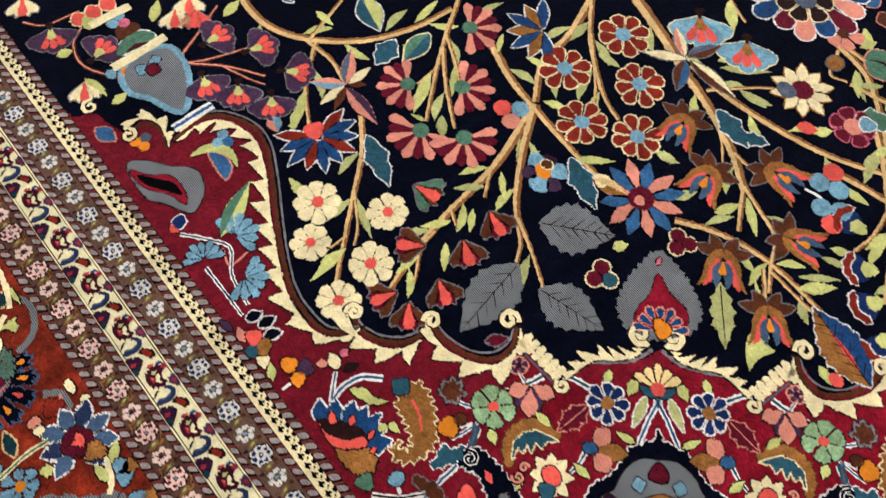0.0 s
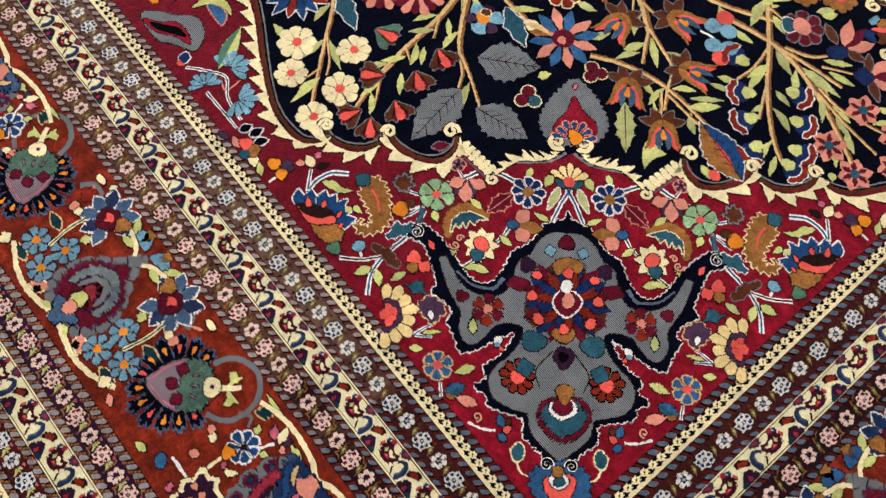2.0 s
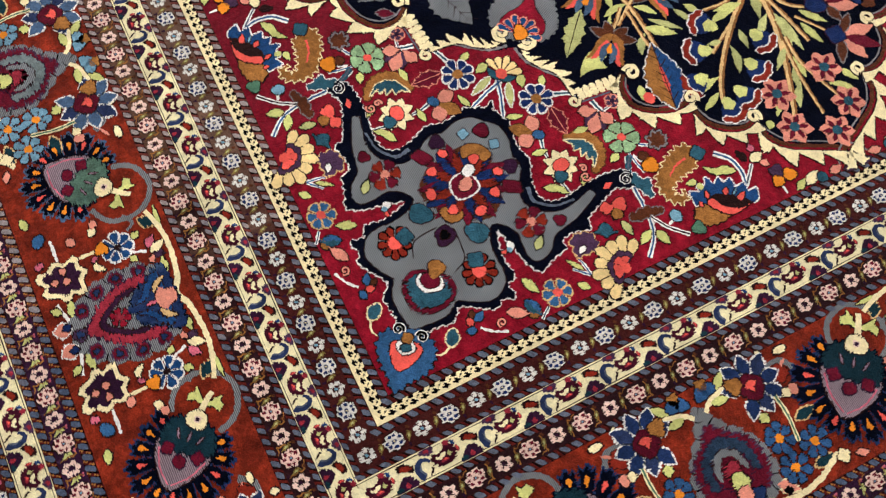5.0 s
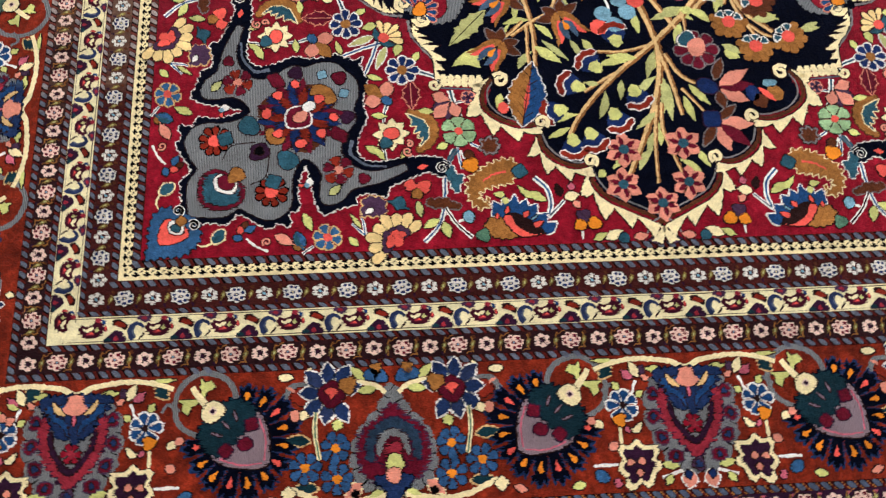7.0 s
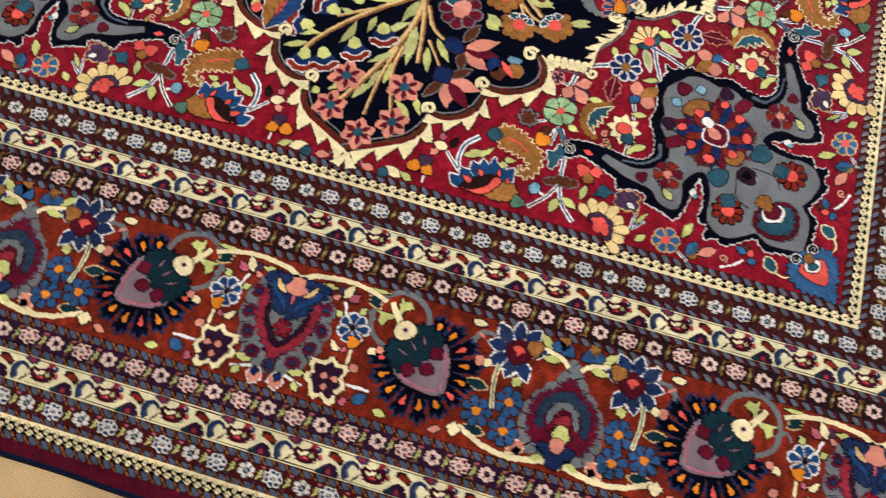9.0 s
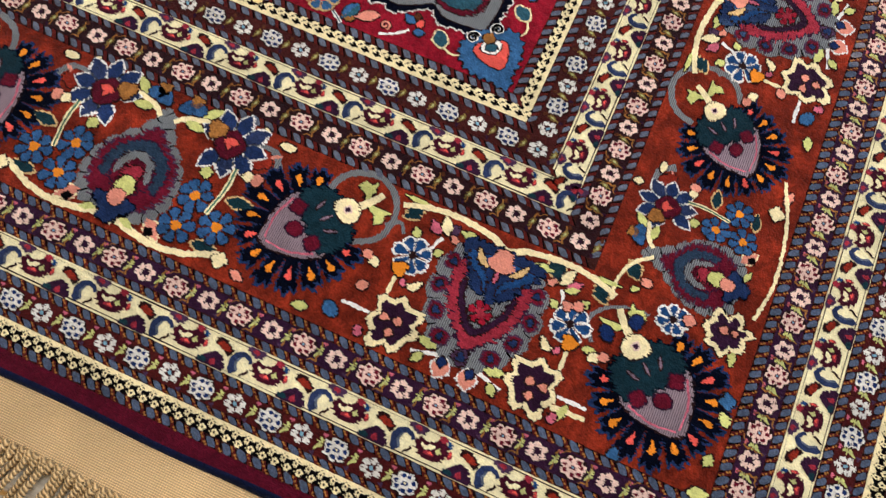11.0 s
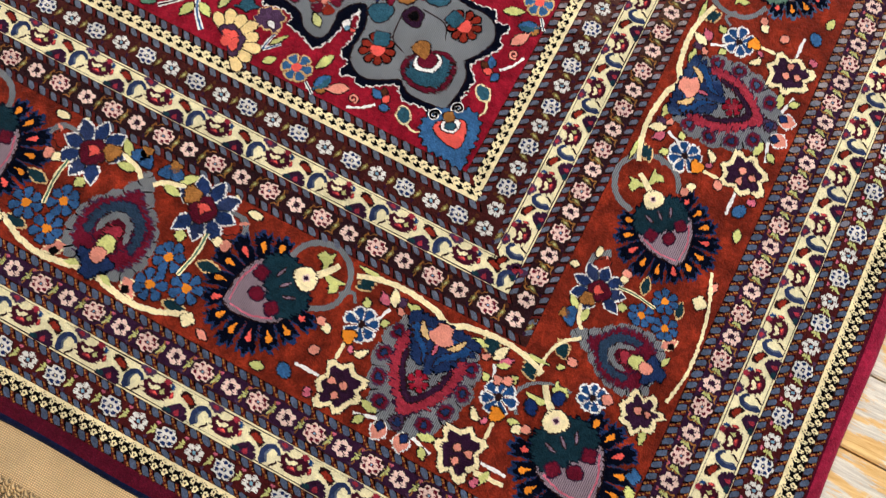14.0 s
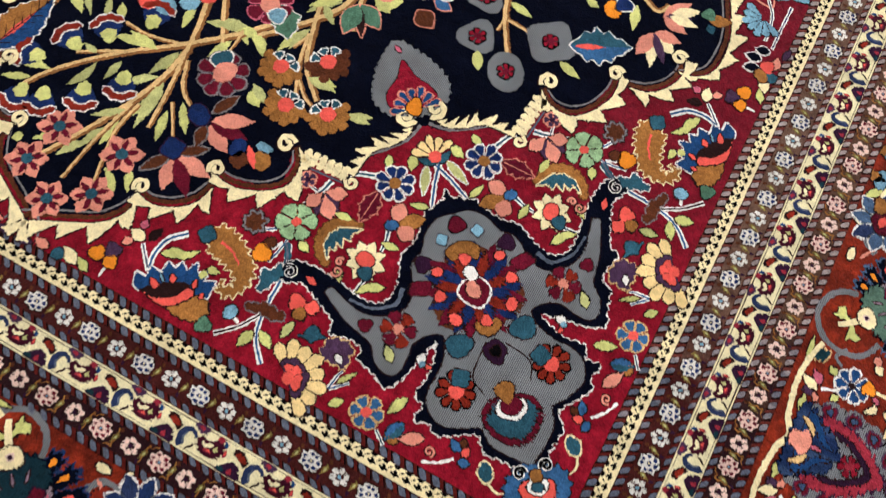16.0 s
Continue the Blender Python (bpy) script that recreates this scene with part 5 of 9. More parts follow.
stem(HALF, [(0.4831, 0.2337), (0.4784, 0.2235), (0.4762, 0.2112)], 0.0058, 0.005, "white", hi="mid_blue")
stem(HALF, [(0.4378, 0.231), (0.4468, 0.2168), (0.4593, 0.2017)], 0.0048, 0.004, "white", hi="mid_blue")
patch(HALF, [(0.4057, 0.2483), (0.4167, 0.243), (0.4287, 0.2386), (0.4241, 0.2286), (0.4298, 0.2186), (0.4186, 0.2177), (0.4137, 0.2268)], "teal", edge="white", spikes=0.002, ew=0.0008)
stem(HALF, [(0.3924, 0.2386), (0.406, 0.2254), (0.4255, 0.2131), (0.4528, 0.2007)], 0.0071, 0.0063, "white", hi="teal")
patch(HALF, [(0.4145, 0.1659), (0.4293, 0.1719), (0.4495, 0.1687), (0.4635, 0.156), (0.4682, 0.1403), (0.4627, 0.1236), (0.4519, 0.111), (0.4532, 0.1222), (0.4593, 0.139), (0.4541, 0.1536), (0.4397, 0.1619), (0.4209, 0.1627)], "gold", edge="brown", ew=0.0008, spikes=0.002, name="curling_leaf")
patch(HALF, [(0.4224, 0.1624), (0.4419, 0.1612), (0.452, 0.1517), (0.4564, 0.138), (0.4514, 0.1225), (0.447, 0.1113), (0.4462, 0.125), (0.4374, 0.13), (0.4444, 0.1373), (0.4313, 0.1417), (0.4419, 0.1465), (0.431, 0.1522), (0.4375, 0.1563)], "teal", edge="cream", smooth=False, z=1, name="curling_leaf")
scroll(HALF, 0.4149, 0.1487, 0.0056, -1.429, 1.2, 0.0032, mat="salmon")
leaf(HALF, 0.4102, 0.1545, 0.3971, 0.1499, 0.0071, "lime")
rosette(HALF, 0.4086, 0.1186, 0.0271, 8, "cream", "", rc=0.3, sharp=True, plump=0.95)
dot(HALF, 0.4092, 0.1186, 0.0104, "coral", z=1.7)
dot(HALF, 0.3928, 0.1231, 0.0087, "teal", z=1.8)
leaf(HALF, 0.3731, 0.1403, 0.3753, 0.1164, 0.0075, "lime")
fan(HALF, 0.2951, 0.2391, -1.4889, 0.0452, 200, 8, ("yellow",), "", z=0.9, plump=1.12, r0=0.2)
fan(HALF, 0.2951, 0.2391, -1.4889, 0.0248, 190, 6, ("purple",), "", z=1.3, plump=1.3, r0=0.1)
fan(HALF, 0.2951, 0.2391, -1.4889, 0.0181, 170, 4, ("coral",), "coral", z=1.6, plump=1.3, rc=0.4)
patch(HALF, [(0.3098, 0.1942), (0.32, 0.1886), (0.3247, 0.1795), (0.3187, 0.1687), (0.3089, 0.1618), (0.3001, 0.1681), (0.2913, 0.174), (0.2981, 0.1824)], "purple", edge="tan", z=0.9, spikes=0.003, ew=0.001)
leaf(HALF, 0.2949, 0.177, 0.3087, 0.1793, 0.008, "white", z=1.4)
stem(HALF, [(0.3696, 0.3097), (0.3697, 0.2818), (0.3753, 0.2579), (0.3824, 0.2437)], 0.0063, 0.0055, "white", hi="dark_brown")
stem(HALF, [(0.3193, 0.265), (0.3475, 0.2645), (0.371, 0.2546), (0.389, 0.2404), (0.4149, 0.2185)], 0.0069, 0.0061, "white", hi="mid_blue")
patch(HALF, [(0.3948, 0.2654), (0.3839, 0.2625), (0.3823, 0.2542), (0.371, 0.2446), (0.3654, 0.2349), (0.3675, 0.2265), (0.3753, 0.2342), (0.3858, 0.2428), (0.3891, 0.2555)], "brown", edge="dove", spikes=0.0025, ew=0.0006)
patch(HALF, [(0.3863, 0.2951), (0.3949, 0.2905), (0.3968, 0.2808), (0.3874, 0.2772), (0.3818, 0.2829), (0.3819, 0.2904)], "sky", z=1)
stem(HALF, [(0.3828, 0.2839), (0.373, 0.2799)], 0.0039, 0.0031, "white")
leaf(HALF, 0.3598, 0.2649, 0.3479, 0.2869, 0.0135, "lime")
leaf(HALF, 0.3581, 0.2576, 0.3338, 0.2506, 0.0119, "lime")
leaf(HALF, 0.3577, 0.2173, 0.3433, 0.2375, 0.0104, "sage")
dot(HALF, 0.38, 0.2087, 0.0094, "coral")
dot(HALF, 0.3683, 0.1933, 0.0083, "coral")
dot(HALF, 0.3654, 0.2092, 0.0078, "gold")
patch(HALF, [(0.3416, 0.2182), (0.3401, 0.2093), (0.3448, 0.2052), (0.3475, 0.1957), (0.3427, 0.1912), (0.3358, 0.1913), (0.3283, 0.1851), (0.3306, 0.1953), (0.3272, 0.2046), (0.3335, 0.2081)], "teal", smooth=False)
stem(HALF, [(0.2718, 0.1978), (0.282, 0.1846), (0.2868, 0.1767)], 0.0052, 0.0037, "white", hi="mid_blue")
leaf(HALF, 0.2749, 0.187, 0.2799, 0.1612, 0.006, "lime")
stem(HALF, [(0.2711, 0.1972), (0.2705, 0.173)], 0.0045, 0.0037, "white", hi="mid_blue")
leaf(HALF, 0.2537, 0.2014, 0.2536, 0.1834, 0.0098, "lime")
rosette(HALF, 0.2338, 0.1627, 0.0205, 6, "mid_blue", "coral", edge="tan", rc=0.3)
stem(HALF, [(0.2121, 0.1568), (0.1941, 0.1543)], 0.0051, 0.0043, "white", hi="teal")
leaf(HALF, 0.2363, 0.1137, 0.2263, 0.1402, 0.0117, "lime")
leaf(HALF, 0.2102, 0.1249, 0.1989, 0.1518, 0.0159, "mid_blue", half="teal")
leaf(HALF, 0.188, 0.1073, 0.1947, 0.1365, 0.0143, "salmon")
leaf(HALF, 0.1918, 0.1367, 0.2024, 0.1502, 0.01, "gold")
leaf(HALF, 0.1632, 0.0721, 0.1784, 0.0778, 0.0106, "mid_blue", bend=0.1)
leaf(HALF, 0.1575, 0.0726, 0.1633, 0.0616, 0.0098, "coral")
leaf(HALF, 0.1544, 0.0708, 0.1451, 0.0758, 0.0126, "mid_blue")
leaf(HALF, 0.1663, 0.0683, 0.1751, 0.064, 0.0085, "brown")
stem(HALF, [(0.1573, 0.0817), (0.1583, 0.1005), (0.1647, 0.1175)], 0.0035, 0.0028, "white")
scroll(HALF, 0.1727, 0.1064, 0.0064, 3.0661, 1.2, 0.0028, mat="salmon")
patch(HALF, [(0.1369, 0.0446), (0.1448, 0.0508), (0.136, 0.0599), (0.1228, 0.0556), (0.126, 0.0471)], "teal", edge="cream")
stem(HALF, [(0.1211, 0.053), (0.1093, 0.0473), (0.1052, 0.0367)], 0.0028, 0.0021, "cream")
leaf(HALF, 0.3948, 0.1826, 0.4077, 0.1911, 0.0079, "coral")
patch(HALF, [(0.2762, 0.0803), (0.2814, 0.0843), (0.2762, 0.092), (0.268, 0.0883)], "white", z=1.1)
dot(HALF, 0.2693, 0.0867, 0.0037, "sky", z=1.3)
dot(HALF, 0.264, 0.0813, 0.003, "coral", z=1.4)
CARTOUCHE = [(0.4696, 0.0008), (0.4583, 0.0038), (0.4562, 0.0132), (0.4504, 0.0215), (0.4483, 0.0309), (0.4292, 0.0426), (0.414, 0.0554), (0.4029, 0.073), (0.3808, 0.0823), (0.3594, 0.0945), (0.3508, 0.1152), (0.3636, 0.1368), (0.3913, 0.1578), (0.4153, 0.1794), (0.4295, 0.2016), (0.4249, 0.2171), (0.4126, 0.2198), (0.4067, 0.2079), (0.3999, 0.1952), (0.3742, 0.1835), (0.3458, 0.1729), (0.3338, 0.1794), (0.3233, 0.1615), (0.3073, 0.1484), (0.2956, 0.1549), (0.2838, 0.1483), (0.2721, 0.1417), (0.2558, 0.1347), (0.2595, 0.1164), (0.271, 0.0989), (0.2824, 0.0798), (0.291, 0.0631), (0.2703, 0.0707), (0.2507, 0.0853), (0.2378, 0.1022), (0.2229, 0.0976), (0.2106, 0.1113), (0.2027, 0.0963), (0.1891, 0.0931), (0.1844, 0.0794), (0.1759, 0.0478), (0.1541, 0.0457), (0.1421, 0.0302), (0.1275, 0.0151), (0.1163, 0.004)]
GROUND = [(0.4335, 0.0008), (0.4329, 0.0201), (0.4181, 0.0368), (0.3991, 0.0461), (0.3863, 0.0623), (0.3543, 0.0695), (0.334, 0.0867), (0.3316, 0.1166), (0.3469, 0.1453), (0.3846, 0.1695), (0.346, 0.1565), (0.311, 0.1349), (0.2874, 0.1349), (0.2698, 0.1244), (0.2772, 0.1108), (0.2982, 0.0932), (0.3045, 0.0692), (0.2972, 0.0508), (0.2764, 0.0527), (0.2543, 0.0663), (0.2356, 0.0851), (0.2205, 0.0906), (0.2011, 0.0837), (0.191, 0.0626), (0.1844, 0.0399), (0.1618, 0.0338), (0.143, 0.0148), (0.1329, 0.0021)]
cartouche_line = CARTOUCHE + [(u, -v) for u, v in CARTOUCHE[::-1]]
patch(AXIS, cartouche_line, "navy", edge="white", ew=0.0002, name="cartouche", z=0.8, spikes=0.0022)
patch(AXIS, grown(curve(GROUND + [(u, -v) for u, v in GROUND[::-1]], True, 0.004), 0.004)[::2], "grey_weave", name="cartouche_ground", z=1.15)
scroll(HALF, 0.4186, 0.2089, 0.0090, 0.2211, -1.1, 0.0030, mat="black", edge="white", z=1.2)
stem(HALF, [(0.3629, 0.0845), (0.3461, 0.0985), (0.3491, 0.1265), (0.367, 0.1494)], 0.0150, 0.0070, "navy", hi="slate", z=1.35, name="petal")
LOOSE[0], FRAY[0], STRAY[0] = 1.8, 0.15, 0.14
dot(AXIS, 0.3385, 0.0010, 0.0540, "brown", z=1.3, name="palmette")
rosette(AXIS, 0.3385, 0.0025, 0.0631, 18, "maroon", "", alt="dark_blue", z=1.4, plump=1.25, name="palmette", sharp=True)
rosette(AXIS, 0.3385, 0.0025, 0.0477, 14, "brick", "maroon", alt="dark_blue", z=1.6, rc=0.4, rot=0.3, name="palmette", sharp=True)
LOOSE[0], FRAY[0], STRAY[0] = 0.45, 0.09, 0.03
patch(AXIS, [(0.3901, -0.018), (0.4011, 0.0005), (0.3941, 0.0224), (0.3801, 0.0177), (0.3827, 0.0009), (0.3743, -0.0118)], "gold", z=1.9)
patch(AXIS, [(0.2882, -0.0155), (0.2796, 0.0015), (0.2908, 0.0149), (0.2997, 0.011), (0.2919, 0.0001), (0.2981, -0.0122)], "gold", z=1.9)
dot(AXIS, 0.378, 0.0029, 0.0071, "coral", z=2.2)
dot(AXIS, 0.2982, 0.0002, 0.0068, "coral", z=2.2)
dot(HALF, 0.3093, 0.035, 0.0075, "coral", z=2.2)
dot(HALF, 0.3411, 0.0446, 0.0070, "coral", z=2.2)
dot(HALF, 0.3715, 0.0396, 0.0064, "coral", z=2.2)
patch(AXIS, [(0.3536, 0.0054), (0.3412, 0.0216), (0.3258, 0.0157), (0.3159, 0.002), (0.3254, -0.0109), (0.3377, -0.0152), (0.3502, -0.0076)], "maroon", edge="white", ew=0.0024, z=2.2)
patch(AXIS, [(0.3516, 0.0026), (0.3432, 0.0124), (0.3316, 0.0107), (0.327, 0.0008), (0.3359, -0.0046)], "salmon", z=2.5)
dot(AXIS, 0.3588, 0.0011, 0.0086, "white", z=2.6)
dot(AXIS, 0.4231, -0.0003, 0.0104, "maroon", edge="black", z=1.5)
dot(HALF, 0.4093, 0.0224, 0.0072, "sky", z=1.5)
dot(HALF, 0.385, 0.0526, 0.0102, "plum", z=1.5)
dot(HALF, 0.3569, 0.0648, 0.0093, "maroon", sy=1.5, z=1.5)
LOOSE[0], FRAY[0], STRAY[0] = 1.6, 0.15, 0.12
rosette(HALF, 0.3162, 0.1029, 0.0226, 6, "maroon", "salmon", rc=0.3, z=1.5, alt="brick")
LOOSE[0], FRAY[0], STRAY[0] = 0.45, 0.09, 0.03
leaf(HALF, 0.28, 0.1201, 0.3022, 0.1222, 0.0112, "sage", edge="black", z=1.5)
dot(HALF, 0.3315, 0.1388, 0.0077, "maroon", z=1.5)
dot(HALF, 0.2785, 0.0394, 0.0135, "teal", sy=1.2, z=1.5)
patch(AXIS, [(0.2622, -0.0126), (0.2743, -0.003), (0.2687, 0.0128), (0.2563, 0.0126), (0.2441, 0.001), (0.252, -0.0085)], "plum", z=1.5)
dot(AXIS, 0.2608, -0.0001, 0.0067, "black", z=1.8)
rosette(HALF, 0.2289, 0.0577, 0.0248, 9, "brick", "coral", edge="black", rc=0.38, z=1.5)
dot(HALF, 0.2413, 0.0487, 0.011, "teal", z=2.1)
LOOSE[0], FRAY[0], STRAY[0] = 1.6, 0.14, 0.12
patch(AXIS, [(0.2081, 0.0021), (0.205, 0.0294), (0.1842, 0.0385), (0.1608, 0.0255), (0.1509, 0.0042), (0.159, -0.0162), (0.1789, -0.0298), (0.2003, -0.0233)], "maroon", z=1.5)
patch(AXIS, [(0.2037, 0.0026), (0.1974, 0.0273), (0.1795, 0.0306), (0.1633, 0.0168), (0.1578, 0.0021), (0.165, -0.0141), (0.1811, -0.0245), (0.1966, -0.0179)], "teal", z=1.7)
LOOSE[0], FRAY[0], STRAY[0] = 0.45, 0.09, 0.03
patch(AXIS, [(0.2069, 0.0043), (0.2012, 0.017), (0.189, 0.0197), (0.1786, 0.0011), (0.1869, -0.0139), (0.1986, -0.0139)], "white", z=1.9)
patch(AXIS, [(0.2068, 0.0036), (0.2006, 0.0128), (0.1919, 0.0138), (0.1843, 0.0005), (0.1904, -0.0094), (0.2008, -0.0084)], "maroon", z=2.1)
patch(AXIS, [(0.2173, -0.0075), (0.2246, 0.0024), (0.2188, 0.0152), (0.208, 0.012), (0.1981, 0.0046), (0.2073, -0.0042)], "gold", z=2.3)
stem(HALF, [(0.2673, 0.0144), (0.2394, 0.0345), (0.216, 0.0283)], 0.0019, 0.0015, "dark_brown", z=1.4, name="petal")
patch(AXIS, [(0.1275, 0.0041), (0.1216, 0.024), (0.1059, 0.0367), (0.0815, 0.0337), (0.0647, 0.0179), (0.0477, 0.005), (0.0617, -0.006), (0.0748, -0.0198), (0.097, -0.0335), (0.1135, -0.0287), (0.1206, -0.0117)], "mid_blue", z=1, edge="dark_brown", spikes=0.0045, ew=0.0006)
patch(AXIS, [(0.1127, 0.0085), (0.106, 0.0216), (0.086, 0.0156), (0.0722, 0.0022), (0.0827, -0.0113), (0.1009, -0.0189), (0.1093, -0.0076)], "coral", z=1.3)
patch(AXIS, [(0.1122, 0.0044), (0.1036, 0.0136), (0.0923, -0.0001), (0.1031, -0.0123), (0.111, -0.005)], "white", z=1.5)
patch(AXIS, [(0.1079, 0.0035), (0.1023, 0.0083), (0.0963, -0.0006), (0.1024, -0.0068)], "teal", z=1.7)
dot(AXIS, 0.1142, -0.0013, 0.0069, "gold", z=1.8)
scroll(HALF, 0.122, 0.0157, 0.0069, -1.6974, 1.3, 0.0034, mat="black", edge="white", z=1.9)
patch(AXIS, [(0.6912, 0.0031), (0.6738, 0.0245), (0.6473, 0.0417), (0.6162, 0.0515), (0.5887, 0.0343), (0.581, 0.0032), (0.5833, -0.0276), (0.6135, -0.0438), (0.6461, -0.0342), (0.6722, -0.016)], "grey_weave", z=0.7, rough=0.0012, name="palmette", spikes=0.0035, edge="grey_weave", ew=0.0004)
patch(AXIS, [(0.6622, 0.0026), (0.6385, 0.0166), (0.6222, 0.034), (0.6009, 0.0361), (0.5902, 0.0034), (0.5963, -0.0249), (0.616, -0.022), (0.6359, -0.0068)], "scarlet", z=1)
fan(AXIS, 0.5882, 0.0047, -0.0099, 0.0332, 190, 7, ("blue",), "", edge="salmon", z=1.3, r0=0.3)
dot(AXIS, 0.5919, 0.0061, 0.0097, "orange", sy=1.3, a=1.2, z=1.8)
leaf(AXIS, 0.6742, 0.0014, 0.6862, 0.0065, 0.0058, "pink", z=1.2)
fan(AXIS, 0.5181, 0.0001, 0.0173, 0.0303, 150, 5, ("yellow",), "coral", rc=0.28)
leaf(HALF, 0.5084, 0.0019, 0.5204, 0.0217, 0.0105, "teal")

# ---------------------------------------------------------------- the navy ground: stems, leaves, blossoms
NAVY_LINE = [(0, 0.036), (-0.002, 0.0553), (-0.0673, 0.0951), (-0.0859, 0.1158), (-0.0967, 0.1487), (-0.1149, 0.1464), (-0.1368, 0.1549), (-0.1542, 0.1723), (-0.1626, 0.1955), (-0.1601, 0.2141), (-0.2176, 0.2252), (-0.2362, 0.2446), (-0.2313, 0.2853), (-0.3, 0.2844), (-0.3076, 0.29), (-0.3112, 0.3219), (-0.3432, 0.3695), (-0.3462, 0.3958), (-0.3805, 0.4068), (-0.4281, 0.4388), (-0.46, 0.4424), (-0.4656, 0.45), (-0.4647, 0.5187), (-0.4803, 0.5121), (-0.5054, 0.5138), (-0.5248, 0.5324), (-0.5359, 0.5899), (-0.5545, 0.5874), (-0.5777, 0.5958), (-0.5951, 0.6132), (-0.6036, 0.6351), (-0.6013, 0.6533), (-0.6003, 0.6411), (-0.6264, 0.6478), (-0.642, 0.6727), (-0.6407, 0.722), (-0.5489, 0.912), (-0.5482, 0.9515), (-0.5691, 0.9854), (-0.6001, 0.9973), (-0.6399, 0.9861), (-0.6399, 1.0185), (-0.6544, 1.0385), (-0.6794, 1.0351), (-0.6963, 1.0863), (-0.722, 1.11), (-0.722, 1.27)]
navy_half = curve(NAVY_LINE, step=0.004)
navy_half = navy_half + [np.array((x, LONG - y)) for x, y in navy_half[::-1]]
p = Piece(0.25)
p.area(navy_half + [np.array((-x, y)) for x, y in navy_half[::-1]], "navy", 0, 0.5, 0.0004, 0.0018)
part("navy_ground", p.mesh("navy_ground"), "dark navy wool ground of the medallion")
NAVY = []
TURN[0] = 0.0
OUTLINE[0] = ""
stem(NAVY, [(-0.2365, 0.7409), (-0.3328, 0.7057), (-0.4216, 0.6904), (-0.4879, 0.6756), (-0.5465, 0.6543)], 0.0126, 0.0063, "bark", hi="tan")
leaf(NAVY, -0.2826, 0.7200, -0.3149, 0.6854, 0.0117, "sage", bend=0.08, z=0.3, fat=0.52)
leaf(NAVY, -0.3440, 0.7076, -0.3820, 0.7232, 0.0115, "lime", bend=-0.08, z=0.3, fat=0.52)
leaf(NAVY, -0.4028, 0.6899, -0.4369, 0.6626, 0.0110, "lime", bend=0.08, z=0.3, fat=0.52)
leaf(NAVY, -0.4601, 0.6855, -0.4967, 0.6987, 0.0123, "sage", bend=-0.08, z=0.3, fat=0.52)
leaf(NAVY, -0.5124, 0.6630, -0.5385, 0.6322, 0.0104, "lime", bend=0.08, z=0.3, fat=0.52)
stem(NAVY, [(-0.2316, 0.7428), (-0.288, 0.703), (-0.3456, 0.653), (-0.3652, 0.6278)], 0.0127, 0.0071, "bark", hi="tan")
leaf(NAVY, -0.2771, 0.7062, -0.2981, 0.6655, 0.0117, "sage", bend=0.08, z=0.3, fat=0.52)
leaf(NAVY, -0.3379, 0.6644, -0.3805, 0.6545, 0.0112, "lime", bend=-0.08, z=0.3, fat=0.52)
stem(NAVY, [(-0.3625, 0.6308), (-0.376, 0.5968), (-0.3888, 0.5682), (-0.4013, 0.5423)], 0.0064, 0.005, "bark", hi="tan")
leaf(NAVY, -0.3860, 0.5833, -0.4194, 0.5585, 0.0122, "sage", bend=-0.08, z=0.3, fat=0.52)
stem(NAVY, [(-0.3668, 0.6291), (-0.3837, 0.6029), (-0.4053, 0.5861)], 0.0057, 0.005, "bark", hi="tan")
stem(NAVY, [(-0.2127, 0.8524), (-0.23, 0.7938), (-0.2365, 0.7296), (-0.241, 0.6642), (-0.2412, 0.6107)], 0.0125, 0.0067, "bark", hi="tan")
leaf(NAVY, -0.2215, 0.8080, -0.2091, 0.7663, 0.0126, "sage", bend=0.08, z=0.3, fat=0.52)
leaf(NAVY, -0.2386, 0.7513, -0.2668, 0.7114, 0.0121, "lime", bend=-0.08, z=0.3, fat=0.52)
leaf(NAVY, -0.2346, 0.6973, -0.2127, 0.6627, 0.0118, "lime", bend=0.08, z=0.3, fat=0.52)
leaf(NAVY, -0.2453, 0.6435, -0.2690, 0.6051, 0.0115, "sage", bend=-0.08, z=0.3, fat=0.52)
stem(NAVY, [(-0.0356, 0.8314), (-0.1124, 0.8003), (-0.1759, 0.7878), (-0.2286, 0.7462)], 0.0125, 0.0089, "bark", hi="tan")
leaf(NAVY, -0.1022, 0.8088, -0.1506, 0.8142, 0.0132, "sage", bend=-0.08, z=0.3, fat=0.52)
leaf(NAVY, -0.1819, 0.7781, -0.2030, 0.7334, 0.0126, "lime", bend=0.08, z=0.3, fat=0.52)
stem(NAVY, [(-0.0456, 0.8258), (-0.0963, 0.7756), (-0.1293, 0.728), (-0.15, 0.6912), (-0.1591, 0.6559)], 0.0089, 0.0062, "bark", hi="tan")
leaf(NAVY, -0.0929, 0.7734, -0.1081, 0.7265, 0.0131, "sage", bend=0.08, z=0.3, fat=0.52)
leaf(NAVY, -0.1469, 0.7049, -0.1894, 0.6763, 0.0124, "lime", bend=-0.08, z=0.3, fat=0.52)
stem(NAVY, [(-0.0881, 0.7818), (-0.1443, 0.7159), (-0.1718, 0.6908)], 0.0068, 0.0043, "bark", hi="tan")
leaf(NAVY, -0.1352, 0.7325, -0.1827, 0.7114, 0.0127, "sage", bend=-0.08, z=0.3, fat=0.52)
stem(NAVY, [(0.0088, 0.791), (-0.0102, 0.7158), (-0.031, 0.6522), (-0.0501, 0.5849), (-0.0762, 0.5246), (-0.1049, 0.4794)], 0.0179, 0.0107, "bark", hi="tan")
leaf(NAVY, -0.0081, 0.7428, -0.0454, 0.7024, 0.0134, "sage", bend=-0.08, z=0.3, fat=0.52)
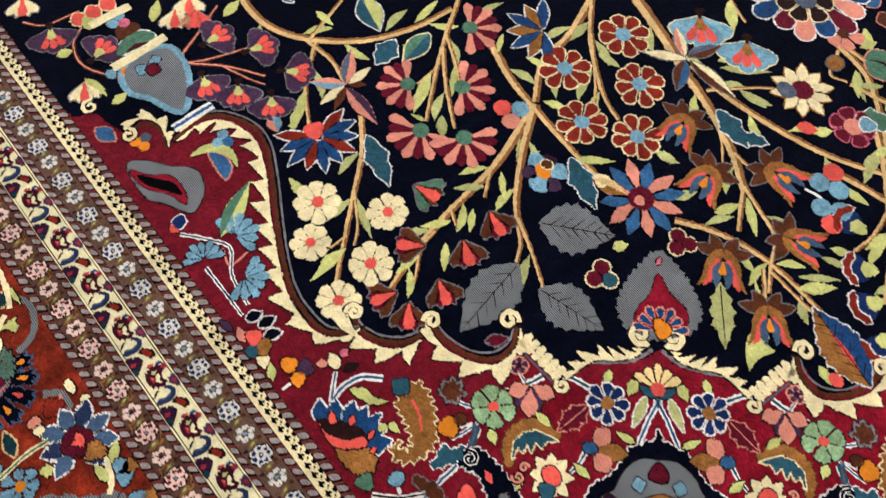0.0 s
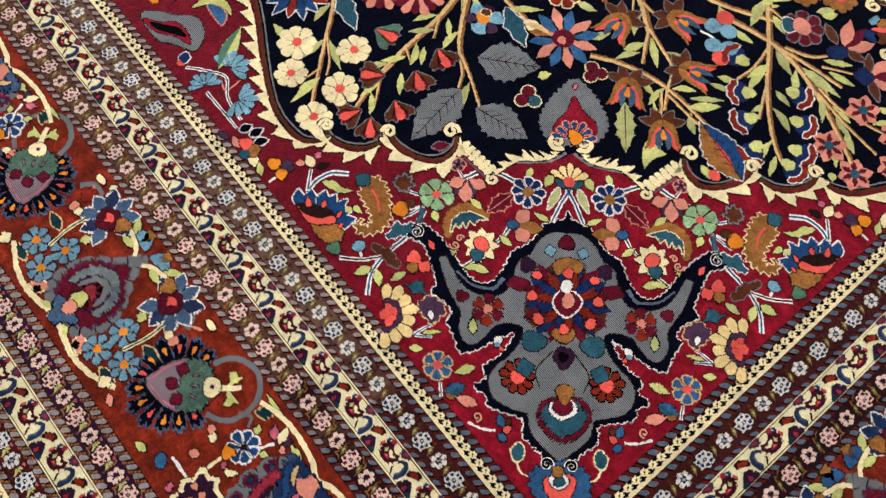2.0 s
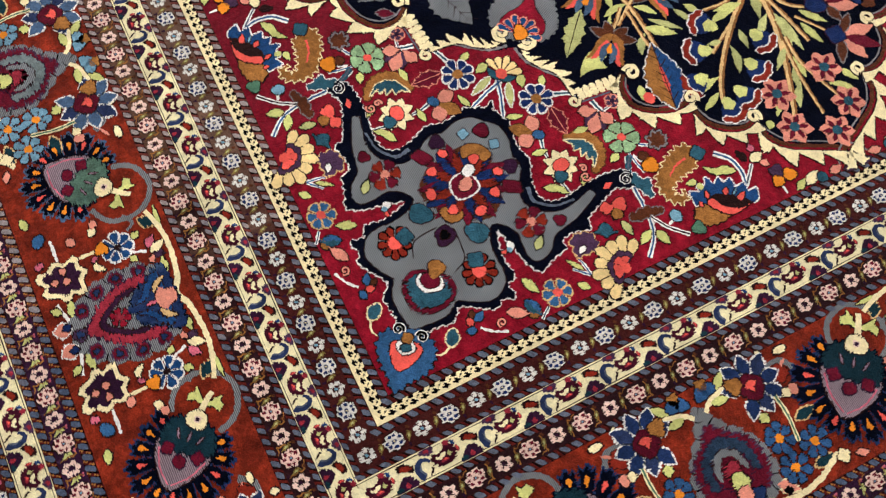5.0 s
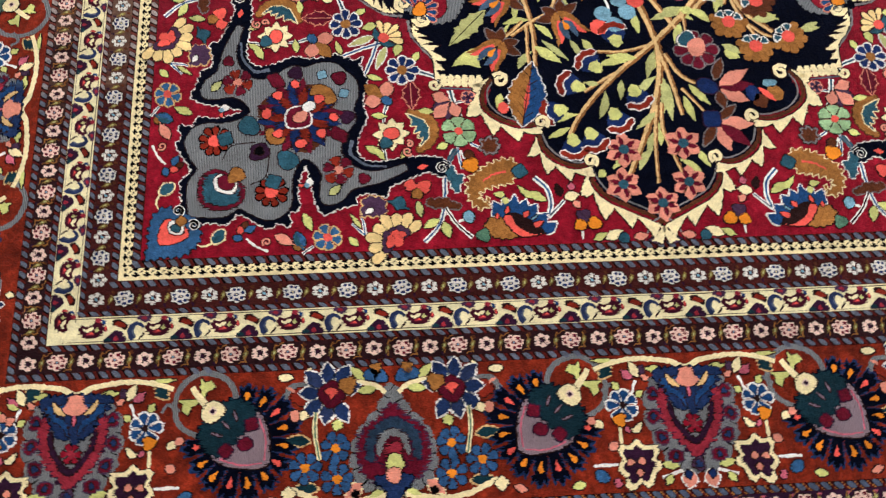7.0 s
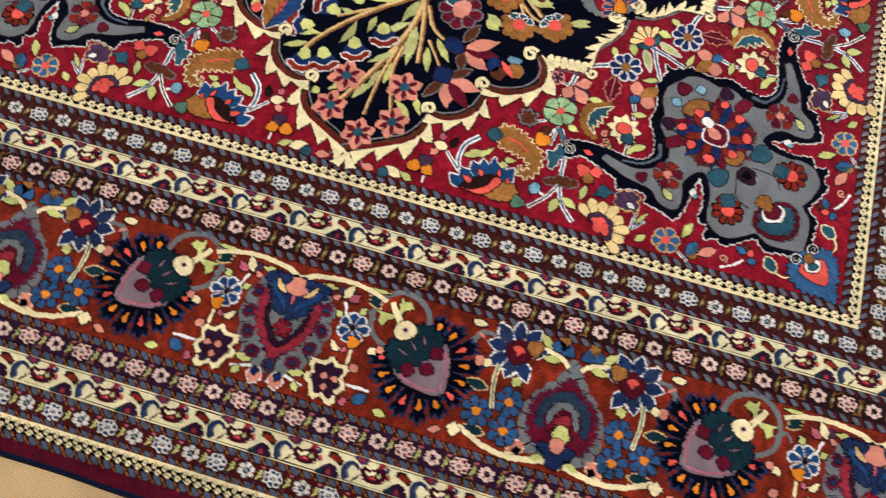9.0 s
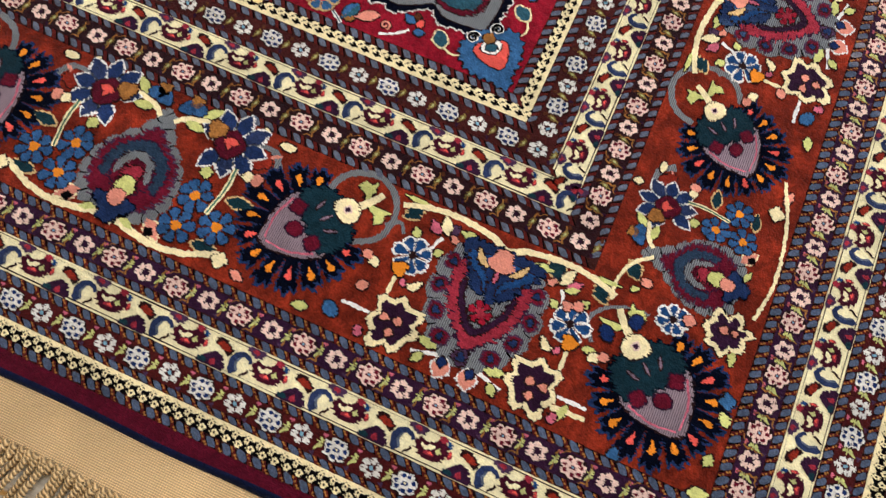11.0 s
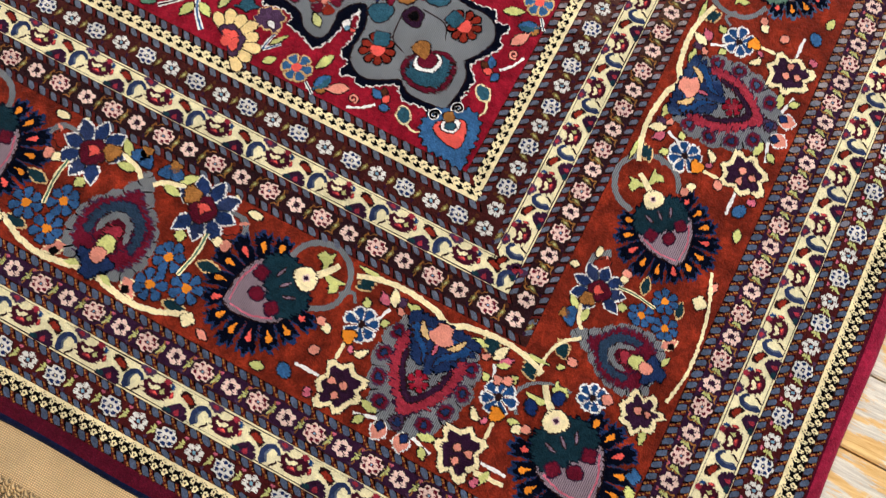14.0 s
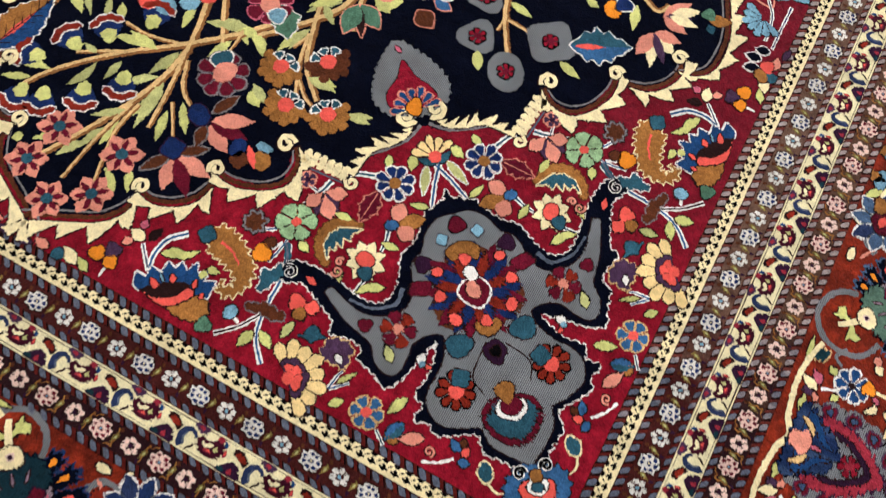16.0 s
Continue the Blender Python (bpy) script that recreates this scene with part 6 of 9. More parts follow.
leaf(NAVY, -0.0170, 0.6807, -0.0033, 0.6400, 0.0112, "lime", bend=0.08, z=0.3, fat=0.52)
leaf(NAVY, -0.0442, 0.6218, -0.0804, 0.5861, 0.0126, "lime", bend=-0.08, z=0.3, fat=0.52)
leaf(NAVY, -0.0546, 0.5640, -0.0455, 0.5244, 0.0123, "sage", bend=0.08, z=0.3, fat=0.52)
leaf(NAVY, -0.0883, 0.5129, -0.1303, 0.4888, 0.0117, "lime", bend=-0.08, z=0.3, fat=0.52)
stem(NAVY, [(-0.1017, 0.4822), (-0.1302, 0.4628), (-0.1567, 0.4431)], 0.0075, 0.006, "bark", hi="tan")
stem(NAVY, [(-0.1017, 0.4822), (-0.1123, 0.4467), (-0.1263, 0.4091), (-0.1596, 0.3862), (-0.1906, 0.3631)], 0.0068, 0.0053, "bark", hi="tan")
leaf(NAVY, -0.1120, 0.4362, -0.1007, 0.4000, 0.0112, "sage", bend=0.08, z=0.3, fat=0.52)
leaf(NAVY, -0.1584, 0.3911, -0.2026, 0.3848, 0.0109, "lime", bend=-0.08, z=0.3, fat=0.52)
stem(NAVY, [(-0.1123, 0.4467), (-0.1262, 0.397)], 0.0059, 0.0044, "bark", hi="tan")
stem(NAVY, [(-0.0141, 0.6573), (-0.0135, 0.589), (0.0037, 0.5022), (0.028, 0.4344), (0.0662, 0.3697)], 0.0118, 0.0084, "bark", hi="tan")
leaf(NAVY, -0.0090, 0.6128, 0.0187, 0.5806, 0.0128, "sage", bend=0.08, z=0.3, fat=0.52)
leaf(NAVY, -0.0113, 0.5533, -0.0308, 0.5120, 0.0124, "lime", bend=-0.08, z=0.3, fat=0.52)
leaf(NAVY, 0.0091, 0.5012, 0.0466, 0.4782, 0.0122, "lime", bend=0.08, z=0.3, fat=0.52)
leaf(NAVY, 0.0187, 0.4466, 0.0045, 0.4069, 0.0120, "sage", bend=-0.08, z=0.3, fat=0.52)
leaf(NAVY, 0.0525, 0.4019, 0.0945, 0.3837, 0.0120, "lime", bend=0.08, z=0.3, fat=0.52)
stem(NAVY, [(-0.2092, 0.5048), (-0.1828, 0.4658), (-0.1633, 0.4165), (-0.1563, 0.3623), (-0.158, 0.3072)], 0.0094, 0.0058, "bark", hi="tan")
leaf(NAVY, -0.1848, 0.4760, -0.1453, 0.4605, 0.0110, "sage", bend=0.08, z=0.3, fat=0.52)
leaf(NAVY, -0.1724, 0.4284, -0.1830, 0.3913, 0.0110, "lime", bend=-0.08, z=0.3, fat=0.52)
leaf(NAVY, -0.1550, 0.3841, -0.1275, 0.3568, 0.0109, "lime", bend=0.08, z=0.3, fat=0.52)
leaf(NAVY, -0.1610, 0.3368, -0.1847, 0.3058, 0.0122, "sage", bend=-0.08, z=0.3, fat=0.52)
stem(NAVY, [(0.1809, 0.5569), (0.1712, 0.4964), (0.1403, 0.4489), (0.0984, 0.4016)], 0.0115, 0.0088, "bark", hi="tan")
leaf(NAVY, 0.1673, 0.5035, 0.1327, 0.4654, 0.0132, "sage", bend=-0.08, z=0.3, fat=0.52)
leaf(NAVY, 0.1356, 0.4375, 0.1305, 0.3964, 0.0126, "lime", bend=0.08, z=0.3, fat=0.52)
stem(NAVY, [(0.186, 0.5405), (0.1915, 0.4991), (0.2023, 0.4725)], 0.0088, 0.007, "bark", hi="tan")
stem(NAVY, [(-0.4406, 1.1325), (-0.4391, 1.0724), (-0.4107, 1.0188), (-0.3517, 0.9687), (-0.2826, 0.9429), (-0.2162, 0.9363)], 0.0119, 0.0085, "bark", hi="tan")
leaf(NAVY, -0.4434, 1.0786, -0.4659, 1.0299, 0.0128, "sage", bend=-0.08, z=0.3, fat=0.52)
leaf(NAVY, -0.4095, 1.0264, -0.3700, 1.0096, 0.0126, "lime", bend=0.08, z=0.3, fat=0.52)
leaf(NAVY, -0.3728, 0.9803, -0.3626, 0.9353, 0.0126, "lime", bend=-0.08, z=0.3, fat=0.52)
leaf(NAVY, -0.3158, 0.9605, -0.2676, 0.9726, 0.0128, "sage", bend=0.08, z=0.3, fat=0.52)
leaf(NAVY, -0.2598, 0.9360, -0.2283, 0.9058, 0.0112, "lime", bend=-0.08, z=0.3, fat=0.52)
stem(NAVY, [(-0.4099, 1.0133), (-0.4039, 0.9655), (-0.4116, 0.9246)], 0.0082, 0.0058, "bark", hi="tan")
stem(NAVY, [(-0.4024, 1.004), (-0.4543, 0.9552), (-0.4896, 0.8983)], 0.0074, 0.0049, "bark", hi="tan")
leaf(NAVY, -0.4325, 0.9704, -0.4504, 0.9236, 0.0123, "sage", bend=0.08, z=0.3, fat=0.52)
leaf(NAVY, -0.4736, 0.9311, -0.5132, 0.9072, 0.0118, "lime", bend=-0.08, z=0.3, fat=0.52)
stem(NAVY, [(-0.4099, 1.0133), (-0.3642, 1.0301), (-0.3306, 1.0425)], 0.0066, 0.0049, "bark", hi="tan")
stem(NAVY, [(-0.1987, 0.9422), (-0.2669, 0.894), (-0.3193, 0.851), (-0.364, 0.8117)], 0.0078, 0.0052, "bark", hi="tan")
leaf(NAVY, -0.2532, 0.8988, -0.2787, 0.8531, 0.0128, "sage", bend=0.08, z=0.3, fat=0.52)
leaf(NAVY, -0.3257, 0.8503, -0.3712, 0.8393, 0.0122, "lime", bend=-0.08, z=0.3, fat=0.52)
stem(NAVY, [(-0.27, 0.8903), (-0.306, 0.8407), (-0.3413, 0.7796)], 0.0074, 0.005, "bark", hi="tan")
leaf(NAVY, -0.3151, 0.8326, -0.3561, 0.8054, 0.0122, "sage", bend=-0.08, z=0.3, fat=0.52)
stem(NAVY, [(-0.2513, 0.9066), (-0.2741, 0.8574), (-0.2897, 0.8305)], 0.0067, 0.0042, "bark", hi="tan")
stem(NAVY, [(-0.2973, 0.8693), (-0.3231, 0.8656), (-0.3373, 0.8649)], 0.0065, 0.0041, "bark", hi="tan")
stem(NAVY, [(-0.4259, 0.8709), (-0.4586, 0.8254), (-0.5013, 0.7856), (-0.5476, 0.7424), (-0.5916, 0.7013)], 0.0085, 0.0054, "bark", hi="tan")
leaf(NAVY, -0.4616, 0.8276, -0.5030, 0.8174, 0.0113, "sage", bend=-0.08, z=0.3, fat=0.52)
leaf(NAVY, -0.5094, 0.7732, -0.5233, 0.7326, 0.0109, "lime", bend=0.08, z=0.3, fat=0.52)
leaf(NAVY, -0.5632, 0.7326, -0.6010, 0.7242, 0.0105, "lime", bend=-0.08, z=0.3, fat=0.52)
stem(NAVY, [(-0.5013, 0.7856), (-0.5265, 0.7452), (-0.5459, 0.7264)], 0.005, 0.0036, "bark", hi="tan")
stem(NAVY, [(-0.5476, 0.7424), (-0.5712, 0.7417)], 0.0041, 0.0034, "bark", hi="tan")
stem(NAVY, [(-0.4216, 0.6904), (-0.4312, 0.67)], 0.0057, 0.0036, "bark", hi="tan")
stem(NAVY, [(-0.344, 0.7039), (-0.3777, 0.6782)], 0.0059, 0.0037, "bark", hi="tan")
stem(NAVY, [(-0.4852, 0.6735), (-0.5185, 0.643)], 0.0048, 0.0034, "bark", hi="tan")
stem(NAVY, [(-0.456, 0.6797), (-0.4786, 0.6761)], 0.0042, 0.0035, "bark", hi="tan")
stem(NAVY, [(-0.0737, 0.5248), (-0.0759, 0.4832)], 0.0062, 0.0047, "bark", hi="tan")
stem(NAVY, [(-0.0517, 0.5804), (-0.0738, 0.547), (-0.0987, 0.5225)], 0.0048, 0.004, "bark", hi="tan")
stem(NAVY, [(-0.0301, 0.6159), (0.0299, 0.5754), (0.0529, 0.5541)], 0.0058, 0.0041, "bark", hi="tan")
leaf(NAVY, 0.0129, 0.5813, 0.0245, 0.5416, 0.0127, "sage", bend=-0.08, z=0.3, fat=0.52)
stem(NAVY, [(0.1722, 0.5448), (0.1312, 0.5272), (0.1389, 0.5032)], 0.0061, 0.0044, "bark", hi="tan")
stem(NAVY, [(0.1258, 0.4485), (0.0931, 0.4281)], 0.005, 0.0033, "bark", hi="tan")
stem(NAVY, [(0.1187, 0.7076), (0.1032, 0.6608)], 0.0063, 0.0045, "bark", hi="tan")
rosette(NAVY, -0.5457, 0.8023, 0.0305, 8, "cream", "coral", rc=0.25, edge="", rot=0.2, plump=1.1)
rosette(NAVY, -0.4861, 0.7372, 0.0268, 8, "cream", "coral", rc=0.25, edge="", rot=0.2, plump=1.1)
rosette(NAVY, -0.5854, 0.7626, 0.0259, 8, "cream", "coral", rc=0.25, edge="", rot=0.2, plump=1.1)
rosette(NAVY, -0.5449, 0.695, 0.0291, 8, "cream", "coral", rc=0.25, edge="", rot=0.2, plump=1.1)
rosette(NAVY, -0.6037, 0.6806, 0.0268, 8, "cream", "coral", rc=0.25, edge="", rot=0.2, plump=1.1)
fan(NAVY, -0.2186, 0.894, -0.6526, 0.0429, 205, 9, ("salmon", "maroon"), "green", edge="", rc=0.26, plump=1.15)
fan(NAVY, -0.3469, 0.8723, 2.5444, 0.0403, 205, 9, ("salmon", "maroon"), "green", edge="", rc=0.26, plump=1.15)
fan(NAVY, -0.292, 0.8241, -0.7781, 0.0433, 205, 9, ("salmon", "maroon"), "green", edge="", rc=0.26, plump=1.15)
fan(NAVY, -0.3792, 0.8047, -2.7351, 0.0442, 205, 9, ("salmon", "maroon"), "green", edge="", rc=0.26, plump=1.15)
fan(NAVY, -0.3414, 0.761, -1.9918, 0.0441, 205, 9, ("salmon", "maroon"), "green", edge="", rc=0.26, plump=1.15)
rosette(NAVY, -0.1601, 0.7612, 0.0372, 8, "brick", "sky", edge="cream", rc=0.3, rot=0.3)
rosette(NAVY, -0.0543, 0.7534, 0.0388, 8, "brick", "sky", edge="cream", rc=0.3, rot=0.3)
rosette(NAVY, -0.0966, 0.6791, 0.037, 8, "brick", "sky", edge="cream", rc=0.3, rot=0.3)
rosette(NAVY, -0.2019, 0.6835, 0.0354, 8, "brick", "sky", edge="cream", rc=0.3, rot=0.3)
rosette(NAVY, -0.1594, 0.6214, 0.0352, 8, "brick", "sky", edge="cream", rc=0.3, rot=0.3)
fan(NAVY, -0.4896, 0.8797, -1.7821, 0.0553, 260, 10, ("brick", "blue", "blue"), "", edge="white", r0=0.1, plump=1, sharp=True)
dot(NAVY, -0.4886, 0.8898, 0.0127, "coral", z=1.8)
fan(NAVY, -0.1395, 0.8273, 2.4887, 0.0556, 220, 7, ("blue", "gold"), "", edge="white", r0=0.05, plump=0.9, sharp=True)
leaf(NAVY, -0.4127, 0.9231, -0.372, 0.9649, 0.02, "salmon", half="slate", z=1)
leaf(NAVY, -0.4127, 0.9231, -0.4486, 0.9555, 0.0183, "salmon", half="sky", z=1)
leaf(NAVY, -0.4155, 0.9195, -0.4176, 0.8478, 0.0216, "salmon", half="purple", z=1)
leaf(NAVY, -0.4081, 0.9218, -0.3696, 0.9249, 0.0133, "cream", half="", z=1)
leaf(NAVY, -0.415, 0.9226, -0.4591, 0.918, 0.0125, "cream", half="", z=1)
leaf(NAVY, -0.4109, 0.9218, -0.3901, 0.9056, 0.01, "brown", half="", z=1)
leaf(NAVY, -0.4155, 0.9195, -0.4486, 0.8998, 0.0116, "brown", half="", z=1)
rosette(NAVY, -0.2213, 0.5532, 0.0573, 12, "salmon", "maroon", alt="mid_blue", rc=0.3, plump=0.95, sharp=True)
leaf(NAVY, -0.2505, 0.6116, -0.2316, 0.5685, 0.0203, "gold", half="tan", z=1.2)
dot(NAVY, -0.2424, 0.6031, 0.0102, "cream")
dot(NAVY, -0.2254, 0.5523, 0.0069, "salmon", z=1.9)
dot(NAVY, -0.2895, 0.6772, 0.0119, "sky", z=1)
dot(NAVY, -0.3091, 0.6502, 0.0132, "sky", z=1)
dot(NAVY, -0.2777, 0.6466, 0.0118, "sky", z=1)
dot(NAVY, -0.3077, 0.6701, 0.0102, "purple", z=1)
dot(NAVY, -0.2965, 0.6372, 0.0101, "purple", z=1)
dot(NAVY, -0.2767, 0.6672, 0.0095, "plum", z=1)
dot(NAVY, -0.2927, 0.6605, 0.011, "orange", z=1.3)
dot(NAVY, -0.283, 0.6646, 0.0071, "brown", edge="cream", z=1.4)
tulip(NAVY, -0.1016, 0.5965, -2.8173, 0.0305)
tulip(NAVY, -0.1341, 0.5203, -2.8852, 0.0309)
tulip(NAVY, -0.0523, 0.4626, -1.3854, 0.0313)
tulip(NAVY, -0.2075, 0.4243, -2.4525, 0.0303)
tulip(NAVY, -0.2186, 0.3391, -2.3363, 0.029)
tulip(NAVY, -0.1079, 0.3845, -1.1234, 0.0296)
bud(NAVY, -0.3905, 0.6398, -1.791, 0.0253)
bud(NAVY, -0.445, 0.6321, -1.9754, 0.0246)
bud(NAVY, -0.5007, 0.6103, -1.9113, 0.0237)
bud(NAVY, -0.5519, 0.6131, -2.2443, 0.0232)
bud(NAVY, -0.5609, 0.6511, 2.8853, 0.0235)
bud(NAVY, -0.4936, 0.685, 2.4107, 0.0246)
bud(NAVY, -0.4297, 0.7273, -1.2382, 0.0258, "coral", "green", "brown")
leaf(NAVY, -0.3472, 0.6086, -0.2843, 0.536, 0.0688, "grey_weave", vein="dark_brown", fat=0.42, z=0.7, teeth=7, ribs=6)
leaf(NAVY, -0.4052, 0.5831, -0.5163, 0.5614, 0.0605, "grey_weave", vein="dark_brown", fat=0.42, z=0.7, teeth=7, ribs=6)
leaf(NAVY, -0.4071, 0.5432, -0.3826, 0.4577, 0.0565, "grey_weave", vein="dark_brown", fat=0.42, z=0.7, teeth=7, ribs=6)
trefoil(NAVY, -0.335, 0.5084, 0.7972, 0.0173, ["maroon", "maroon", "teal"], edge="cream")
trefoil(NAVY, -0.2261, 0.4781, 1.2069, 0.0165, ["maroon", "maroon", "maroon"], edge="cream")
leaf(NAVY, -0.5007, 0.5338, -0.4778, 0.5199, 0.0135, "maroon", edge="dove")
leaf(NAVY, -0.5567, 0.7302, -0.6168, 0.7213, 0.0112, "lime")
leaf(NAVY, -0.5048, 0.7762, -0.5237, 0.7215, 0.0094, "sage")
leaf(NAVY, -0.5115, 0.7814, -0.5532, 0.7742, 0.0101, "sage")
leaf(NAVY, -0.5546, 0.8174, -0.5538, 0.8526, 0.0128, "lime")
leaf(NAVY, -0.4875, 0.6706, -0.5306, 0.6658, 0.0101, "lime")
leaf(NAVY, -0.4559, 0.66, -0.483, 0.6317, 0.0102, "lime")
leaf(NAVY, -0.4317, 0.6783, -0.4668, 0.6962, 0.0100, "lime")
leaf(NAVY, -0.3994, 0.6749, -0.4241, 0.6525, 0.0094, "lime")
leaf(NAVY, -0.3671, 0.6905, -0.4009, 0.7129, 0.0102, "sage")
leaf(NAVY, -0.3364, 0.6927, -0.3586, 0.6632, 0.0091, "lime")
leaf(NAVY, -0.3657, 0.813, -0.3726, 0.8329, 0.0059, "lime")
leaf(NAVY, -0.3112, 0.8681, -0.3692, 0.8325, 0.0159, "lime")
leaf(NAVY, -0.3117, 0.822, -0.2735, 0.8605, 0.0090, "lime")
leaf(NAVY, -0.3425, 0.8061, -0.3636, 0.7783, 0.0140, "sage")
leaf(NAVY, -0.0793, 0.8002, -0.1206, 0.7917, 0.0128, "sage")
leaf(NAVY, -0.1241, 0.7479, -0.1693, 0.7177, 0.0122, "sage")
leaf(NAVY, -0.1045, 0.7511, -0.0976, 0.7155, 0.0124, "sage")
leaf(NAVY, -0.2033, 0.7152, -0.2201, 0.7396, 0.0117, "lime")
leaf(NAVY, -0.2499, 0.6494, -0.2083, 0.6127, 0.0112, "lime")
leaf(NAVY, -0.156, 0.5913, -0.1449, 0.5587, 0.0139, "sage")
leaf(NAVY, -0.1893, 0.8102, -0.1744, 0.7687, 0.0102, "lime")
leaf(NAVY, -0.2991, 0.5261, -0.2797, 0.5186, 0.0150, "lime")
leaf(NAVY, 0.014, 0.6296, 0.0655, 0.5803, 0.0138, "sage")
leaf(NAVY, 0.0075, 0.5869, 0.0147, 0.5438, 0.0122, "sage")
leaf(NAVY, -0.1897, 0.5283, -0.1564, 0.5146, 0.0133, "sage")
leaf(NAVY, -0.1621, 0.4798, -0.1264, 0.4681, 0.0144, "lime")
leaf(NAVY, -0.112, 0.4692, -0.1445, 0.4235, 0.0122, "lime")
leaf(NAVY, -0.0827, 0.3546, -0.0674, 0.3306, 0.0119, "lime")
leaf(NAVY, -0.144, 0.3545, -0.1057, 0.3182, 0.0092, "sage")
leaf(NAVY, 0.1131, 0.7026, 0.0785, 0.6606, 0.0178, "lime")
leaf(NAVY, 0.0196, 0.6399, 0.0464, 0.6266, 0.0098, "lime")
leaf(NAVY, 0.1641, 0.5079, 0.1288, 0.4753, 0.0127, "lime")
leaf(NAVY, 0.2345, 0.5477, 0.2075, 0.5115, 0.0147, "lime")
leaf(NAVY, -0.4608, 0.9488, -0.5092, 0.9059, 0.0129, "lime")
leaf(NAVY, -0.3708, 1.0477, -0.3668, 1.0134, 0.0112, "lime")
leaf(NAVY, -0.3038, 0.9041, -0.312, 0.9286, 0.0094, "lime")
leaf(NAVY, -0.2733, 0.9483, -0.2218, 0.9598, 0.0111, "lime")
leaf(NAVY, -0.1876, 0.9081, -0.1518, 0.9001, 0.0098, "sage")
leaf(NAVY, -0.4932, 0.8847, -0.515, 0.9104, 0.0042, "sage")
leaf(NAVY, -0.1885, 0.8585, -0.2173, 0.8377, 0.0080, "lime")
leaf(NAVY, 0.0741, 0.4039, 0.0987, 0.399, 0.0144, "lime")
leaf(NAVY, -0.1884, 0.3898, -0.2349, 0.325, 0.0066, "lime")
leaf(NAVY, -0.2272, 0.4112, -0.2854, 0.3495, 0.0276, "sage", vein="dark_brown", teeth=5, z=0.9)
patch(NAVY, [(-0.2467, 0.3434), (-0.2413, 0.3302), (-0.2252, 0.3335), (-0.2425, 0.3221), (-0.2414, 0.3106), (-0.2594, 0.3163), (-0.2705, 0.3181), (-0.2642, 0.3352)], "lime", z=0.9)
leaf(NAVY, -0.4385, 0.8422, -0.4618, 0.7649, 0.027, "teal", edge="white", teeth=3)
leaf(NAVY, -0.3147, 0.9404, -0.3613, 0.9244, 0.0297, "teal", edge="white", teeth=3)
leaf(NAVY, -0.2516, 0.653, -0.2773, 0.5788, 0.0287, "teal", edge="white", teeth=3)
leaf(NAVY, -0.0418, 0.5842, -0.0534, 0.5178, 0.0289, "teal", edge="white", teeth=3)
leaf(NAVY, -0.0478, 0.5378, -0.0264, 0.5044, 0.0183, "teal", edge="white", teeth=3)
leaf(NAVY, -0.3966, 1.0927, -0.387, 1.079, 0.0036, "teal", edge="white", teeth=3)
leaf(NAVY, -0.2701, 0.921, -0.3268, 0.9062, 0.03, "green", edge="cream", half="teal")
leaf(NAVY, -0.3054, 1.0297, -0.3218, 0.9667, 0.0363, "teal", half="lime", edge="white")
trefoil(NAVY, -0.2665, 0.7528, -0.2305, 0.0214, ["sky", "coral", "salmon"])
trefoil(NAVY, -0.0066, 0.416, 0.4409, 0.0242, ["coral", "sky", "sky"])
trefoil(NAVY, -0.0436, 0.3843, -2.4635, 0.0235, ["coral", "sky", "sky"])
stem(NAVY, [(-0.0419, 0.4299), (-0.0357, 0.4114), (-0.0369, 0.3935)], 0.004, 0.0032, "white")
rosette(NAVY, 0.0767, 0.5333, 0.0457, 10, "cream", "maroon", edge="gold", rc=0.34, rot=0.1, sharp=True)
dot(NAVY, 0.059, 0.547, 0.0131, "slate", z=1.9)
rosette(NAVY, 0.0855, 0.451, 0.0325, 6, "maroon", "salmon", edge="pink", rc=0.42)
dot(NAVY, 0.1032, 0.4407, 0.0112, "sky", edge="white", z=1.9)
leaf(NAVY, 0.0258, 0.5009, 0.0433, 0.4759, 0.0187, "coral")
leaf(NAVY, 0.0351, 0.4789, 0.0588, 0.4639, 0.0158, "lime")
dot(NAVY, 0.1503, 0.5344, 0.0127, "gold", edge="slate")
carnation(NAVY, 0.0446, 0.6954, -2.3156, 0.0405, "sky", "coral", "gold")
carnation(NAVY, 0.0647, 0.6248, -2.4196, 0.038, "sky", "coral", "gold")
leaf(NAVY, -0.0133, 0.6688, -0.0531, 0.7153, 0.0142, "cream", half="", edge="dove", z=1)
leaf(NAVY, -0.0078, 0.6707, 0.0419, 0.6548, 0.0196, "brown", half="slate", edge="dove", z=1)
leaf(NAVY, -0.0174, 0.6683, -0.0624, 0.6409, 0.0213, "brown", half="mid_blue", edge="dove", z=1)
leaf(NAVY, -0.011, 0.6634, -0.0073, 0.5841, 0.0213, "brown", half="cream", edge="dove", z=1)
leaf(NAVY, -0.0117, 0.6737, 0.0159, 0.7173, 0.0161, "cream", half="salmon", edge="dove", z=1)
fan(NAVY, 0.2223, 0.6489, -2.4498, 0.0956, 210, 9, ("maroon", "salmon", "blue"), "", edge="white", r0=0.3, plump=1.1)
rosette(NAVY, 0.2055, 0.6349, 0.0443, 7, "dark_brown", "slate", edge="cream", rc=0.4, z=1.5)
rosette(NAVY, 0.201, 0.5606, 0.03, 6, "salmon", "brown", rc=0.3)
leaf(NAVY, -0.186, 0.2105, -0.1624, 0.3173, 0.0542, "blue", edge="white", teeth=8, half="gold", vein="dark_brown", ribs=7, z=0.9, name="feather_leaf")
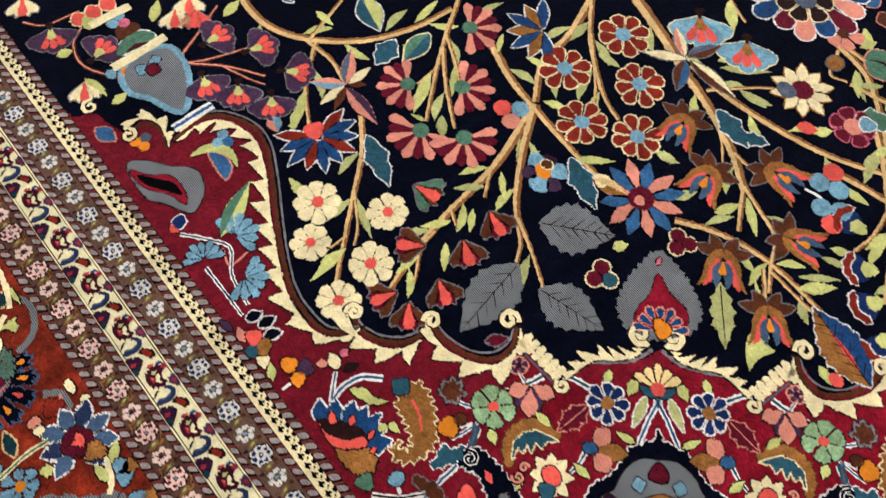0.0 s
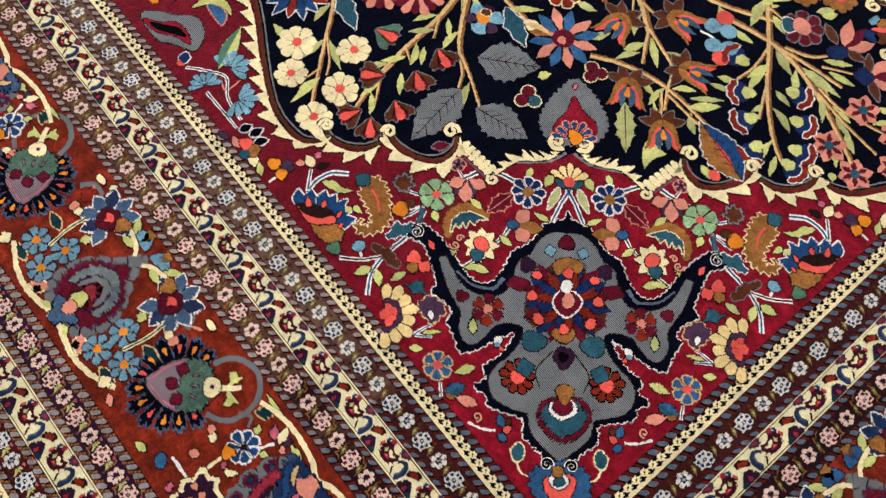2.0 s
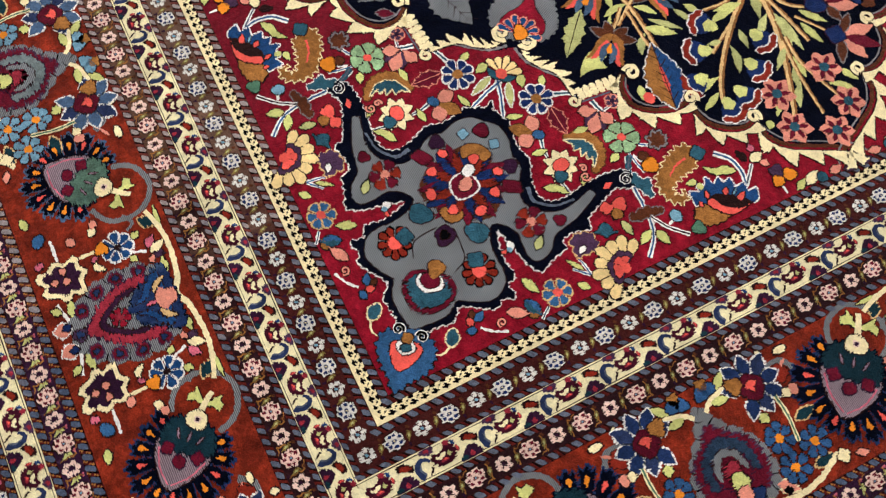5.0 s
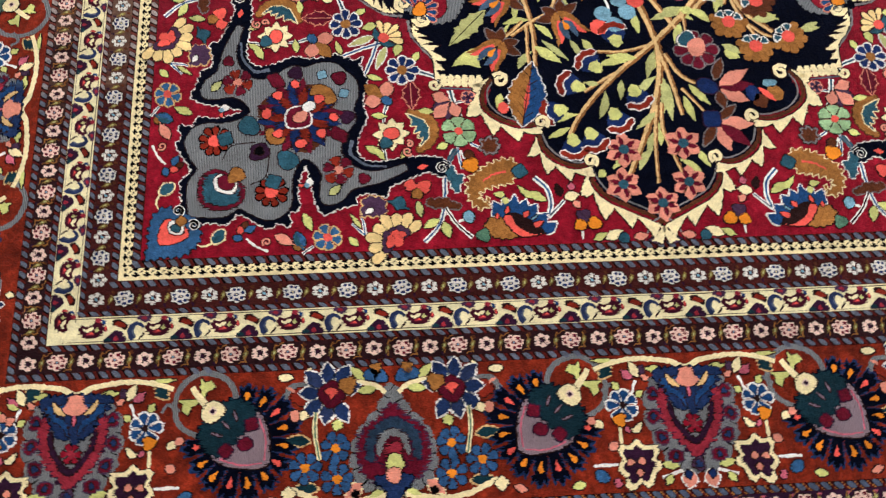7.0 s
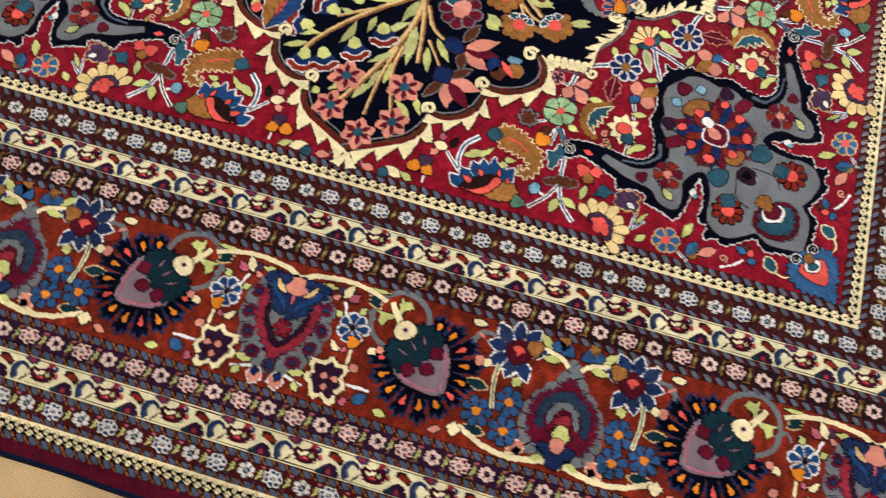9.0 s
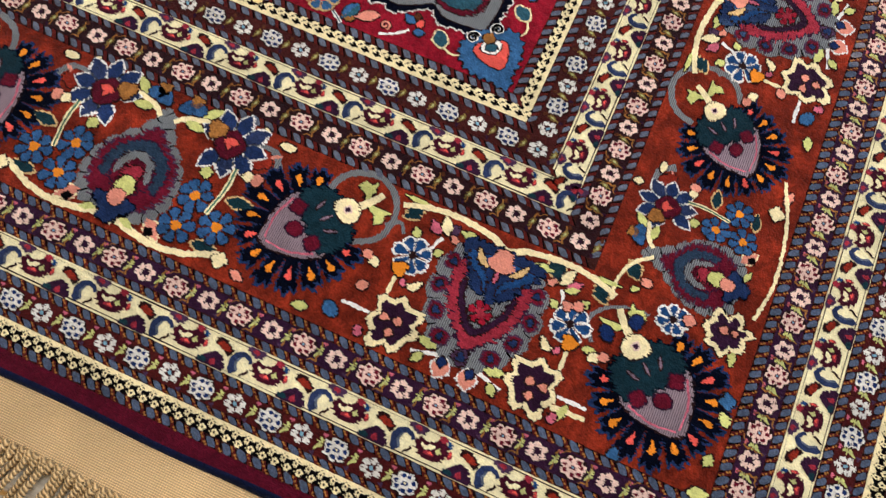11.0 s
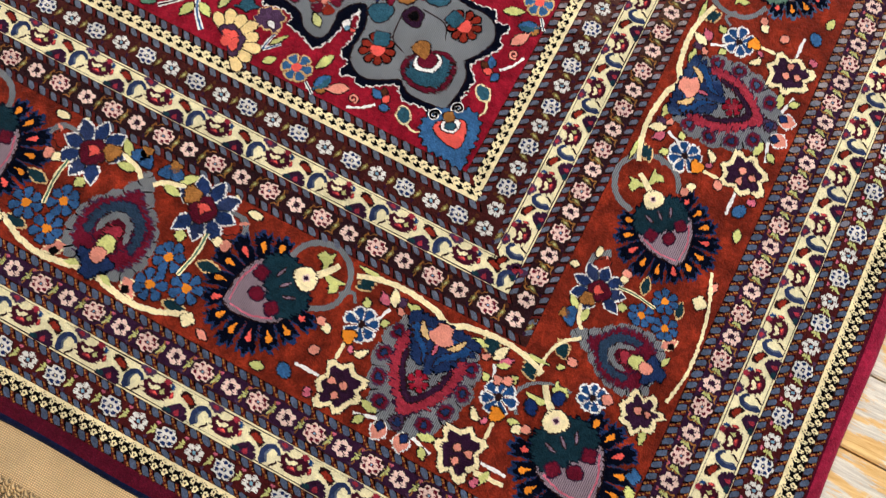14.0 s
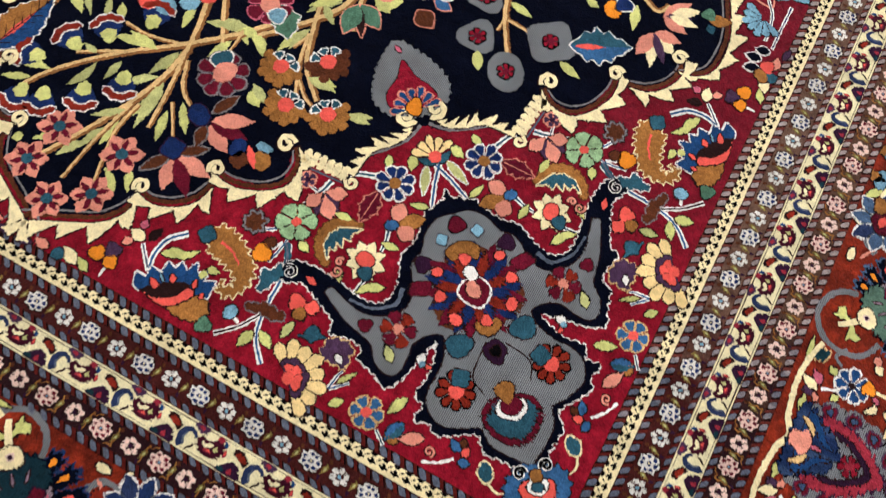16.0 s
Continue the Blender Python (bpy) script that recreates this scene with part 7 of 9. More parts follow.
leaf(NAVY, -0.1813, 0.2307, -0.1691, 0.2867, 0.0066, "coral", z=1.4)
bell(NAVY, -0.0327, 0.3577, 1.7692, 0.0261)
bell(NAVY, -0.0725, 0.3101, 2.3616, 0.0256)
bell(NAVY, -0.1042, 0.2756, 2.785, 0.0253)
bell(NAVY, -0.1343, 0.234, -2.9235, 0.0248)
bell(NAVY, -0.1139, 0.1788, -1.5673, 0.0243)
bell(NAVY, -0.0848, 0.1887, -1.2153, 0.0244)
bell(NAVY, -0.0456, 0.2194, -1.1843, 0.0247)
bell(NAVY, -0.0119, 0.2567, -1.2393, 0.025)
stem(NAVY, [(0.1056, 0.4267), (0.0754, 0.3909), (0.0227, 0.3416), (-0.0293, 0.2989), (-0.0724, 0.2575), (-0.105, 0.2167), (-0.1173, 0.1921)], 0.011, 0.0068, "bark", hi="tan")
leaf(NAVY, 0.0721, 0.3937, 0.0274, 0.3864, 0.0128, "sage", bend=-0.08, z=0.3, fat=0.52)
leaf(NAVY, 0.0319, 0.3444, 0.0164, 0.2964, 0.0126, "lime", bend=0.08, z=0.3, fat=0.52)
leaf(NAVY, -0.0188, 0.3131, -0.0628, 0.3092, 0.0124, "lime", bend=-0.08, z=0.3, fat=0.52)
leaf(NAVY, -0.0575, 0.2660, -0.0710, 0.2196, 0.0123, "sage", bend=0.08, z=0.3, fat=0.52)
leaf(NAVY, -0.1013, 0.2279, -0.1424, 0.2144, 0.0120, "lime", bend=-0.08, z=0.3, fat=0.52)
stem(NAVY, [(0.0325, 0.3405), (0.0291, 0.2922), (0.0132, 0.236), (-0.01, 0.1819), (-0.04, 0.1216)], 0.0115, 0.0074, "bark", hi="tan")
leaf(NAVY, 0.0238, 0.2879, -0.0093, 0.2546, 0.0123, "sage", bend=-0.08, z=0.3, fat=0.52)
leaf(NAVY, 0.0100, 0.2185, 0.0143, 0.1716, 0.0120, "lime", bend=0.08, z=0.3, fat=0.52)
leaf(NAVY, -0.0245, 0.1614, -0.0612, 0.1378, 0.0116, "lime", bend=-0.08, z=0.3, fat=0.52)
stem(NAVY, [(0.0336, 0.3295), (0.0449, 0.2768), (0.0533, 0.2207)], 0.0082, 0.0065, "bark", hi="tan")
leaf(NAVY, 0.0419, 0.2699, 0.0258, 0.2242, 0.0123, "sage", bend=-0.08, z=0.3, fat=0.52)
stem(NAVY, [(0.0169, 0.2384), (0.0081, 0.1874), (0.0045, 0.1487), (0.0029, 0.1136)], 0.0071, 0.0055, "bark", hi="tan")
leaf(NAVY, 0.0027, 0.1710, -0.0228, 0.1336, 0.0117, "sage", bend=-0.08, z=0.3, fat=0.52)
stem(NAVY, [(0.0245, 0.2423), (0.0215, 0.1939), (0.0429, 0.1175)], 0.0071, 0.0047, "bark", hi="tan")
leaf(NAVY, 0.0180, 0.2011, -0.0066, 0.1620, 0.0118, "sage", bend=-0.08, z=0.3, fat=0.52)
leaf(NAVY, 0.0375, 0.1511, 0.0688, 0.1223, 0.0116, "lime", bend=0.08, z=0.3, fat=0.52)
stem(NAVY, [(0.0109, 0.4204), (0.0231, 0.3793), (0.0327, 0.3386)], 0.011, 0.0093, "bark", hi="tan")
stem(NAVY, [(0.0404, 0.326), (0.0599, 0.2882), (0.0935, 0.2668)], 0.0073, 0.0057, "bark", hi="tan")
stem(NAVY, [(-0.0293, 0.2989), (-0.0594, 0.2821), (-0.0891, 0.2637)], 0.0065, 0.0048, "bark", hi="tan")
stem(NAVY, [(0.0227, 0.3416), (-0.0248, 0.3309), (-0.0615, 0.3323)], 0.0066, 0.0049, "bark", hi="tan")
stem(NAVY, [(0.1545, 0.4398), (0.1671, 0.3939), (0.1882, 0.3506)], 0.0077, 0.006, "bark", hi="tan")
stem(NAVY, [(0.1745, 0.3791), (0.1959, 0.3583), (0.2125, 0.35)], 0.0067, 0.005, "bark", hi="tan")
stem(NAVY, [(0.0579, 0.2655), (0.0758, 0.2418), (0.0876, 0.2236)], 0.0056, 0.004, "bark", hi="tan")
stem(NAVY, [(0.0793, 0.3935), (0.0792, 0.3651)], 0.0059, 0.0042, "bark", hi="tan")
stem(NAVY, [(-0.2271, 0.3515), (-0.1967, 0.3661), (-0.1714, 0.3896)], 0.0066, 0.005, "bark", hi="tan")
stem(NAVY, [(-0.166, 0.3809), (-0.1672, 0.3333), (-0.1657, 0.2964)], 0.0059, 0.005, "bark", hi="tan")
rosette(NAVY, -0.0418, 0.1683, 0.0282, 6, "salmon", "teal", edge="", alt="salmon", rc=0.26, rot=0.5, z=0.9, plump=0.95, sharp=True)
rosette(NAVY, -0.0418, 0.1683, 0.0217, 6, "maroon", "teal", rc=0.34, rot=0.72, z=1.1, plump=0.5, sharp=True)
rosette(NAVY, -0.049, 0.1135, 0.0275, 6, "salmon", "teal", edge="", alt="salmon", rc=0.26, rot=0.5, z=0.9, plump=0.95, sharp=True)
rosette(NAVY, -0.049, 0.1135, 0.0212, 6, "maroon", "teal", rc=0.34, rot=0.72, z=1.1, plump=0.5, sharp=True)
rosette(NAVY, 0.004, 0.0828, 0.0271, 6, "salmon", "teal", edge="", alt="salmon", rc=0.26, rot=0.5, z=0.9, plump=0.95, sharp=True)
rosette(NAVY, 0.004, 0.0828, 0.0209, 6, "maroon", "teal", rc=0.34, rot=0.72, z=1.1, plump=0.5, sharp=True)
rosette(NAVY, 0.0463, 0.1139, 0.0275, 6, "salmon", "teal", edge="", alt="salmon", rc=0.26, rot=0.5, z=0.9, plump=0.95, sharp=True)
rosette(NAVY, 0.0463, 0.1139, 0.0212, 6, "maroon", "teal", rc=0.34, rot=0.72, z=1.1, plump=0.5, sharp=True)
rosette(NAVY, 0.0466, 0.1749, 0.0282, 6, "salmon", "teal", edge="", alt="salmon", rc=0.26, rot=0.5, z=0.9, plump=0.95, sharp=True)
rosette(NAVY, 0.0466, 0.1749, 0.0218, 6, "maroon", "teal", rc=0.34, rot=0.72, z=1.1, plump=0.5, sharp=True)
leaf(NAVY, -0.0033, 0.3188, -0.0485, 0.3251, 0.0133, "lime")
leaf(NAVY, 0.0238, 0.3298, 0.0083, 0.2842, 0.0134, "sage")
leaf(NAVY, -0.0315, 0.2822, -0.0358, 0.2501, 0.0105, "sage")
leaf(NAVY, -0.0667, 0.2764, -0.0872, 0.2802, 0.0091, "sage")
leaf(NAVY, -0.1169, 0.206, -0.1499, 0.1902, 0.0102, "lime")
leaf(NAVY, 0.0141, 0.2274, -0.0183, 0.2004, 0.0103, "sage")
leaf(NAVY, 0.0323, 0.2837, 0.0369, 0.2119, 0.0158, "sage")
leaf(NAVY, 0.0591, 0.2523, 0.0707, 0.2105, 0.0117, "lime")
leaf(NAVY, 0.0693, 0.2718, 0.0975, 0.2366, 0.0118, "lime")
leaf(NAVY, -0.0726, 0.1364, -0.0828, 0.1264, 0.0124, "lime")
leaf(NAVY, 0.0671, 0.163, 0.0825, 0.1362, 0.0112, "lime")
leaf(NAVY, 0.0006, 0.3994, 0.006, 0.3622, 0.0124, "lime")
leaf(NAVY, 0.0724, 0.3781, 0.0591, 0.343, 0.0123, "lime")
leaf(NAVY, 0.0425, 0.3921, 0.0782, 0.4076, 0.0179, "sage")
leaf(NAVY, 0.099, 0.4044, 0.1189, 0.3792, 0.0138, "lime")
leaf(NAVY, 0.133, 0.3276, 0.1556, 0.3149, 0.0174, "lime")
leaf(NAVY, 0.1865, 0.383, 0.2249, 0.3819, 0.0137, "sage")
leaf(NAVY, 0.2566, 0.3619, 0.289, 0.3645, 0.0122, "sage")
leaf(NAVY, -0.1008, 0.3538, -0.0841, 0.3192, 0.0095, "sage")
leaf(NAVY, -0.1566, 0.3444, -0.1184, 0.3153, 0.0162, "lime")
leaf(NAVY, -0.2455, 0.3389, -0.2834, 0.3138, 0.0149, "lime")
leaf(NAVY, -0.2131, 0.2658, -0.2211, 0.242, 0.0118, "lime")
dot(NAVY, -0.2116, 0.2417, 0.0083, "coral")
rosette(NAVY, 0.09, 0.3315, 0.0361, 8, "maroon", "salmon", edge="dove", rc=0.36, z=0.9)
dot(NAVY, 0.0789, 0.3482, 0.0138, "teal", edge="white", z=1.6)
dot(NAVY, 0.0919, 0.3374, 0.0138, "salmon", z=1.9)
fan(NAVY, 0.1484, 0.3785, -1.7574, 0.0298, 230, 7, ("gold",), "coral", rc=0.36, plump=1.1)
fan(NAVY, 0.1484, 0.3785, 1.3842, 0.0228, 150, 3, ("teal",), "", edge="white", z=1.3, r0=0.4)
fan(NAVY, 0.1834, 0.3341, -1.688, 0.0292, 230, 7, ("gold",), "coral", rc=0.36, plump=1.1)
fan(NAVY, 0.1834, 0.3341, 1.4536, 0.0224, 150, 3, ("teal",), "", edge="white", z=1.3, r0=0.4)
fan(NAVY, 0.2368, 0.3494, -0.7508, 0.0294, 230, 7, ("gold",), "coral", rc=0.36, plump=1.1)
fan(NAVY, 0.2368, 0.3494, 2.3908, 0.0225, 150, 3, ("teal",), "", edge="white", z=1.3, r0=0.4)
fan(NAVY, 0.1972, 0.4152, -0.6684, 0.0302, 230, 7, ("brown",), "coral", rc=0.36, plump=1.1)
fan(NAVY, 0.1972, 0.4152, 2.4732, 0.0231, 150, 3, ("teal",), "", edge="white", z=1.3, r0=0.4)
leaf(NAVY, 0.1156, 0.2687, 0.1633, 0.2944, 0.0218, "salmon", edge="", z=1)
leaf(NAVY, 0.1159, 0.2652, 0.1688, 0.2685, 0.0201, "maroon", edge="", z=1)
leaf(NAVY, 0.1161, 0.2617, 0.1571, 0.2402, 0.0217, "salmon", edge="", z=1)
leaf(NAVY, 0.1101, 0.2785, 0.1258, 0.3154, 0.0151, "brown", edge="dove", z=1)
leaf(NAVY, 0.1116, 0.2591, 0.1186, 0.2287, 0.015, "brown", edge="dove", z=1)
dot(NAVY, 0.0974, 0.2675, 0.0142, "dark_blue", edge="plum")
leaf(NAVY, 0.1045, 0.2073, 0.1572, 0.2021, 0.0229, "salmon", edge="", z=1)
leaf(NAVY, 0.1063, 0.2042, 0.1478, 0.1667, 0.0196, "maroon", edge="", z=1)
leaf(NAVY, 0.1034, 0.202, 0.1159, 0.1599, 0.0212, "salmon", edge="", z=1)
leaf(NAVY, 0.0986, 0.2029, 0.0766, 0.1687, 0.0147, "brown", edge="dove", z=1)
leaf(NAVY, 0.1043, 0.2107, 0.1354, 0.2349, 0.0131, "brown", edge="dove", z=1)
dot(NAVY, 0.0955, 0.2128, 0.0139, "dark_blue", edge="plum")
dot(NAVY, 0.1641, 0.2536, 0.0116, "dark_blue")
dot(NAVY, 0.1925, 0.2697, 0.0109, "sky", sy=0.6)
dot(NAVY, 0.1744, 0.2403, 0.0116, "brown")
dot(NAVY, 0.1989, 0.2531, 0.0125, "gold")
leaf(NAVY, 0.1747, 0.2624, 0.1981, 0.2381, 0.01, "coral", z=1.6)
dot(NAVY, 0.347, 0.5493, 0.0252, "grey_weave", z=0.8, name="flower")
rosette(NAVY, 0.347, 0.5493, 0.013, 6, "scarlet", "maroon", z=1.1, rc=0.4, edge="black")
dot(NAVY, 0.4046, 0.5205, 0.0271, "grey_weave", z=0.8, name="flower")
rosette(NAVY, 0.4046, 0.5205, 0.0127, 6, "scarlet", "maroon", z=1.1, rc=0.4, edge="black")
dot(NAVY, 0.436, 0.5919, 0.0327, "grey_weave", z=0.8, name="flower")
rosette(NAVY, 0.436, 0.5919, 0.0131, 6, "scarlet", "maroon", z=1.1, rc=0.4, edge="black")
dot(NAVY, 0.329, 0.6109, 0.0251, "grey_weave", z=0.8, name="flower")
rosette(NAVY, 0.329, 0.6109, 0.0134, 6, "scarlet", "maroon", z=1.1, rc=0.4, edge="black")
leaf(NAVY, 0.4617, 0.6, 0.5345, 0.639, 0.0474, "mid_blue", edge="white", teeth=5, half="teal", z=0.9)
leaf(NAVY, 0.4674, 0.6023, 0.5041, 0.621, 0.0082, "coral", z=1.5)
leaf(NAVY, 0.3572, 0.5302, 0.3723, 0.5034, 0.0151, "lime")
leaf(NAVY, 0.4593, 0.5705, 0.4933, 0.5609, 0.0126, "lime")
leaf(NAVY, 0.5131, 0.7049, 0.5245, 0.6647, 0.0133, "lime")
leaf(NAVY, 0.3617, 0.6199, 0.3973, 0.613, 0.0118, "lime")
leaf(NAVY, 0.4499, 0.6778, 0.4692, 0.6735, 0.0119, "lime")
leaf(NAVY, 0.1478, 0.4872, 0.1735, 0.4667, 0.0115, "sage")
leaf(NAVY, 0.1966, 0.3865, 0.225, 0.3888, 0.0109, "lime")
leaf(NAVY, 0.0899, 0.4021, 0.1156, 0.3894, 0.0124, "lime")
leaf(NAVY, 0.1325, 0.3393, 0.1604, 0.3226, 0.0132, "sage")
leaf(NAVY, 0.2616, 0.363, 0.2885, 0.3741, 0.0096, "sage")
leaf(NAVY, 0.2016, 0.5297, 0.2291, 0.5202, 0.0129, "lime")
stem(NAVY, [(0.3543, 0.626), (0.3695, 0.5882), (0.3968, 0.5436)], 0.0092, 0.0067, "bark", hi="tan")
stem(NAVY, [(0.3687, 0.598), (0.3658, 0.5706)], 0.0066, 0.005, "bark", hi="tan")
stem(NAVY, [(0.3708, 0.5941), (0.4072, 0.59)], 0.0066, 0.005, "bark", hi="tan")
stem(NAVY, [(0.1408, 0.4986), (0.1579, 0.4423), (0.1785, 0.3952), (0.2151, 0.3593)], 0.0107, 0.0074, "bark", hi="tan")
leaf(NAVY, 0.1521, 0.4483, 0.1423, 0.4061, 0.0117, "sage", bend=-0.08, z=0.3, fat=0.52)
leaf(NAVY, 0.1872, 0.3918, 0.2289, 0.3803, 0.0113, "lime", bend=0.08, z=0.3, fat=0.52)
stem(NAVY, [(0.5156, 0.7222), (0.5418, 0.7114), (0.5517, 0.7278)], 0.0085, 0.0068, "bark", hi="tan")
stem(NAVY, [(0.1579, 0.4423), (0.147, 0.411)], 0.0064, 0.0048, "bark", hi="tan")
leaf(NAVY, 0.5531, 0.6765, 0.5435, 0.6322, 0.0217, "salmon", z=1)
leaf(NAVY, 0.5523, 0.6781, 0.5896, 0.6797, 0.0184, "salmon", z=1)
leaf(NAVY, 0.5525, 0.6741, 0.5678, 0.6245, 0.0167, "cream", z=1)
leaf(NAVY, 0.5538, 0.6749, 0.5906, 0.658, 0.0183, "cream", z=1)
leaf(NAVY, 0.5517, 0.6757, 0.5826, 0.6382, 0.0133, "purple", z=1)
leaf(NAVY, 0.5522, 0.7071, 0.5907, 0.6967, 0.0203, "salmon", z=1)
leaf(NAVY, 0.5515, 0.7088, 0.5781, 0.7457, 0.0186, "salmon", z=1)
leaf(NAVY, 0.559, 0.7111, 0.5999, 0.7146, 0.0152, "cream", z=1)
leaf(NAVY, 0.5609, 0.7165, 0.5934, 0.74, 0.0169, "cream", z=1)
leaf(NAVY, 0.5543, 0.7083, 0.5878, 0.723, 0.0101, "purple", z=1)
leaf(NAVY, 0.6092, 0.7326, 0.6377, 0.7454, 0.0186, "gold", z=1)
dot(NAVY, 0.6057, 0.741, 0.0094, "green")
leaf(NAVY, 0.6117, 0.7268, 0.6223, 0.7154, 0.0118, "teal")
dot(NAVY, 0.4872, 0.681, 0.0126, "orange")
dot(NAVY, 0.4976, 0.6956, 0.0119, "dark_blue", edge="white")
leaf(NAVY, 0.1866, 0.5104, 0.1918, 0.4624, 0.0279, "green", edge="salmon", z=1)
leaf(NAVY, 0.1899, 0.5123, 0.2293, 0.4927, 0.0263, "green", edge="salmon", z=1)
leaf(NAVY, 0.1882, 0.5093, 0.2158, 0.4686, 0.0131, "dark_brown", edge="salmon", z=1)
leaf(NAVY, 0.2595, 0.5434, 0.2887, 0.53, 0.028, "brown", edge="salmon")
leaf(NAVY, 0.2704, 0.5707, 0.2974, 0.566, 0.0166, "mid_blue", edge="salmon")
leaf(NAVY, 0.0995, 0.4585, 0.1338, 0.4181, 0.0359, "green", edge="white", teeth=3, z=0.9)

# ---------------------------------------------------------------- outline along the long sides and its neighbours; mirrored left to right
FLANK = []
OUTLINE[0] = "dark_brown"
stem(FLANK, [(-0.5986, 0.6433), (-0.6274, 0.6486), (-0.6416, 0.6733), (-0.6397, 0.7212), (-0.6207, 0.7714), (-0.5956, 0.8195), (-0.5681, 0.869), (-0.5489, 0.912), (-0.5492, 0.9501), (-0.5701, 0.984), (-0.601, 0.9959), (-0.637, 0.9881)], 0.0056, 0.0048, "brown", z=0.6, name="outline")
stem(FLANK, [(-0.604, 0.6405), (-0.6241, 0.653), (-0.6347, 0.6739), (-0.6335, 0.7208), (-0.6154, 0.7672), (-0.5901, 0.8153), (-0.5626, 0.8646), (-0.542, 0.9119), (-0.5434, 0.9522), (-0.5667, 0.9891), (-0.5968, 1.0025)], 0.0027, 0.0027, "dove", z=0.7, name="outline")
flame_band(FLANK, [(-0.5994, 0.6368), (-0.6296, 0.6434), (-0.6478, 0.6703), (-0.6459, 0.7216), (-0.625, 0.7748), (-0.601, 0.8238), (-0.5737, 0.8733), (-0.5572, 0.9152), (-0.5585, 0.9465), (-0.5744, 0.9774), (-0.6014, 0.9885), (-0.6377, 0.9844)], 0.0081, 0.0175, 11, 1)
stem(FLANK, [(-0.6477, 0.9815), (-0.6424, 1.0171), (-0.658, 1.0325), (-0.6799, 1.0301)], 0.0062, 0.0046, "brown", z=0.6, name="outline")
flame_band(FLANK, [(-0.6477, 0.9815), (-0.6399, 1.0185), (-0.6535, 1.04), (-0.6781, 1.0374)], 0.0062, 0.0139, 3, -1)
scroll(FLANK, -0.6782, 1.0288, 0.0101, 1.0378, -1.2, 0.0055)
scroll(FLANK, -0.6948, 1.0962, 0.0112, 1.0564, 1.2, 0.0048)
stem(FLANK, [(-0.6241, 0.9953), (-0.572, 1.001)], 0.0055, 0.0055, "cream", z=1)
stem(FLANK, [(-0.628, 1.0027), (-0.5701, 1.004)], 0.0126, 0.0126, "white", hi="mid_blue", z=1.1)
fan(FLANK, -0.6523, 0.8271, 0.2209, 0.0316, 200, 7, ("sky",), "", r0=0.1, plump=1.1)
fan(FLANK, -0.6975, 0.8228, 1.1748, 0.0253, 200, 7, ("sky",), "", r0=0.1, plump=1.1)
fan(FLANK, -0.6739, 0.7742, -1.0953, 0.0306, 200, 7, ("sky",), "", r0=0.1, plump=1.1)
leaf(FLANK, -0.6654, 0.8355, -0.5958, 0.8783, 0.0244, "lime", half="green", z=0.9)
stem(FLANK, [(-0.7015, 0.8689), (-0.6791, 0.8415), (-0.6652, 0.8162), (-0.6835, 0.7836), (-0.6889, 0.7423)], 0.0057, 0.005, "white", hi="slate")
stem(FLANK, [(-0.7019, 0.8122), (-0.7015, 0.7705), (-0.7018, 0.7347)], 0.0056, 0.0042, "white", hi="dark_blue")
stem(FLANK, [(-0.6504, 0.7996), (-0.6775, 0.7975), (-0.672, 0.8216)], 0.0028, 0.0028, "salmon")
leaf(FLANK, -0.7011, 0.7288, -0.6822, 0.7244, 0.0134, "navy", edge="white")
leaf(FLANK, -0.6946, 0.713, -0.6731, 0.71, 0.0134, "navy", edge="white")
leaf(FLANK, -0.6965, 0.6988, -0.6773, 0.6904, 0.0133, "navy", edge="white")
dot(FLANK, -0.7063, 0.7049, 0.0093, "coral")
dot(FLANK, -0.7038, 0.6882, 0.0092, "gold")
patch(FLANK, [(-0.7033, 0.9904), (-0.6826, 0.9846), (-0.6621, 0.9581), (-0.6395, 0.9352), (-0.6454, 0.904), (-0.6717, 0.8845), (-0.6839, 0.8971), (-0.695, 0.9178), (-0.7081, 0.9381)], "grey_weave", z=0.8, rough=0.001)
patch(FLANK, [(-0.7024, 0.9825), (-0.6886, 0.9613), (-0.6694, 0.9463), (-0.6656, 0.9198), (-0.6743, 0.8995), (-0.6834, 0.9237), (-0.6998, 0.9467), (-0.7047, 0.9678)], "scarlet", z=1.1)
patch(FLANK, [(-0.6995, 0.9699), (-0.6856, 0.9529), (-0.6722, 0.9352), (-0.6715, 0.9143), (-0.6832, 0.9306), (-0.6969, 0.9515)], "black", z=1.3)
patch(FLANK, [(-0.6336, 0.9536), (-0.6112, 0.9573), (-0.5901, 0.943), (-0.5876, 0.9209), (-0.5971, 0.9041), (-0.5972, 0.9231), (-0.6094, 0.9432)], "lime", z=0.9)
patch(FLANK, [(-0.6131, 0.9439), (-0.601, 0.9302), (-0.6013, 0.9105), (-0.6171, 0.8991), (-0.6174, 0.9179)], "mid_blue", z=1, edge="salmon")
trefoil(FLANK, -0.588, 0.95, 0.9914, 0.0125, ["sky", "sky", "mid_blue"])
trefoil(FLANK, -0.6701, 1.0096, 2.4794, 0.0124, ["orange", "orange", "slate"])
leaf(FLANK, -0.7055, 1.063, -0.6954, 1.0315, 0.0204, "mid_blue", edge="salmon")
leaf(FLANK, -0.688, 0.8777, -0.7001, 0.8902, 0.0203, "dark_blue", edge="white")
leaf(FLANK, -0.706, 0.887, -0.7013, 0.8717, 0.0101, "coral")
TIP = []
stem(TIP, [(-0.0968, 0.1329), (-0.0886, 0.1132), (-0.0699, 0.0926), (-0.0322, 0.0734), (0.0045, 0.0528), (0.0186, 0.031)], 0.0056, 0.0048, "brown", z=0.6, name="outline")
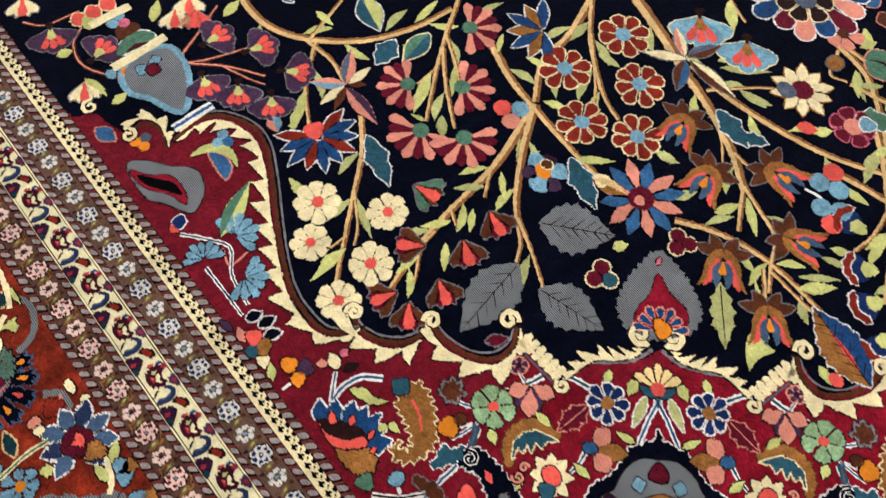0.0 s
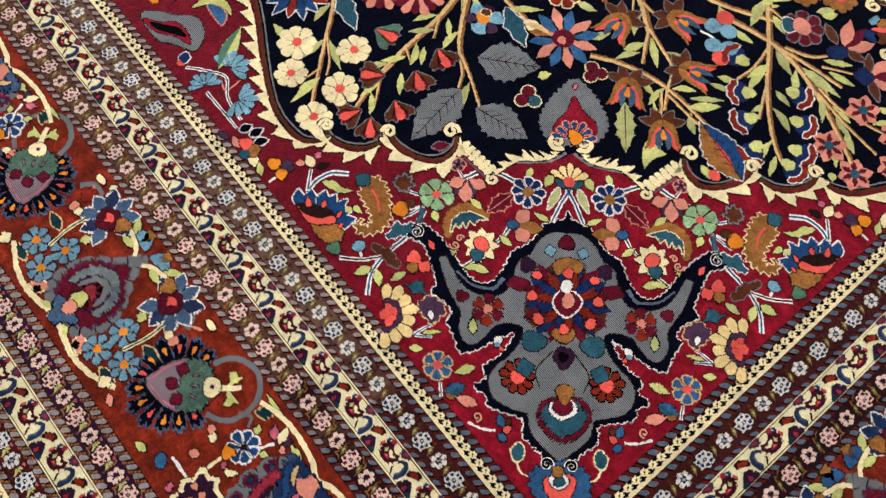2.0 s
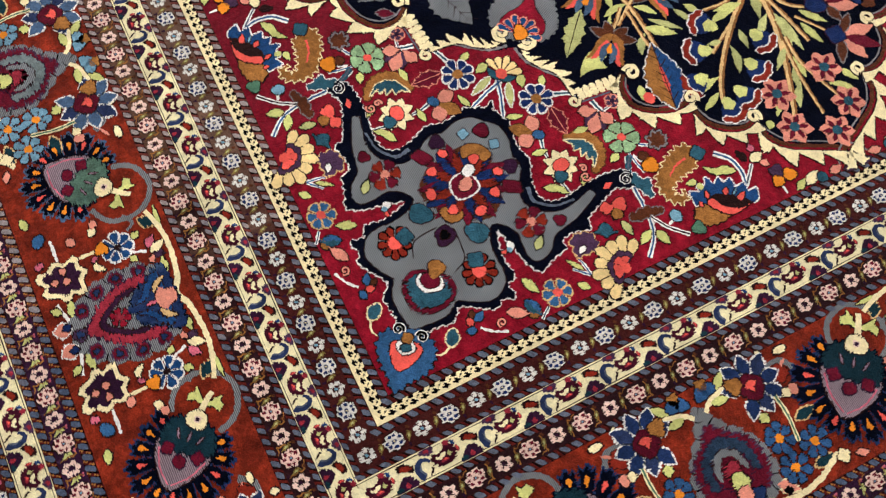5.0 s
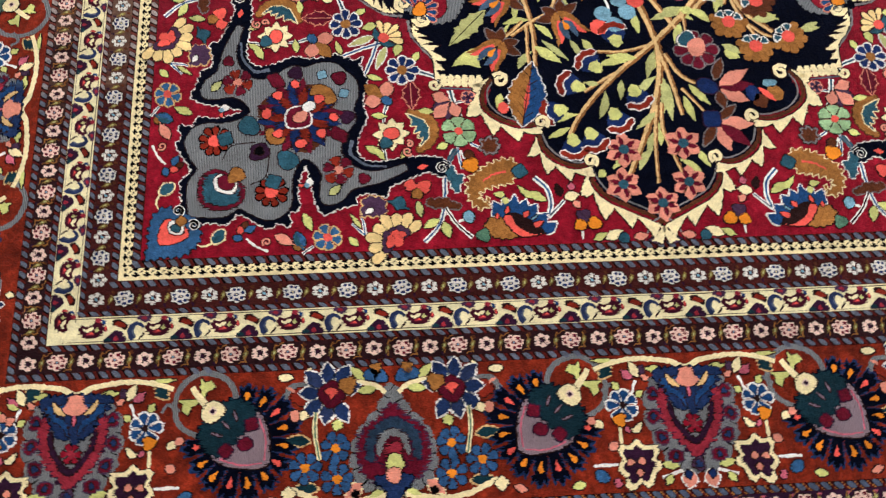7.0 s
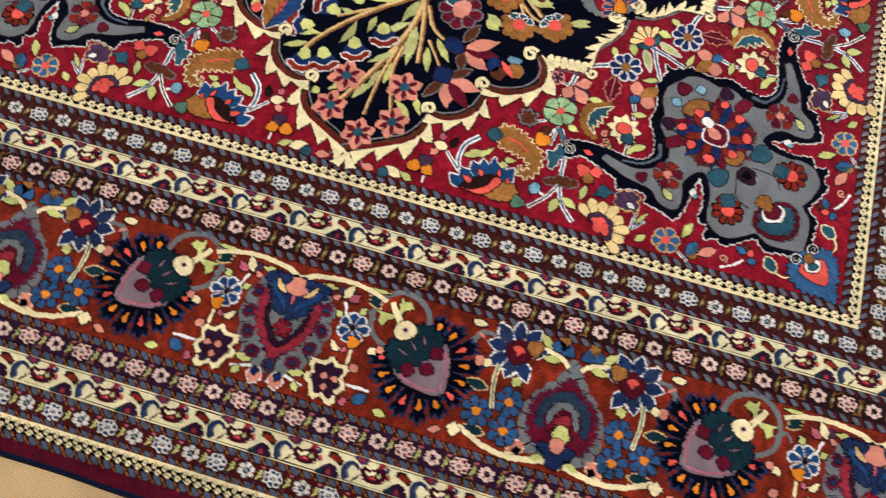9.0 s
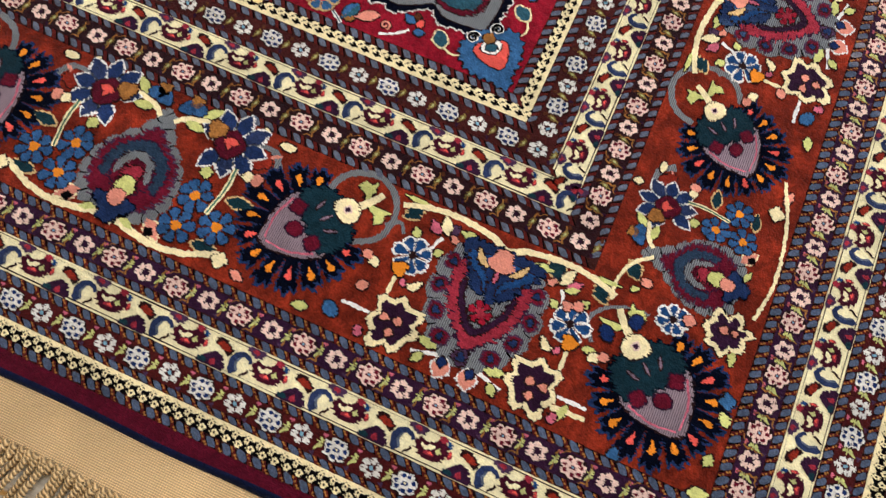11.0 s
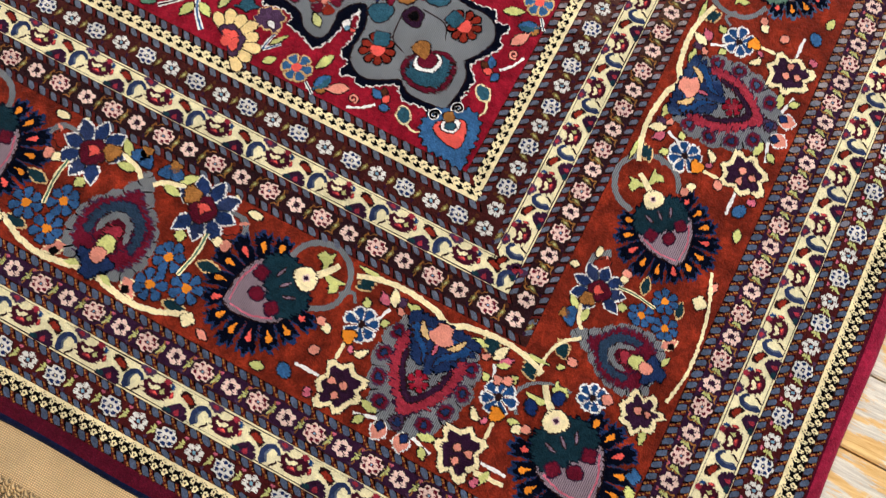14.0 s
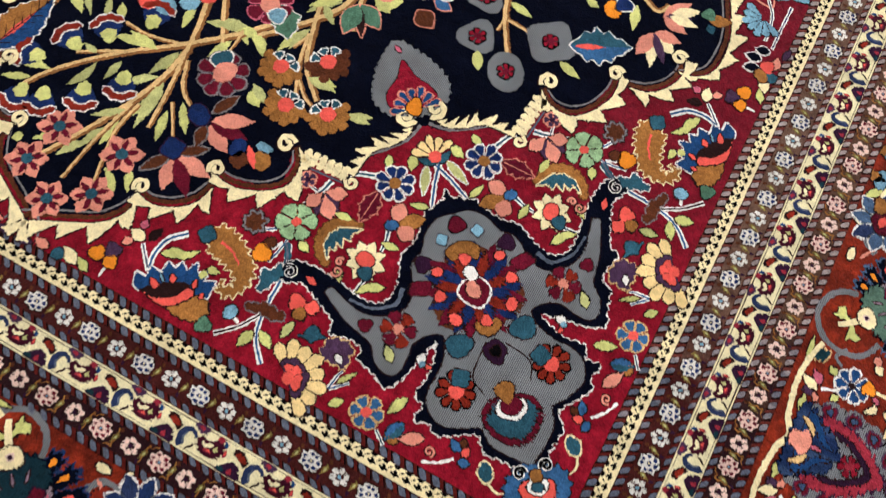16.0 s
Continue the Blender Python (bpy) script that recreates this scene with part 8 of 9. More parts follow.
stem(TIP, [(-0.0902, 0.1371), (-0.0813, 0.1169), (-0.0646, 0.0976), (-0.0267, 0.0784), (0.0134, 0.0554), (0.0242, 0.0382)], 0.0026, 0.0026, "dove", z=0.7, name="outline")
flame_band(TIP, [(-0.0994, 0.1371), (-0.0944, 0.1109), (-0.0752, 0.0876), (-0.0382, 0.0678), (-0.001, 0.0479), (0.0197, 0.0257)], 0.0069, 0.019, 4, -1)
VASE = []
patch(VASE, [(-0.606, 1.0217), (-0.6239, 1.0614), (-0.6403, 1.0875), (-0.6299, 1.1195), (-0.592, 1.1255), (-0.5661, 1.1138), (-0.5671, 1.077), (-0.5836, 1.0437)], "grey_weave", edge="sky", ew=0.008, z=1, name="vase")
dot(VASE, -0.6002, 1.0978, 0.0091, "maroon", edge="black", z=1.5)
dot(VASE, -0.6119, 1.1068, 0.0083, "sky")
dot(VASE, -0.5907, 1.1091, 0.0075, "sky")
stem(VASE, [(-0.6413, 1.1318), (-0.5977, 1.1334), (-0.5592, 1.1349)], 0.0133, 0.0133, "cream", z=1.4, name="vase_rim")
stem(VASE, [(-0.63, 1.2109), (-0.5992, 1.2119), (-0.57, 1.2094)], 0.0129, 0.0129, "cream", z=1.4, name="vase_rim")
patch(VASE, [(-0.6239, 1.1441), (-0.6102, 1.1632), (-0.5795, 1.1638), (-0.571, 1.1415)], "green", z=1, edge="white")
patch(VASE, [(-0.6125, 1.1447), (-0.5978, 1.1477), (-0.5827, 1.1409)], "maroon", z=1.2, smooth=False)
patch(VASE, [(-0.605, 1.1869), (-0.581, 1.1832), (-0.5792, 1.1672), (-0.6088, 1.1657)], "brown", z=0.9)
trefoil(VASE, -0.5951, 1.1964, 1.0427, 0.0139, ["sky", "sky", "pink"])
leaf(VASE, -0.6369, 1.2443, -0.6343, 1.2154, 0.0209, "coral", edge="cream")
leaf(VASE, -0.6155, 1.2441, -0.613, 1.215, 0.0211, "coral", edge="cream")
leaf(VASE, -0.5934, 1.2448, -0.591, 1.2155, 0.0213, "coral", edge="cream")
carnation(VASE, -0.5079, 1.0932, 0.0459, 0.0292)
carnation(VASE, -0.4698, 1.0436, -0.2506, 0.0291)
carnation(VASE, -0.4545, 0.9809, -0.7781, 0.0285)
carnation(VASE, -0.5584, 1.0356, -1.8063, 0.0279)
carnation(VASE, -0.5325, 0.9986, -2.1578, 0.0278)
carnation(VASE, -0.5076, 0.9567, -2.0927, 0.0276)
carnation(VASE, -0.6788, 1.2265, -1.9032, 0.0289)
carnation(VASE, -0.6402, 1.166, 0.3354, 0.0286)
stem(VASE, [(-0.5631, 1.0833), (-0.533, 1.0683), (-0.4807, 1.0519)], 0.0067, 0.005, "brown", hi="salmon")
stem(VASE, [(-0.5631, 1.0833), (-0.5218, 1.0444), (-0.4891, 0.9994)], 0.0067, 0.005, "brown", hi="salmon")
stem(VASE, [(-0.5262, 1.0513), (-0.5094, 1.0093), (-0.4968, 0.9881)], 0.0059, 0.0042, "brown", hi="salmon")
stem(VASE, [(-0.5601, 1.0951), (-0.5218, 1.1136), (-0.4738, 1.1387)], 0.0067, 0.0051, "brown", hi="salmon")
stem(VASE, [(-0.6409, 1.1107), (-0.6686, 1.1574), (-0.6628, 1.1976), (-0.6321, 1.2222)], 0.0066, 0.0049, "brown", hi="salmon")
stem(VASE, [(-0.6977, 1.2723), (-0.6763, 1.2499), (-0.6285, 1.2441)], 0.006, 0.0043, "brown", hi="salmon")
bud(VASE, -0.5331, 1.1528, -2.1265, 0.0227, "coral", "cream", "cream")
bud(VASE, -0.5046, 1.1622, -2.1334, 0.023, "coral", "cream", "cream")
bud(VASE, -0.6863, 1.2942, -2.0529, 0.0227, "coral", "cream", "cream")
bud(VASE, -0.6896, 1.12, -2.0825, 0.021, "coral", "cream", "cream")
bud(VASE, -0.5118, 1.1365, -2.1362, 0.0227, "coral", "coral", "coral")
leaf(VASE, -0.5599, 1.1671, -0.5331, 1.1965, 0.0156, "lime")
leaf(VASE, -0.6785, 1.1397, -0.6689, 1.0984, 0.0148, "lime")
leaf(VASE, -0.4785, 1.1173, -0.4434, 1.1283, 0.0158, "lime")
leaf(VASE, -0.6333, 1.2049, -0.6249, 1.2351, 0.0155, "lime")
leaf(VASE, -0.6699, 1.0824, -0.6466, 1.0867, 0.0144, "lime")
leaf(VASE, -0.6895, 1.1945, -0.6675, 1.1893, 0.015, "lime")
leaf(VASE, -0.6485, 1.1338, -0.6467, 1.1152, 0.0149, "sky")
leaf(VASE, -0.6299, 1.1253, -0.631, 1.1031, 0.0149, "orange")
leaf(VASE, -0.5188, 0.943, -0.5267, 0.9163, 0.0193, "salmon", half="sky")

# ---------------------------------------------------------------- main border: palmette, vase blossom and heart, each about its own centre
LOOSE[0] = 0.7
PALMETTE, PALMETTE_SIDE, PALMETTE_VINE, BLOSSOM, BLOSSOM_SIDE = [], [], [], [], []
def both(pts):
    """The outline with its mirror image."""
    return pts + [(-x, y) for x, y in pts[::-1] if abs(x) > 1e-6]


scalloped(PALMETTE, both([(0.003, 0.062), (0.011, 0.046), (0.020, 0.030), (0.037, 0.012), (0.050, -0.010), (0.052, -0.038), (0.040, -0.064), (0.018, -0.066)]), "grey_weave", 18, 0.0042, 0.013)
LOOSE[0], FRAY[0], STRAY[0] = 1.7, 0.14, 0.16
patch(PALMETTE, both([(0, 0.036), (0.014, 0.021), (0.036, 0.004), (0.043, -0.020), (0.036, -0.046), (0.016, -0.058)]), "maroon", z=1.3, edge="purple", ew=0.0004, spikes=0.0034)
patch(PALMETTE, both([(0, 0.019), (0.020, 0.009), (0.033, -0.009), (0.032, -0.032), (0.026, -0.028), (0.021, -0.006), (0, 0.008)]), "ring_teal", z=1.5, edge="plum", ew=0.0004, spikes=0.0024)
patch(PALMETTE, both([(0, 0.006), (0.015, -0.002), (0.021, -0.018), (0.018, -0.028), (0.010, -0.010), (0, -0.002)]), "grey_weave", z=1.75)
for k in range(9):
    a = radians(-60 + 37.5 * k)
    q = np.array((0, -0.022)) + unit(a) * 0.0155
    dot(PALMETTE, q[0], q[1], 0.0078, "maroon" if k % 2 else "edge_maroon", edge="plum", z=1.8, name="petal")
dot(PALMETTE, 0, -0.022, 0.011, "berry", z=2.0)
LOOSE[0], FRAY[0], STRAY[0] = 1.0, 0.1, 0.06
patch(PALMETTE, [(0.000, -0.024), (0.010, -0.030), (0.012, -0.040), (0.006, -0.046), (-0.008, -0.043), (-0.009, -0.031)], "lime", z=2.3)
patch(PALMETTE, [(-0.008, -0.044), (0.005, -0.043), (0.009, -0.052), (0.002, -0.061), (-0.008, -0.057)], "salmon", z=2.5)
patch(PALMETTE, [(-0.024, -0.056), (-0.010, -0.052), (0.012, -0.052), (0.022, -0.056), (0.010, -0.070), (0.006, -0.078), (-0.007, -0.078), (-0.010, -0.068)], "border_navy", z=2.2, edge="navy", ew=0.0006, spikes=0.002)
LOOSE[0], FRAY[0], STRAY[0] = 0.7, 0.09, 0.03
fan(PALMETTE_SIDE, 0.0800, 0.0548, 0.4, 0.0436, 330, 8, ("border_navy", "indigo", "border_navy"), "", edge="white", r0=0.2, plump=0.9, sharp=True)
dot(PALMETTE_SIDE, 0.0780, 0.0535, 0.0165, "edge_maroon", z=1.6)
patch(PALMETTE_SIDE, [(0.0700, 0.0570), (0.0790, 0.0620), (0.0870, 0.0570), (0.0810, 0.0530), (0.0790, 0.0470), (0.0740, 0.0520)], "coral", z=1.8)
dot(PALMETTE_SIDE, 0.0570, 0.0640, 0.0105, "gold", z=1.9)
stem(PALMETTE_SIDE, [(0.008, 0.0522), (0.0226, 0.0628), (0.0579, 0.071)], 0.0068, 0.0053, "cream", z=0.9)
leaf(PALMETTE_SIDE, 0.0327, 0.0698, 0.0558, 0.0886, 0.0106, "lime")
leaf(PALMETTE_SIDE, 0.0198, 0.058, 0.0473, 0.056, 0.0106, "lime")
dot(PALMETTE_SIDE, 0.0140, 0.0735, 0.0085, "border_blue")
dot(PALMETTE_SIDE, 0.0265, 0.0765, 0.0085, "border_blue")
dot(PALMETTE_SIDE, 0.0205, 0.0835, 0.0078, "gold")
stem(PALMETTE_SIDE, [(0.0215, 0.0735), (0.0200, 0.0640)], 0.0045, 0.0038, "white")
leaf(PALMETTE_SIDE, 0.0686, 0.0206, 0.073, 0.0067, 0.0133, "lime")
rosette(PALMETTE_SIDE, 0.0735, -0.0150, 0.0212, 7, "border_blue", "orange", rc=0.27, rot=0.3, plump=0.98)
rosette(PALMETTE_SIDE, 0.1115, -0.0375, 0.0212, 7, "border_blue", "orange", rc=0.27, rot=0.3, plump=0.98)
rosette(PALMETTE_SIDE, 0.0715, -0.0530, 0.0212, 7, "border_blue", "orange", rc=0.27, rot=0.3, plump=0.98)
stem(PALMETTE_SIDE, [(0.0983, 0.0309), (0.0991, 0.0046), (0.0938, -0.0283)], 0.0064, 0.0050, "cream", hi="green", z=1.4)
dot(PALMETTE_SIDE, 0.1141, 0.028, 0.0059, "cream")
dot(PALMETTE_SIDE, 0.1247, 0.0281, 0.0067, "salmon")
leaf(PALMETTE_SIDE, 0.1055, -0.0048, 0.1364, -0.0016, 0.0131, "deep_teal", edge="tan")
dot(PALMETTE_SIDE, 0.1368, 0.0772, 0.0053, "cream", sy=1.6, a=1.5)
stem(PALMETTE_SIDE, [(0.1168, 0.0533), (0.1359, 0.0652)], 0.0037, 0.003, "salmon")
leaf(PALMETTE_SIDE, 0.0409, -0.0592, 0.0624, -0.0761, 0.0157, "salmon", edge="cream")
leaf(PALMETTE_SIDE, 0.0449, -0.0704, 0.0543, -0.0727, 0.0085, "black", z=1.5)
stem(PALMETTE_VINE, [(-0.0092, -0.0769), (0.0163, -0.0752), (0.0549, -0.0819), (0.0908, -0.0778), (0.1302, -0.062)], 0.0078, 0.0066, "cream", z=1, name="vine")
leaf(PALMETTE_SIDE, 0.0952, -0.0636, 0.1238, -0.0595, 0.0113, "deep_teal", edge="tan")
leaf(PALMETTE_SIDE, 0.0151, -0.0697, 0.0329, -0.0761, 0.0085, "lime")
scalloped(BLOSSOM, both([(0.026, 0.058), (0.050, 0.046), (0.059, 0.014), (0.054, -0.018), (0.038, -0.048), (0.014, -0.064)]), "grey_weave", 14, 0.005, 0.012)
LOOSE[0], FRAY[0], STRAY[0] = 1.6, 0.14, 0.14
patch(BLOSSOM, both([(0, -0.046), (0.012, -0.036), (0.027, -0.020), (0.038, 0.004), (0.041, 0.028), (0.034, 0.040), (0.030, 0.022), (0.027, 0.002), (0.015, -0.018), (0, -0.031)]), "berry", z=1.2, edge="plum", ew=0.0006, spikes=0.0024)
patch(BLOSSOM, both([(0, -0.032), (0.015, -0.019), (0.027, 0.001), (0.030, 0.021), (0.026, 0.018), (0.022, 0.002), (0.012, -0.014), (0, -0.025)]), "plum", z=1.45)
rosette(BLOSSOM, 0, -0.006, 0.0135, 6, "scarlet", "berry", z=1.5, rc=0.4)
patch(BLOSSOM, both([(0.036, 0.064), (0.040, 0.054), (0.030, 0.039), (0.021, 0.022), (0.010, 0.014), (0, 0.010), (0, 0.041), (0.012, 0.043), (0.022, 0.051)]), "border_navy", z=1.6, edge="navy", ew=0.001, spikes=0.003)
patch(BLOSSOM, both([(0.033, 0.054), (0.030, 0.040), (0.014, 0.028), (0.006, 0.016), (0.010, 0.032), (0.022, 0.044)]), "blue", z=1.85)
LOOSE[0], FRAY[0], STRAY[0] = 0.7, 0.09, 0.03
patch(BLOSSOM, [(0.007, 0.066), (0.010, 0.056), (0.016, 0.050), (0.010, 0.044), (0, 0.041), (-0.012, 0.045), (-0.016, 0.052), (-0.010, 0.057), (-0.007, 0.066)], "salmon", z=2.0)
patch(BLOSSOM, [(0.028, 0.060), (0.024, 0.046), (0.012, 0.042), (0.018, 0.050)], "tan", z=2.1)
patch(BLOSSOM, [(-0.028, 0.060), (-0.024, 0.046), (-0.012, 0.042), (-0.018, 0.050)], "tan", z=2.1)
leaf(BLOSSOM, 0, 0.042, 0, 0.028, 0.005, "pink", z=2.2)
LOOSE[0], FRAY[0], STRAY[0] = 1.4, 0.14, 0.12
for x, y in ((0.047, 0.034), (0.051, 0.005), (0.043, -0.022), (0.028, -0.046)):
    dot(BLOSSOM_SIDE, x, y, 0.0082, "maroon", edge="purple", z=1.2)
    dot(BLOSSOM_SIDE, x, y, 0.0036, "border_navy", z=1.6)
dot(BLOSSOM, 0, -0.057, 0.0085, "purple", z=1.2)
dot(BLOSSOM, 0, -0.057, 0.0045, "border_navy", z=1.6)
LOOSE[0], FRAY[0], STRAY[0] = 0.7, 0.09, 0.03
stem(BLOSSOM_SIDE, [(-0.0006, 0.0658), (0.0159, 0.0741), (0.0303, 0.078), (0.0692, 0.0815), (0.1029, 0.0761), (0.1224, 0.0691)], 0.0076, 0.0060, "cream", z=1, name="vine")
leaf(BLOSSOM_SIDE, 0.096, 0.0802, 0.1247, 0.0812, 0.0061, "lime")
leaf(BLOSSOM_SIDE, 0.065, 0.0567, 0.0747, 0.0774, 0.0121, "cream", z=1.2)
leaf(BLOSSOM_SIDE, 0.0641, 0.0605, 0.0562, 0.0722, 0.0121, "purple")
leaf(BLOSSOM_SIDE, 0.0723, 0.0548, 0.0867, 0.067, 0.0121, "pink")
leaf(BLOSSOM_SIDE, 0.0583, 0.0532, 0.0531, 0.0587, 0.0106, "salmon")
leaf(BLOSSOM_SIDE, 0.0299, 0.0659, 0.0546, 0.0677, 0.0091, "lime")
stem(BLOSSOM_SIDE, [(0.0683, 0.0535), (0.0752, 0.0368), (0.0812, 0.0276)], 0.0045, 0.0038, "white")
rosette(BLOSSOM_SIDE, 0.0892, 0.0213, 0.0224, 7, "blue", "dark_brown", edge="white", rc=0.22)
dot(BLOSSOM_SIDE, 0.0956, 0.0027, 0.0081, "orange", z=1.7)
leaf(BLOSSOM_SIDE, 0.0929, 0.0419, 0.0993, 0.0521, 0.0098, "lime")
leaf(BLOSSOM_SIDE, 0.0697, 0.0311, 0.0619, 0.0389, 0.009, "lime")
stem(BLOSSOM_SIDE, [(0.0963, -0.0054), (0.0964, -0.037)], 0.0044, 0.0037, "cream")
patch(BLOSSOM_SIDE, [(0.0671, -0.001), (0.0752, -0.0058), (0.0816, -0.0119), (0.0722, -0.0143)], "cream", z=0.9)
leaf(BLOSSOM_SIDE, 0.0842, -0.0142, 0.0889, -0.005, 0.0066, "pink")
star(BLOSSOM_SIDE, 0.0772, -0.053, -0.2443, 0.0324, 7, "plum", "cream", 0.24)
dot(BLOSSOM_SIDE, 0.0733, -0.05, 0.0043, "salmon", z=1.8)
dot(BLOSSOM_SIDE, 0.088, -0.0507, 0.0043, "salmon", z=1.8)
dot(BLOSSOM_SIDE, 0.0773, -0.0642, 0.0043, "salmon", z=1.8)
stem(BLOSSOM_SIDE, [(0.1038, -0.0529), (0.135, -0.0531)], 0.0043, 0.0036, "white")
leaf(BLOSSOM_SIDE, 0.0118, -0.0651, 0.0172, -0.0861, 0.0185, "salmon", edge="white", z=1)
dot(BLOSSOM_SIDE, 0.0155, -0.0694, 0.005, "dark_blue", z=1.5)
stem(BLOSSOM_SIDE, [(0.0166, -0.0625), (0.0489, -0.0711)], 0.005, 0.0036, "white")
leaf(BLOSSOM_SIDE, 0.0246, -0.0587, 0.0489, -0.0544, 0.01, "lime")
leaf(BLOSSOM_SIDE, 0.0361, -0.0691, 0.0458, -0.0806, 0.0093, "lime")
leaf(BLOSSOM_SIDE, 0.1004, 0.0747, 0.1156, 0.0573, 0.0168, "deep_teal", edge="tan")
dot(BLOSSOM_SIDE, 0.1227, -0.0016, 0.0052, "cream")
dot(BLOSSOM_SIDE, 0.1326, 0.0031, 0.0052, "salmon")
dot(BLOSSOM_SIDE, 0.1069, -0.0755, 0.005, "pink")
CORNER = []
stem(CORNER, [(0.9343, -0.0907), (0.9153, -0.1079), (0.9067, -0.1325), (0.9088, -0.1542)], 0.0044, 0.0038, "cream", z=1, name="vine")
stem(CORNER, [(1.0398, 0.0538), (1.0555, 0.0019), (1.0612, -0.0607), (1.0528, -0.1131)], 0.0046, 0.0039, "cream", z=1, name="vine")
dot(CORNER, 0.917, -0.1898, 0.0079, "dark_blue")
dot(CORNER, 0.941, -0.1662, 0.0079, "dark_blue")
stem(CORNER, [(0.9062, -0.2044), (0.8942, -0.1864), (0.9048, -0.1668), (0.9289, -0.1543), (0.9515, -0.1531)], 0.0048, 0.003, "grey_weave", z=0.4, name="tendril")
leaf(CORNER, 0.8378, -0.1353, 0.8537, -0.158, 0.0188, "deep_teal", edge="tan")
leaf(CORNER, 0.914, -0.105, 0.9272, -0.1219, 0.0163, "deep_teal", edge="tan")
dot(CORNER, 0.8698, -0.1801, 0.0055, "salmon")
dot(CORNER, 0.8805, -0.1759, 0.0055, "salmon")
leaf(CORNER, 0.8611, -0.1662, 0.8761, -0.1584, 0.0074, "lime")
leaf(CORNER, 0.8993, -0.2148, 0.9162, -0.2143, 0.0084, "lime")
rosette(CORNER, 0.9754, -0.1477, 0.0183, 7, "blue", "dark_brown", edge="white", rc=0.24)
dot(CORNER, 0.9911, -0.1416, 0.0061, "salmon", z=1.7)
star(CORNER, 1.0304, -0.1386, 0.2733, 0.0273, 7, "plum", "cream", 0.24)
dot(CORNER, 1.0273, -0.1361, 0.0043, "salmon", z=1.8)
dot(CORNER, 1.0389, -0.1356, 0.0036, "salmon", z=1.8)
leaf(CORNER, 1.0616, -0.2302, 1.0494, -0.2167, 0.0105, "lime")
leaf(CORNER, 1.0497, -0.2751, 1.0548, -0.2609, 0.0103, "lime")
leaf(CORNER, 1.0416, -0.3047, 1.0643, -0.2993, 0.0125, "lime")
dot(CORNER, 1.0527, -0.2051, 0.0077, "mid_blue")
leaf(CORNER, 1.0435, -0.1539, 1.0442, -0.1706, 0.0084, "lime")
leaf(CORNER, 0.9075, -0.2747, 0.899, -0.2969, 0.0082, "lime")
stem(CORNER, [(0.891, -0.2832), (0.9269, -0.2812)], 0.0059, 0.0047, "cream", z=1)
dot(CORNER, 0.9371, -0.1217, 0.0056, "salmon")
leaf(CORNER, 0.9236, -0.1359, 0.9319, -0.1294, 0.0062, "lime")
dot(CORNER, 0.9651, -0.3006, 0.0057, "mid_blue")

HEART = []
TURN[0] = radians(-45)
# a heart-shaped blossom: stem end at +y, point at -y
heart = Piece(0.8)
LOOSE[0], FRAY[0] = 1.1, 0.12
for i in range(12):
    t = -1.5708 + radians(280) * ((i + 0.5) / 12 - 0.5)
    r = 0.076 + 0.004 * math.sin(5 * i)
    q = heart.sub("petal")
    q.area(lobed_petal((0, 0.002), t, 0.02, r, 0.0178), "border_navy", 0.01 * (i % 2))
    q.area(lobed_petal((0, 0.002), t, 0.02, r - 0.004, 0.0158), "navy", 0.2)
    q.area(petal((0, 0.002), t, 0.046, 0.0605, 0.0072), "orange" if i % 3 else "coral", 0.4)
keep(HEART, "heart_blossom", heart)
patch(HEART, [(0, 0.028), (0.027, 0.026), (0.037, 0.005), (0.026, -0.019), (0, -0.042), (-0.026, -0.019), (-0.037, 0.005), (-0.027, 0.026)], "navy", z=1.25, edge="navy", spikes=0.003)
patch(HEART, [(0.012, 0.012), (0.030, 0.020), (0.039, 0.008), (0.028, -0.018), (0, -0.044), (-0.028, -0.018), (-0.039, 0.008), (-0.030, 0.020), (-0.012, 0.012)], "mauve_weave", z=1.5)
for k in (-1, 1):
    stem(HEART, [(0.034 * k, 0.004), (0.022 * k, -0.020), (0.002 * k, -0.038)], 0.0024, 0.0018, "pink", z=1.7, name="petal")
LOOSE[0], FRAY[0], STRAY[0] = 1.7, 0.14, 0.16
patch(HEART, [(0, 0.052), (0.026, 0.046), (0.037, 0.024), (0.030, 0.010), (0.018, 0.016), (0.010, 0.006), (0, 0.012), (-0.010, 0.006), (-0.018, 0.016), (-0.030, 0.010), (-0.037, 0.024), (-0.026, 0.046)], "cap_teal", z=1.8, edge="navy", ew=0.0006, spikes=0.0036)
LOOSE[0], FRAY[0], STRAY[0] = 0.7, 0.09, 0.03
for x, y in ((-0.022, 0.006), (0, -0.006), (0.022, 0.006)):
    dot(HEART, x, y, 0.0082, "maroon", edge="plum", z=2.1)
for x in (-0.013, 0, 0.013):
    leaf(HEART, x, 0.022, x * 1.5, 0.036, 0.0026, "mauve", z=2.1)
patch(HEART, [(-0.009, 0.043), (0.010, 0.042), (0.015, 0.050), (0.011, 0.062), (0.003, 0.066), (-0.009, 0.064), (-0.015, 0.054)], "cream", z=2.2)
dot(HEART, 0.001, 0.054, 0.0030, "plum", edge="blush", z=2.6)
stem(HEART, [(0, 0.064), (0.001, 0.080), (0.004, 0.096)], 0.0085, 0.0066, "cream", z=1.2)
for k in (-1, 1):
    patch(HEART, [(0.002, 0.074), (0.014 * k, 0.078), (0.024 * k, 0.074), (0.026 * k, 0.084), (0.018 * k, 0.088), (0.020 * k, 0.096), (0.010 * k, 0.088)], "lime", smooth=False, name="leaf")
RING = []
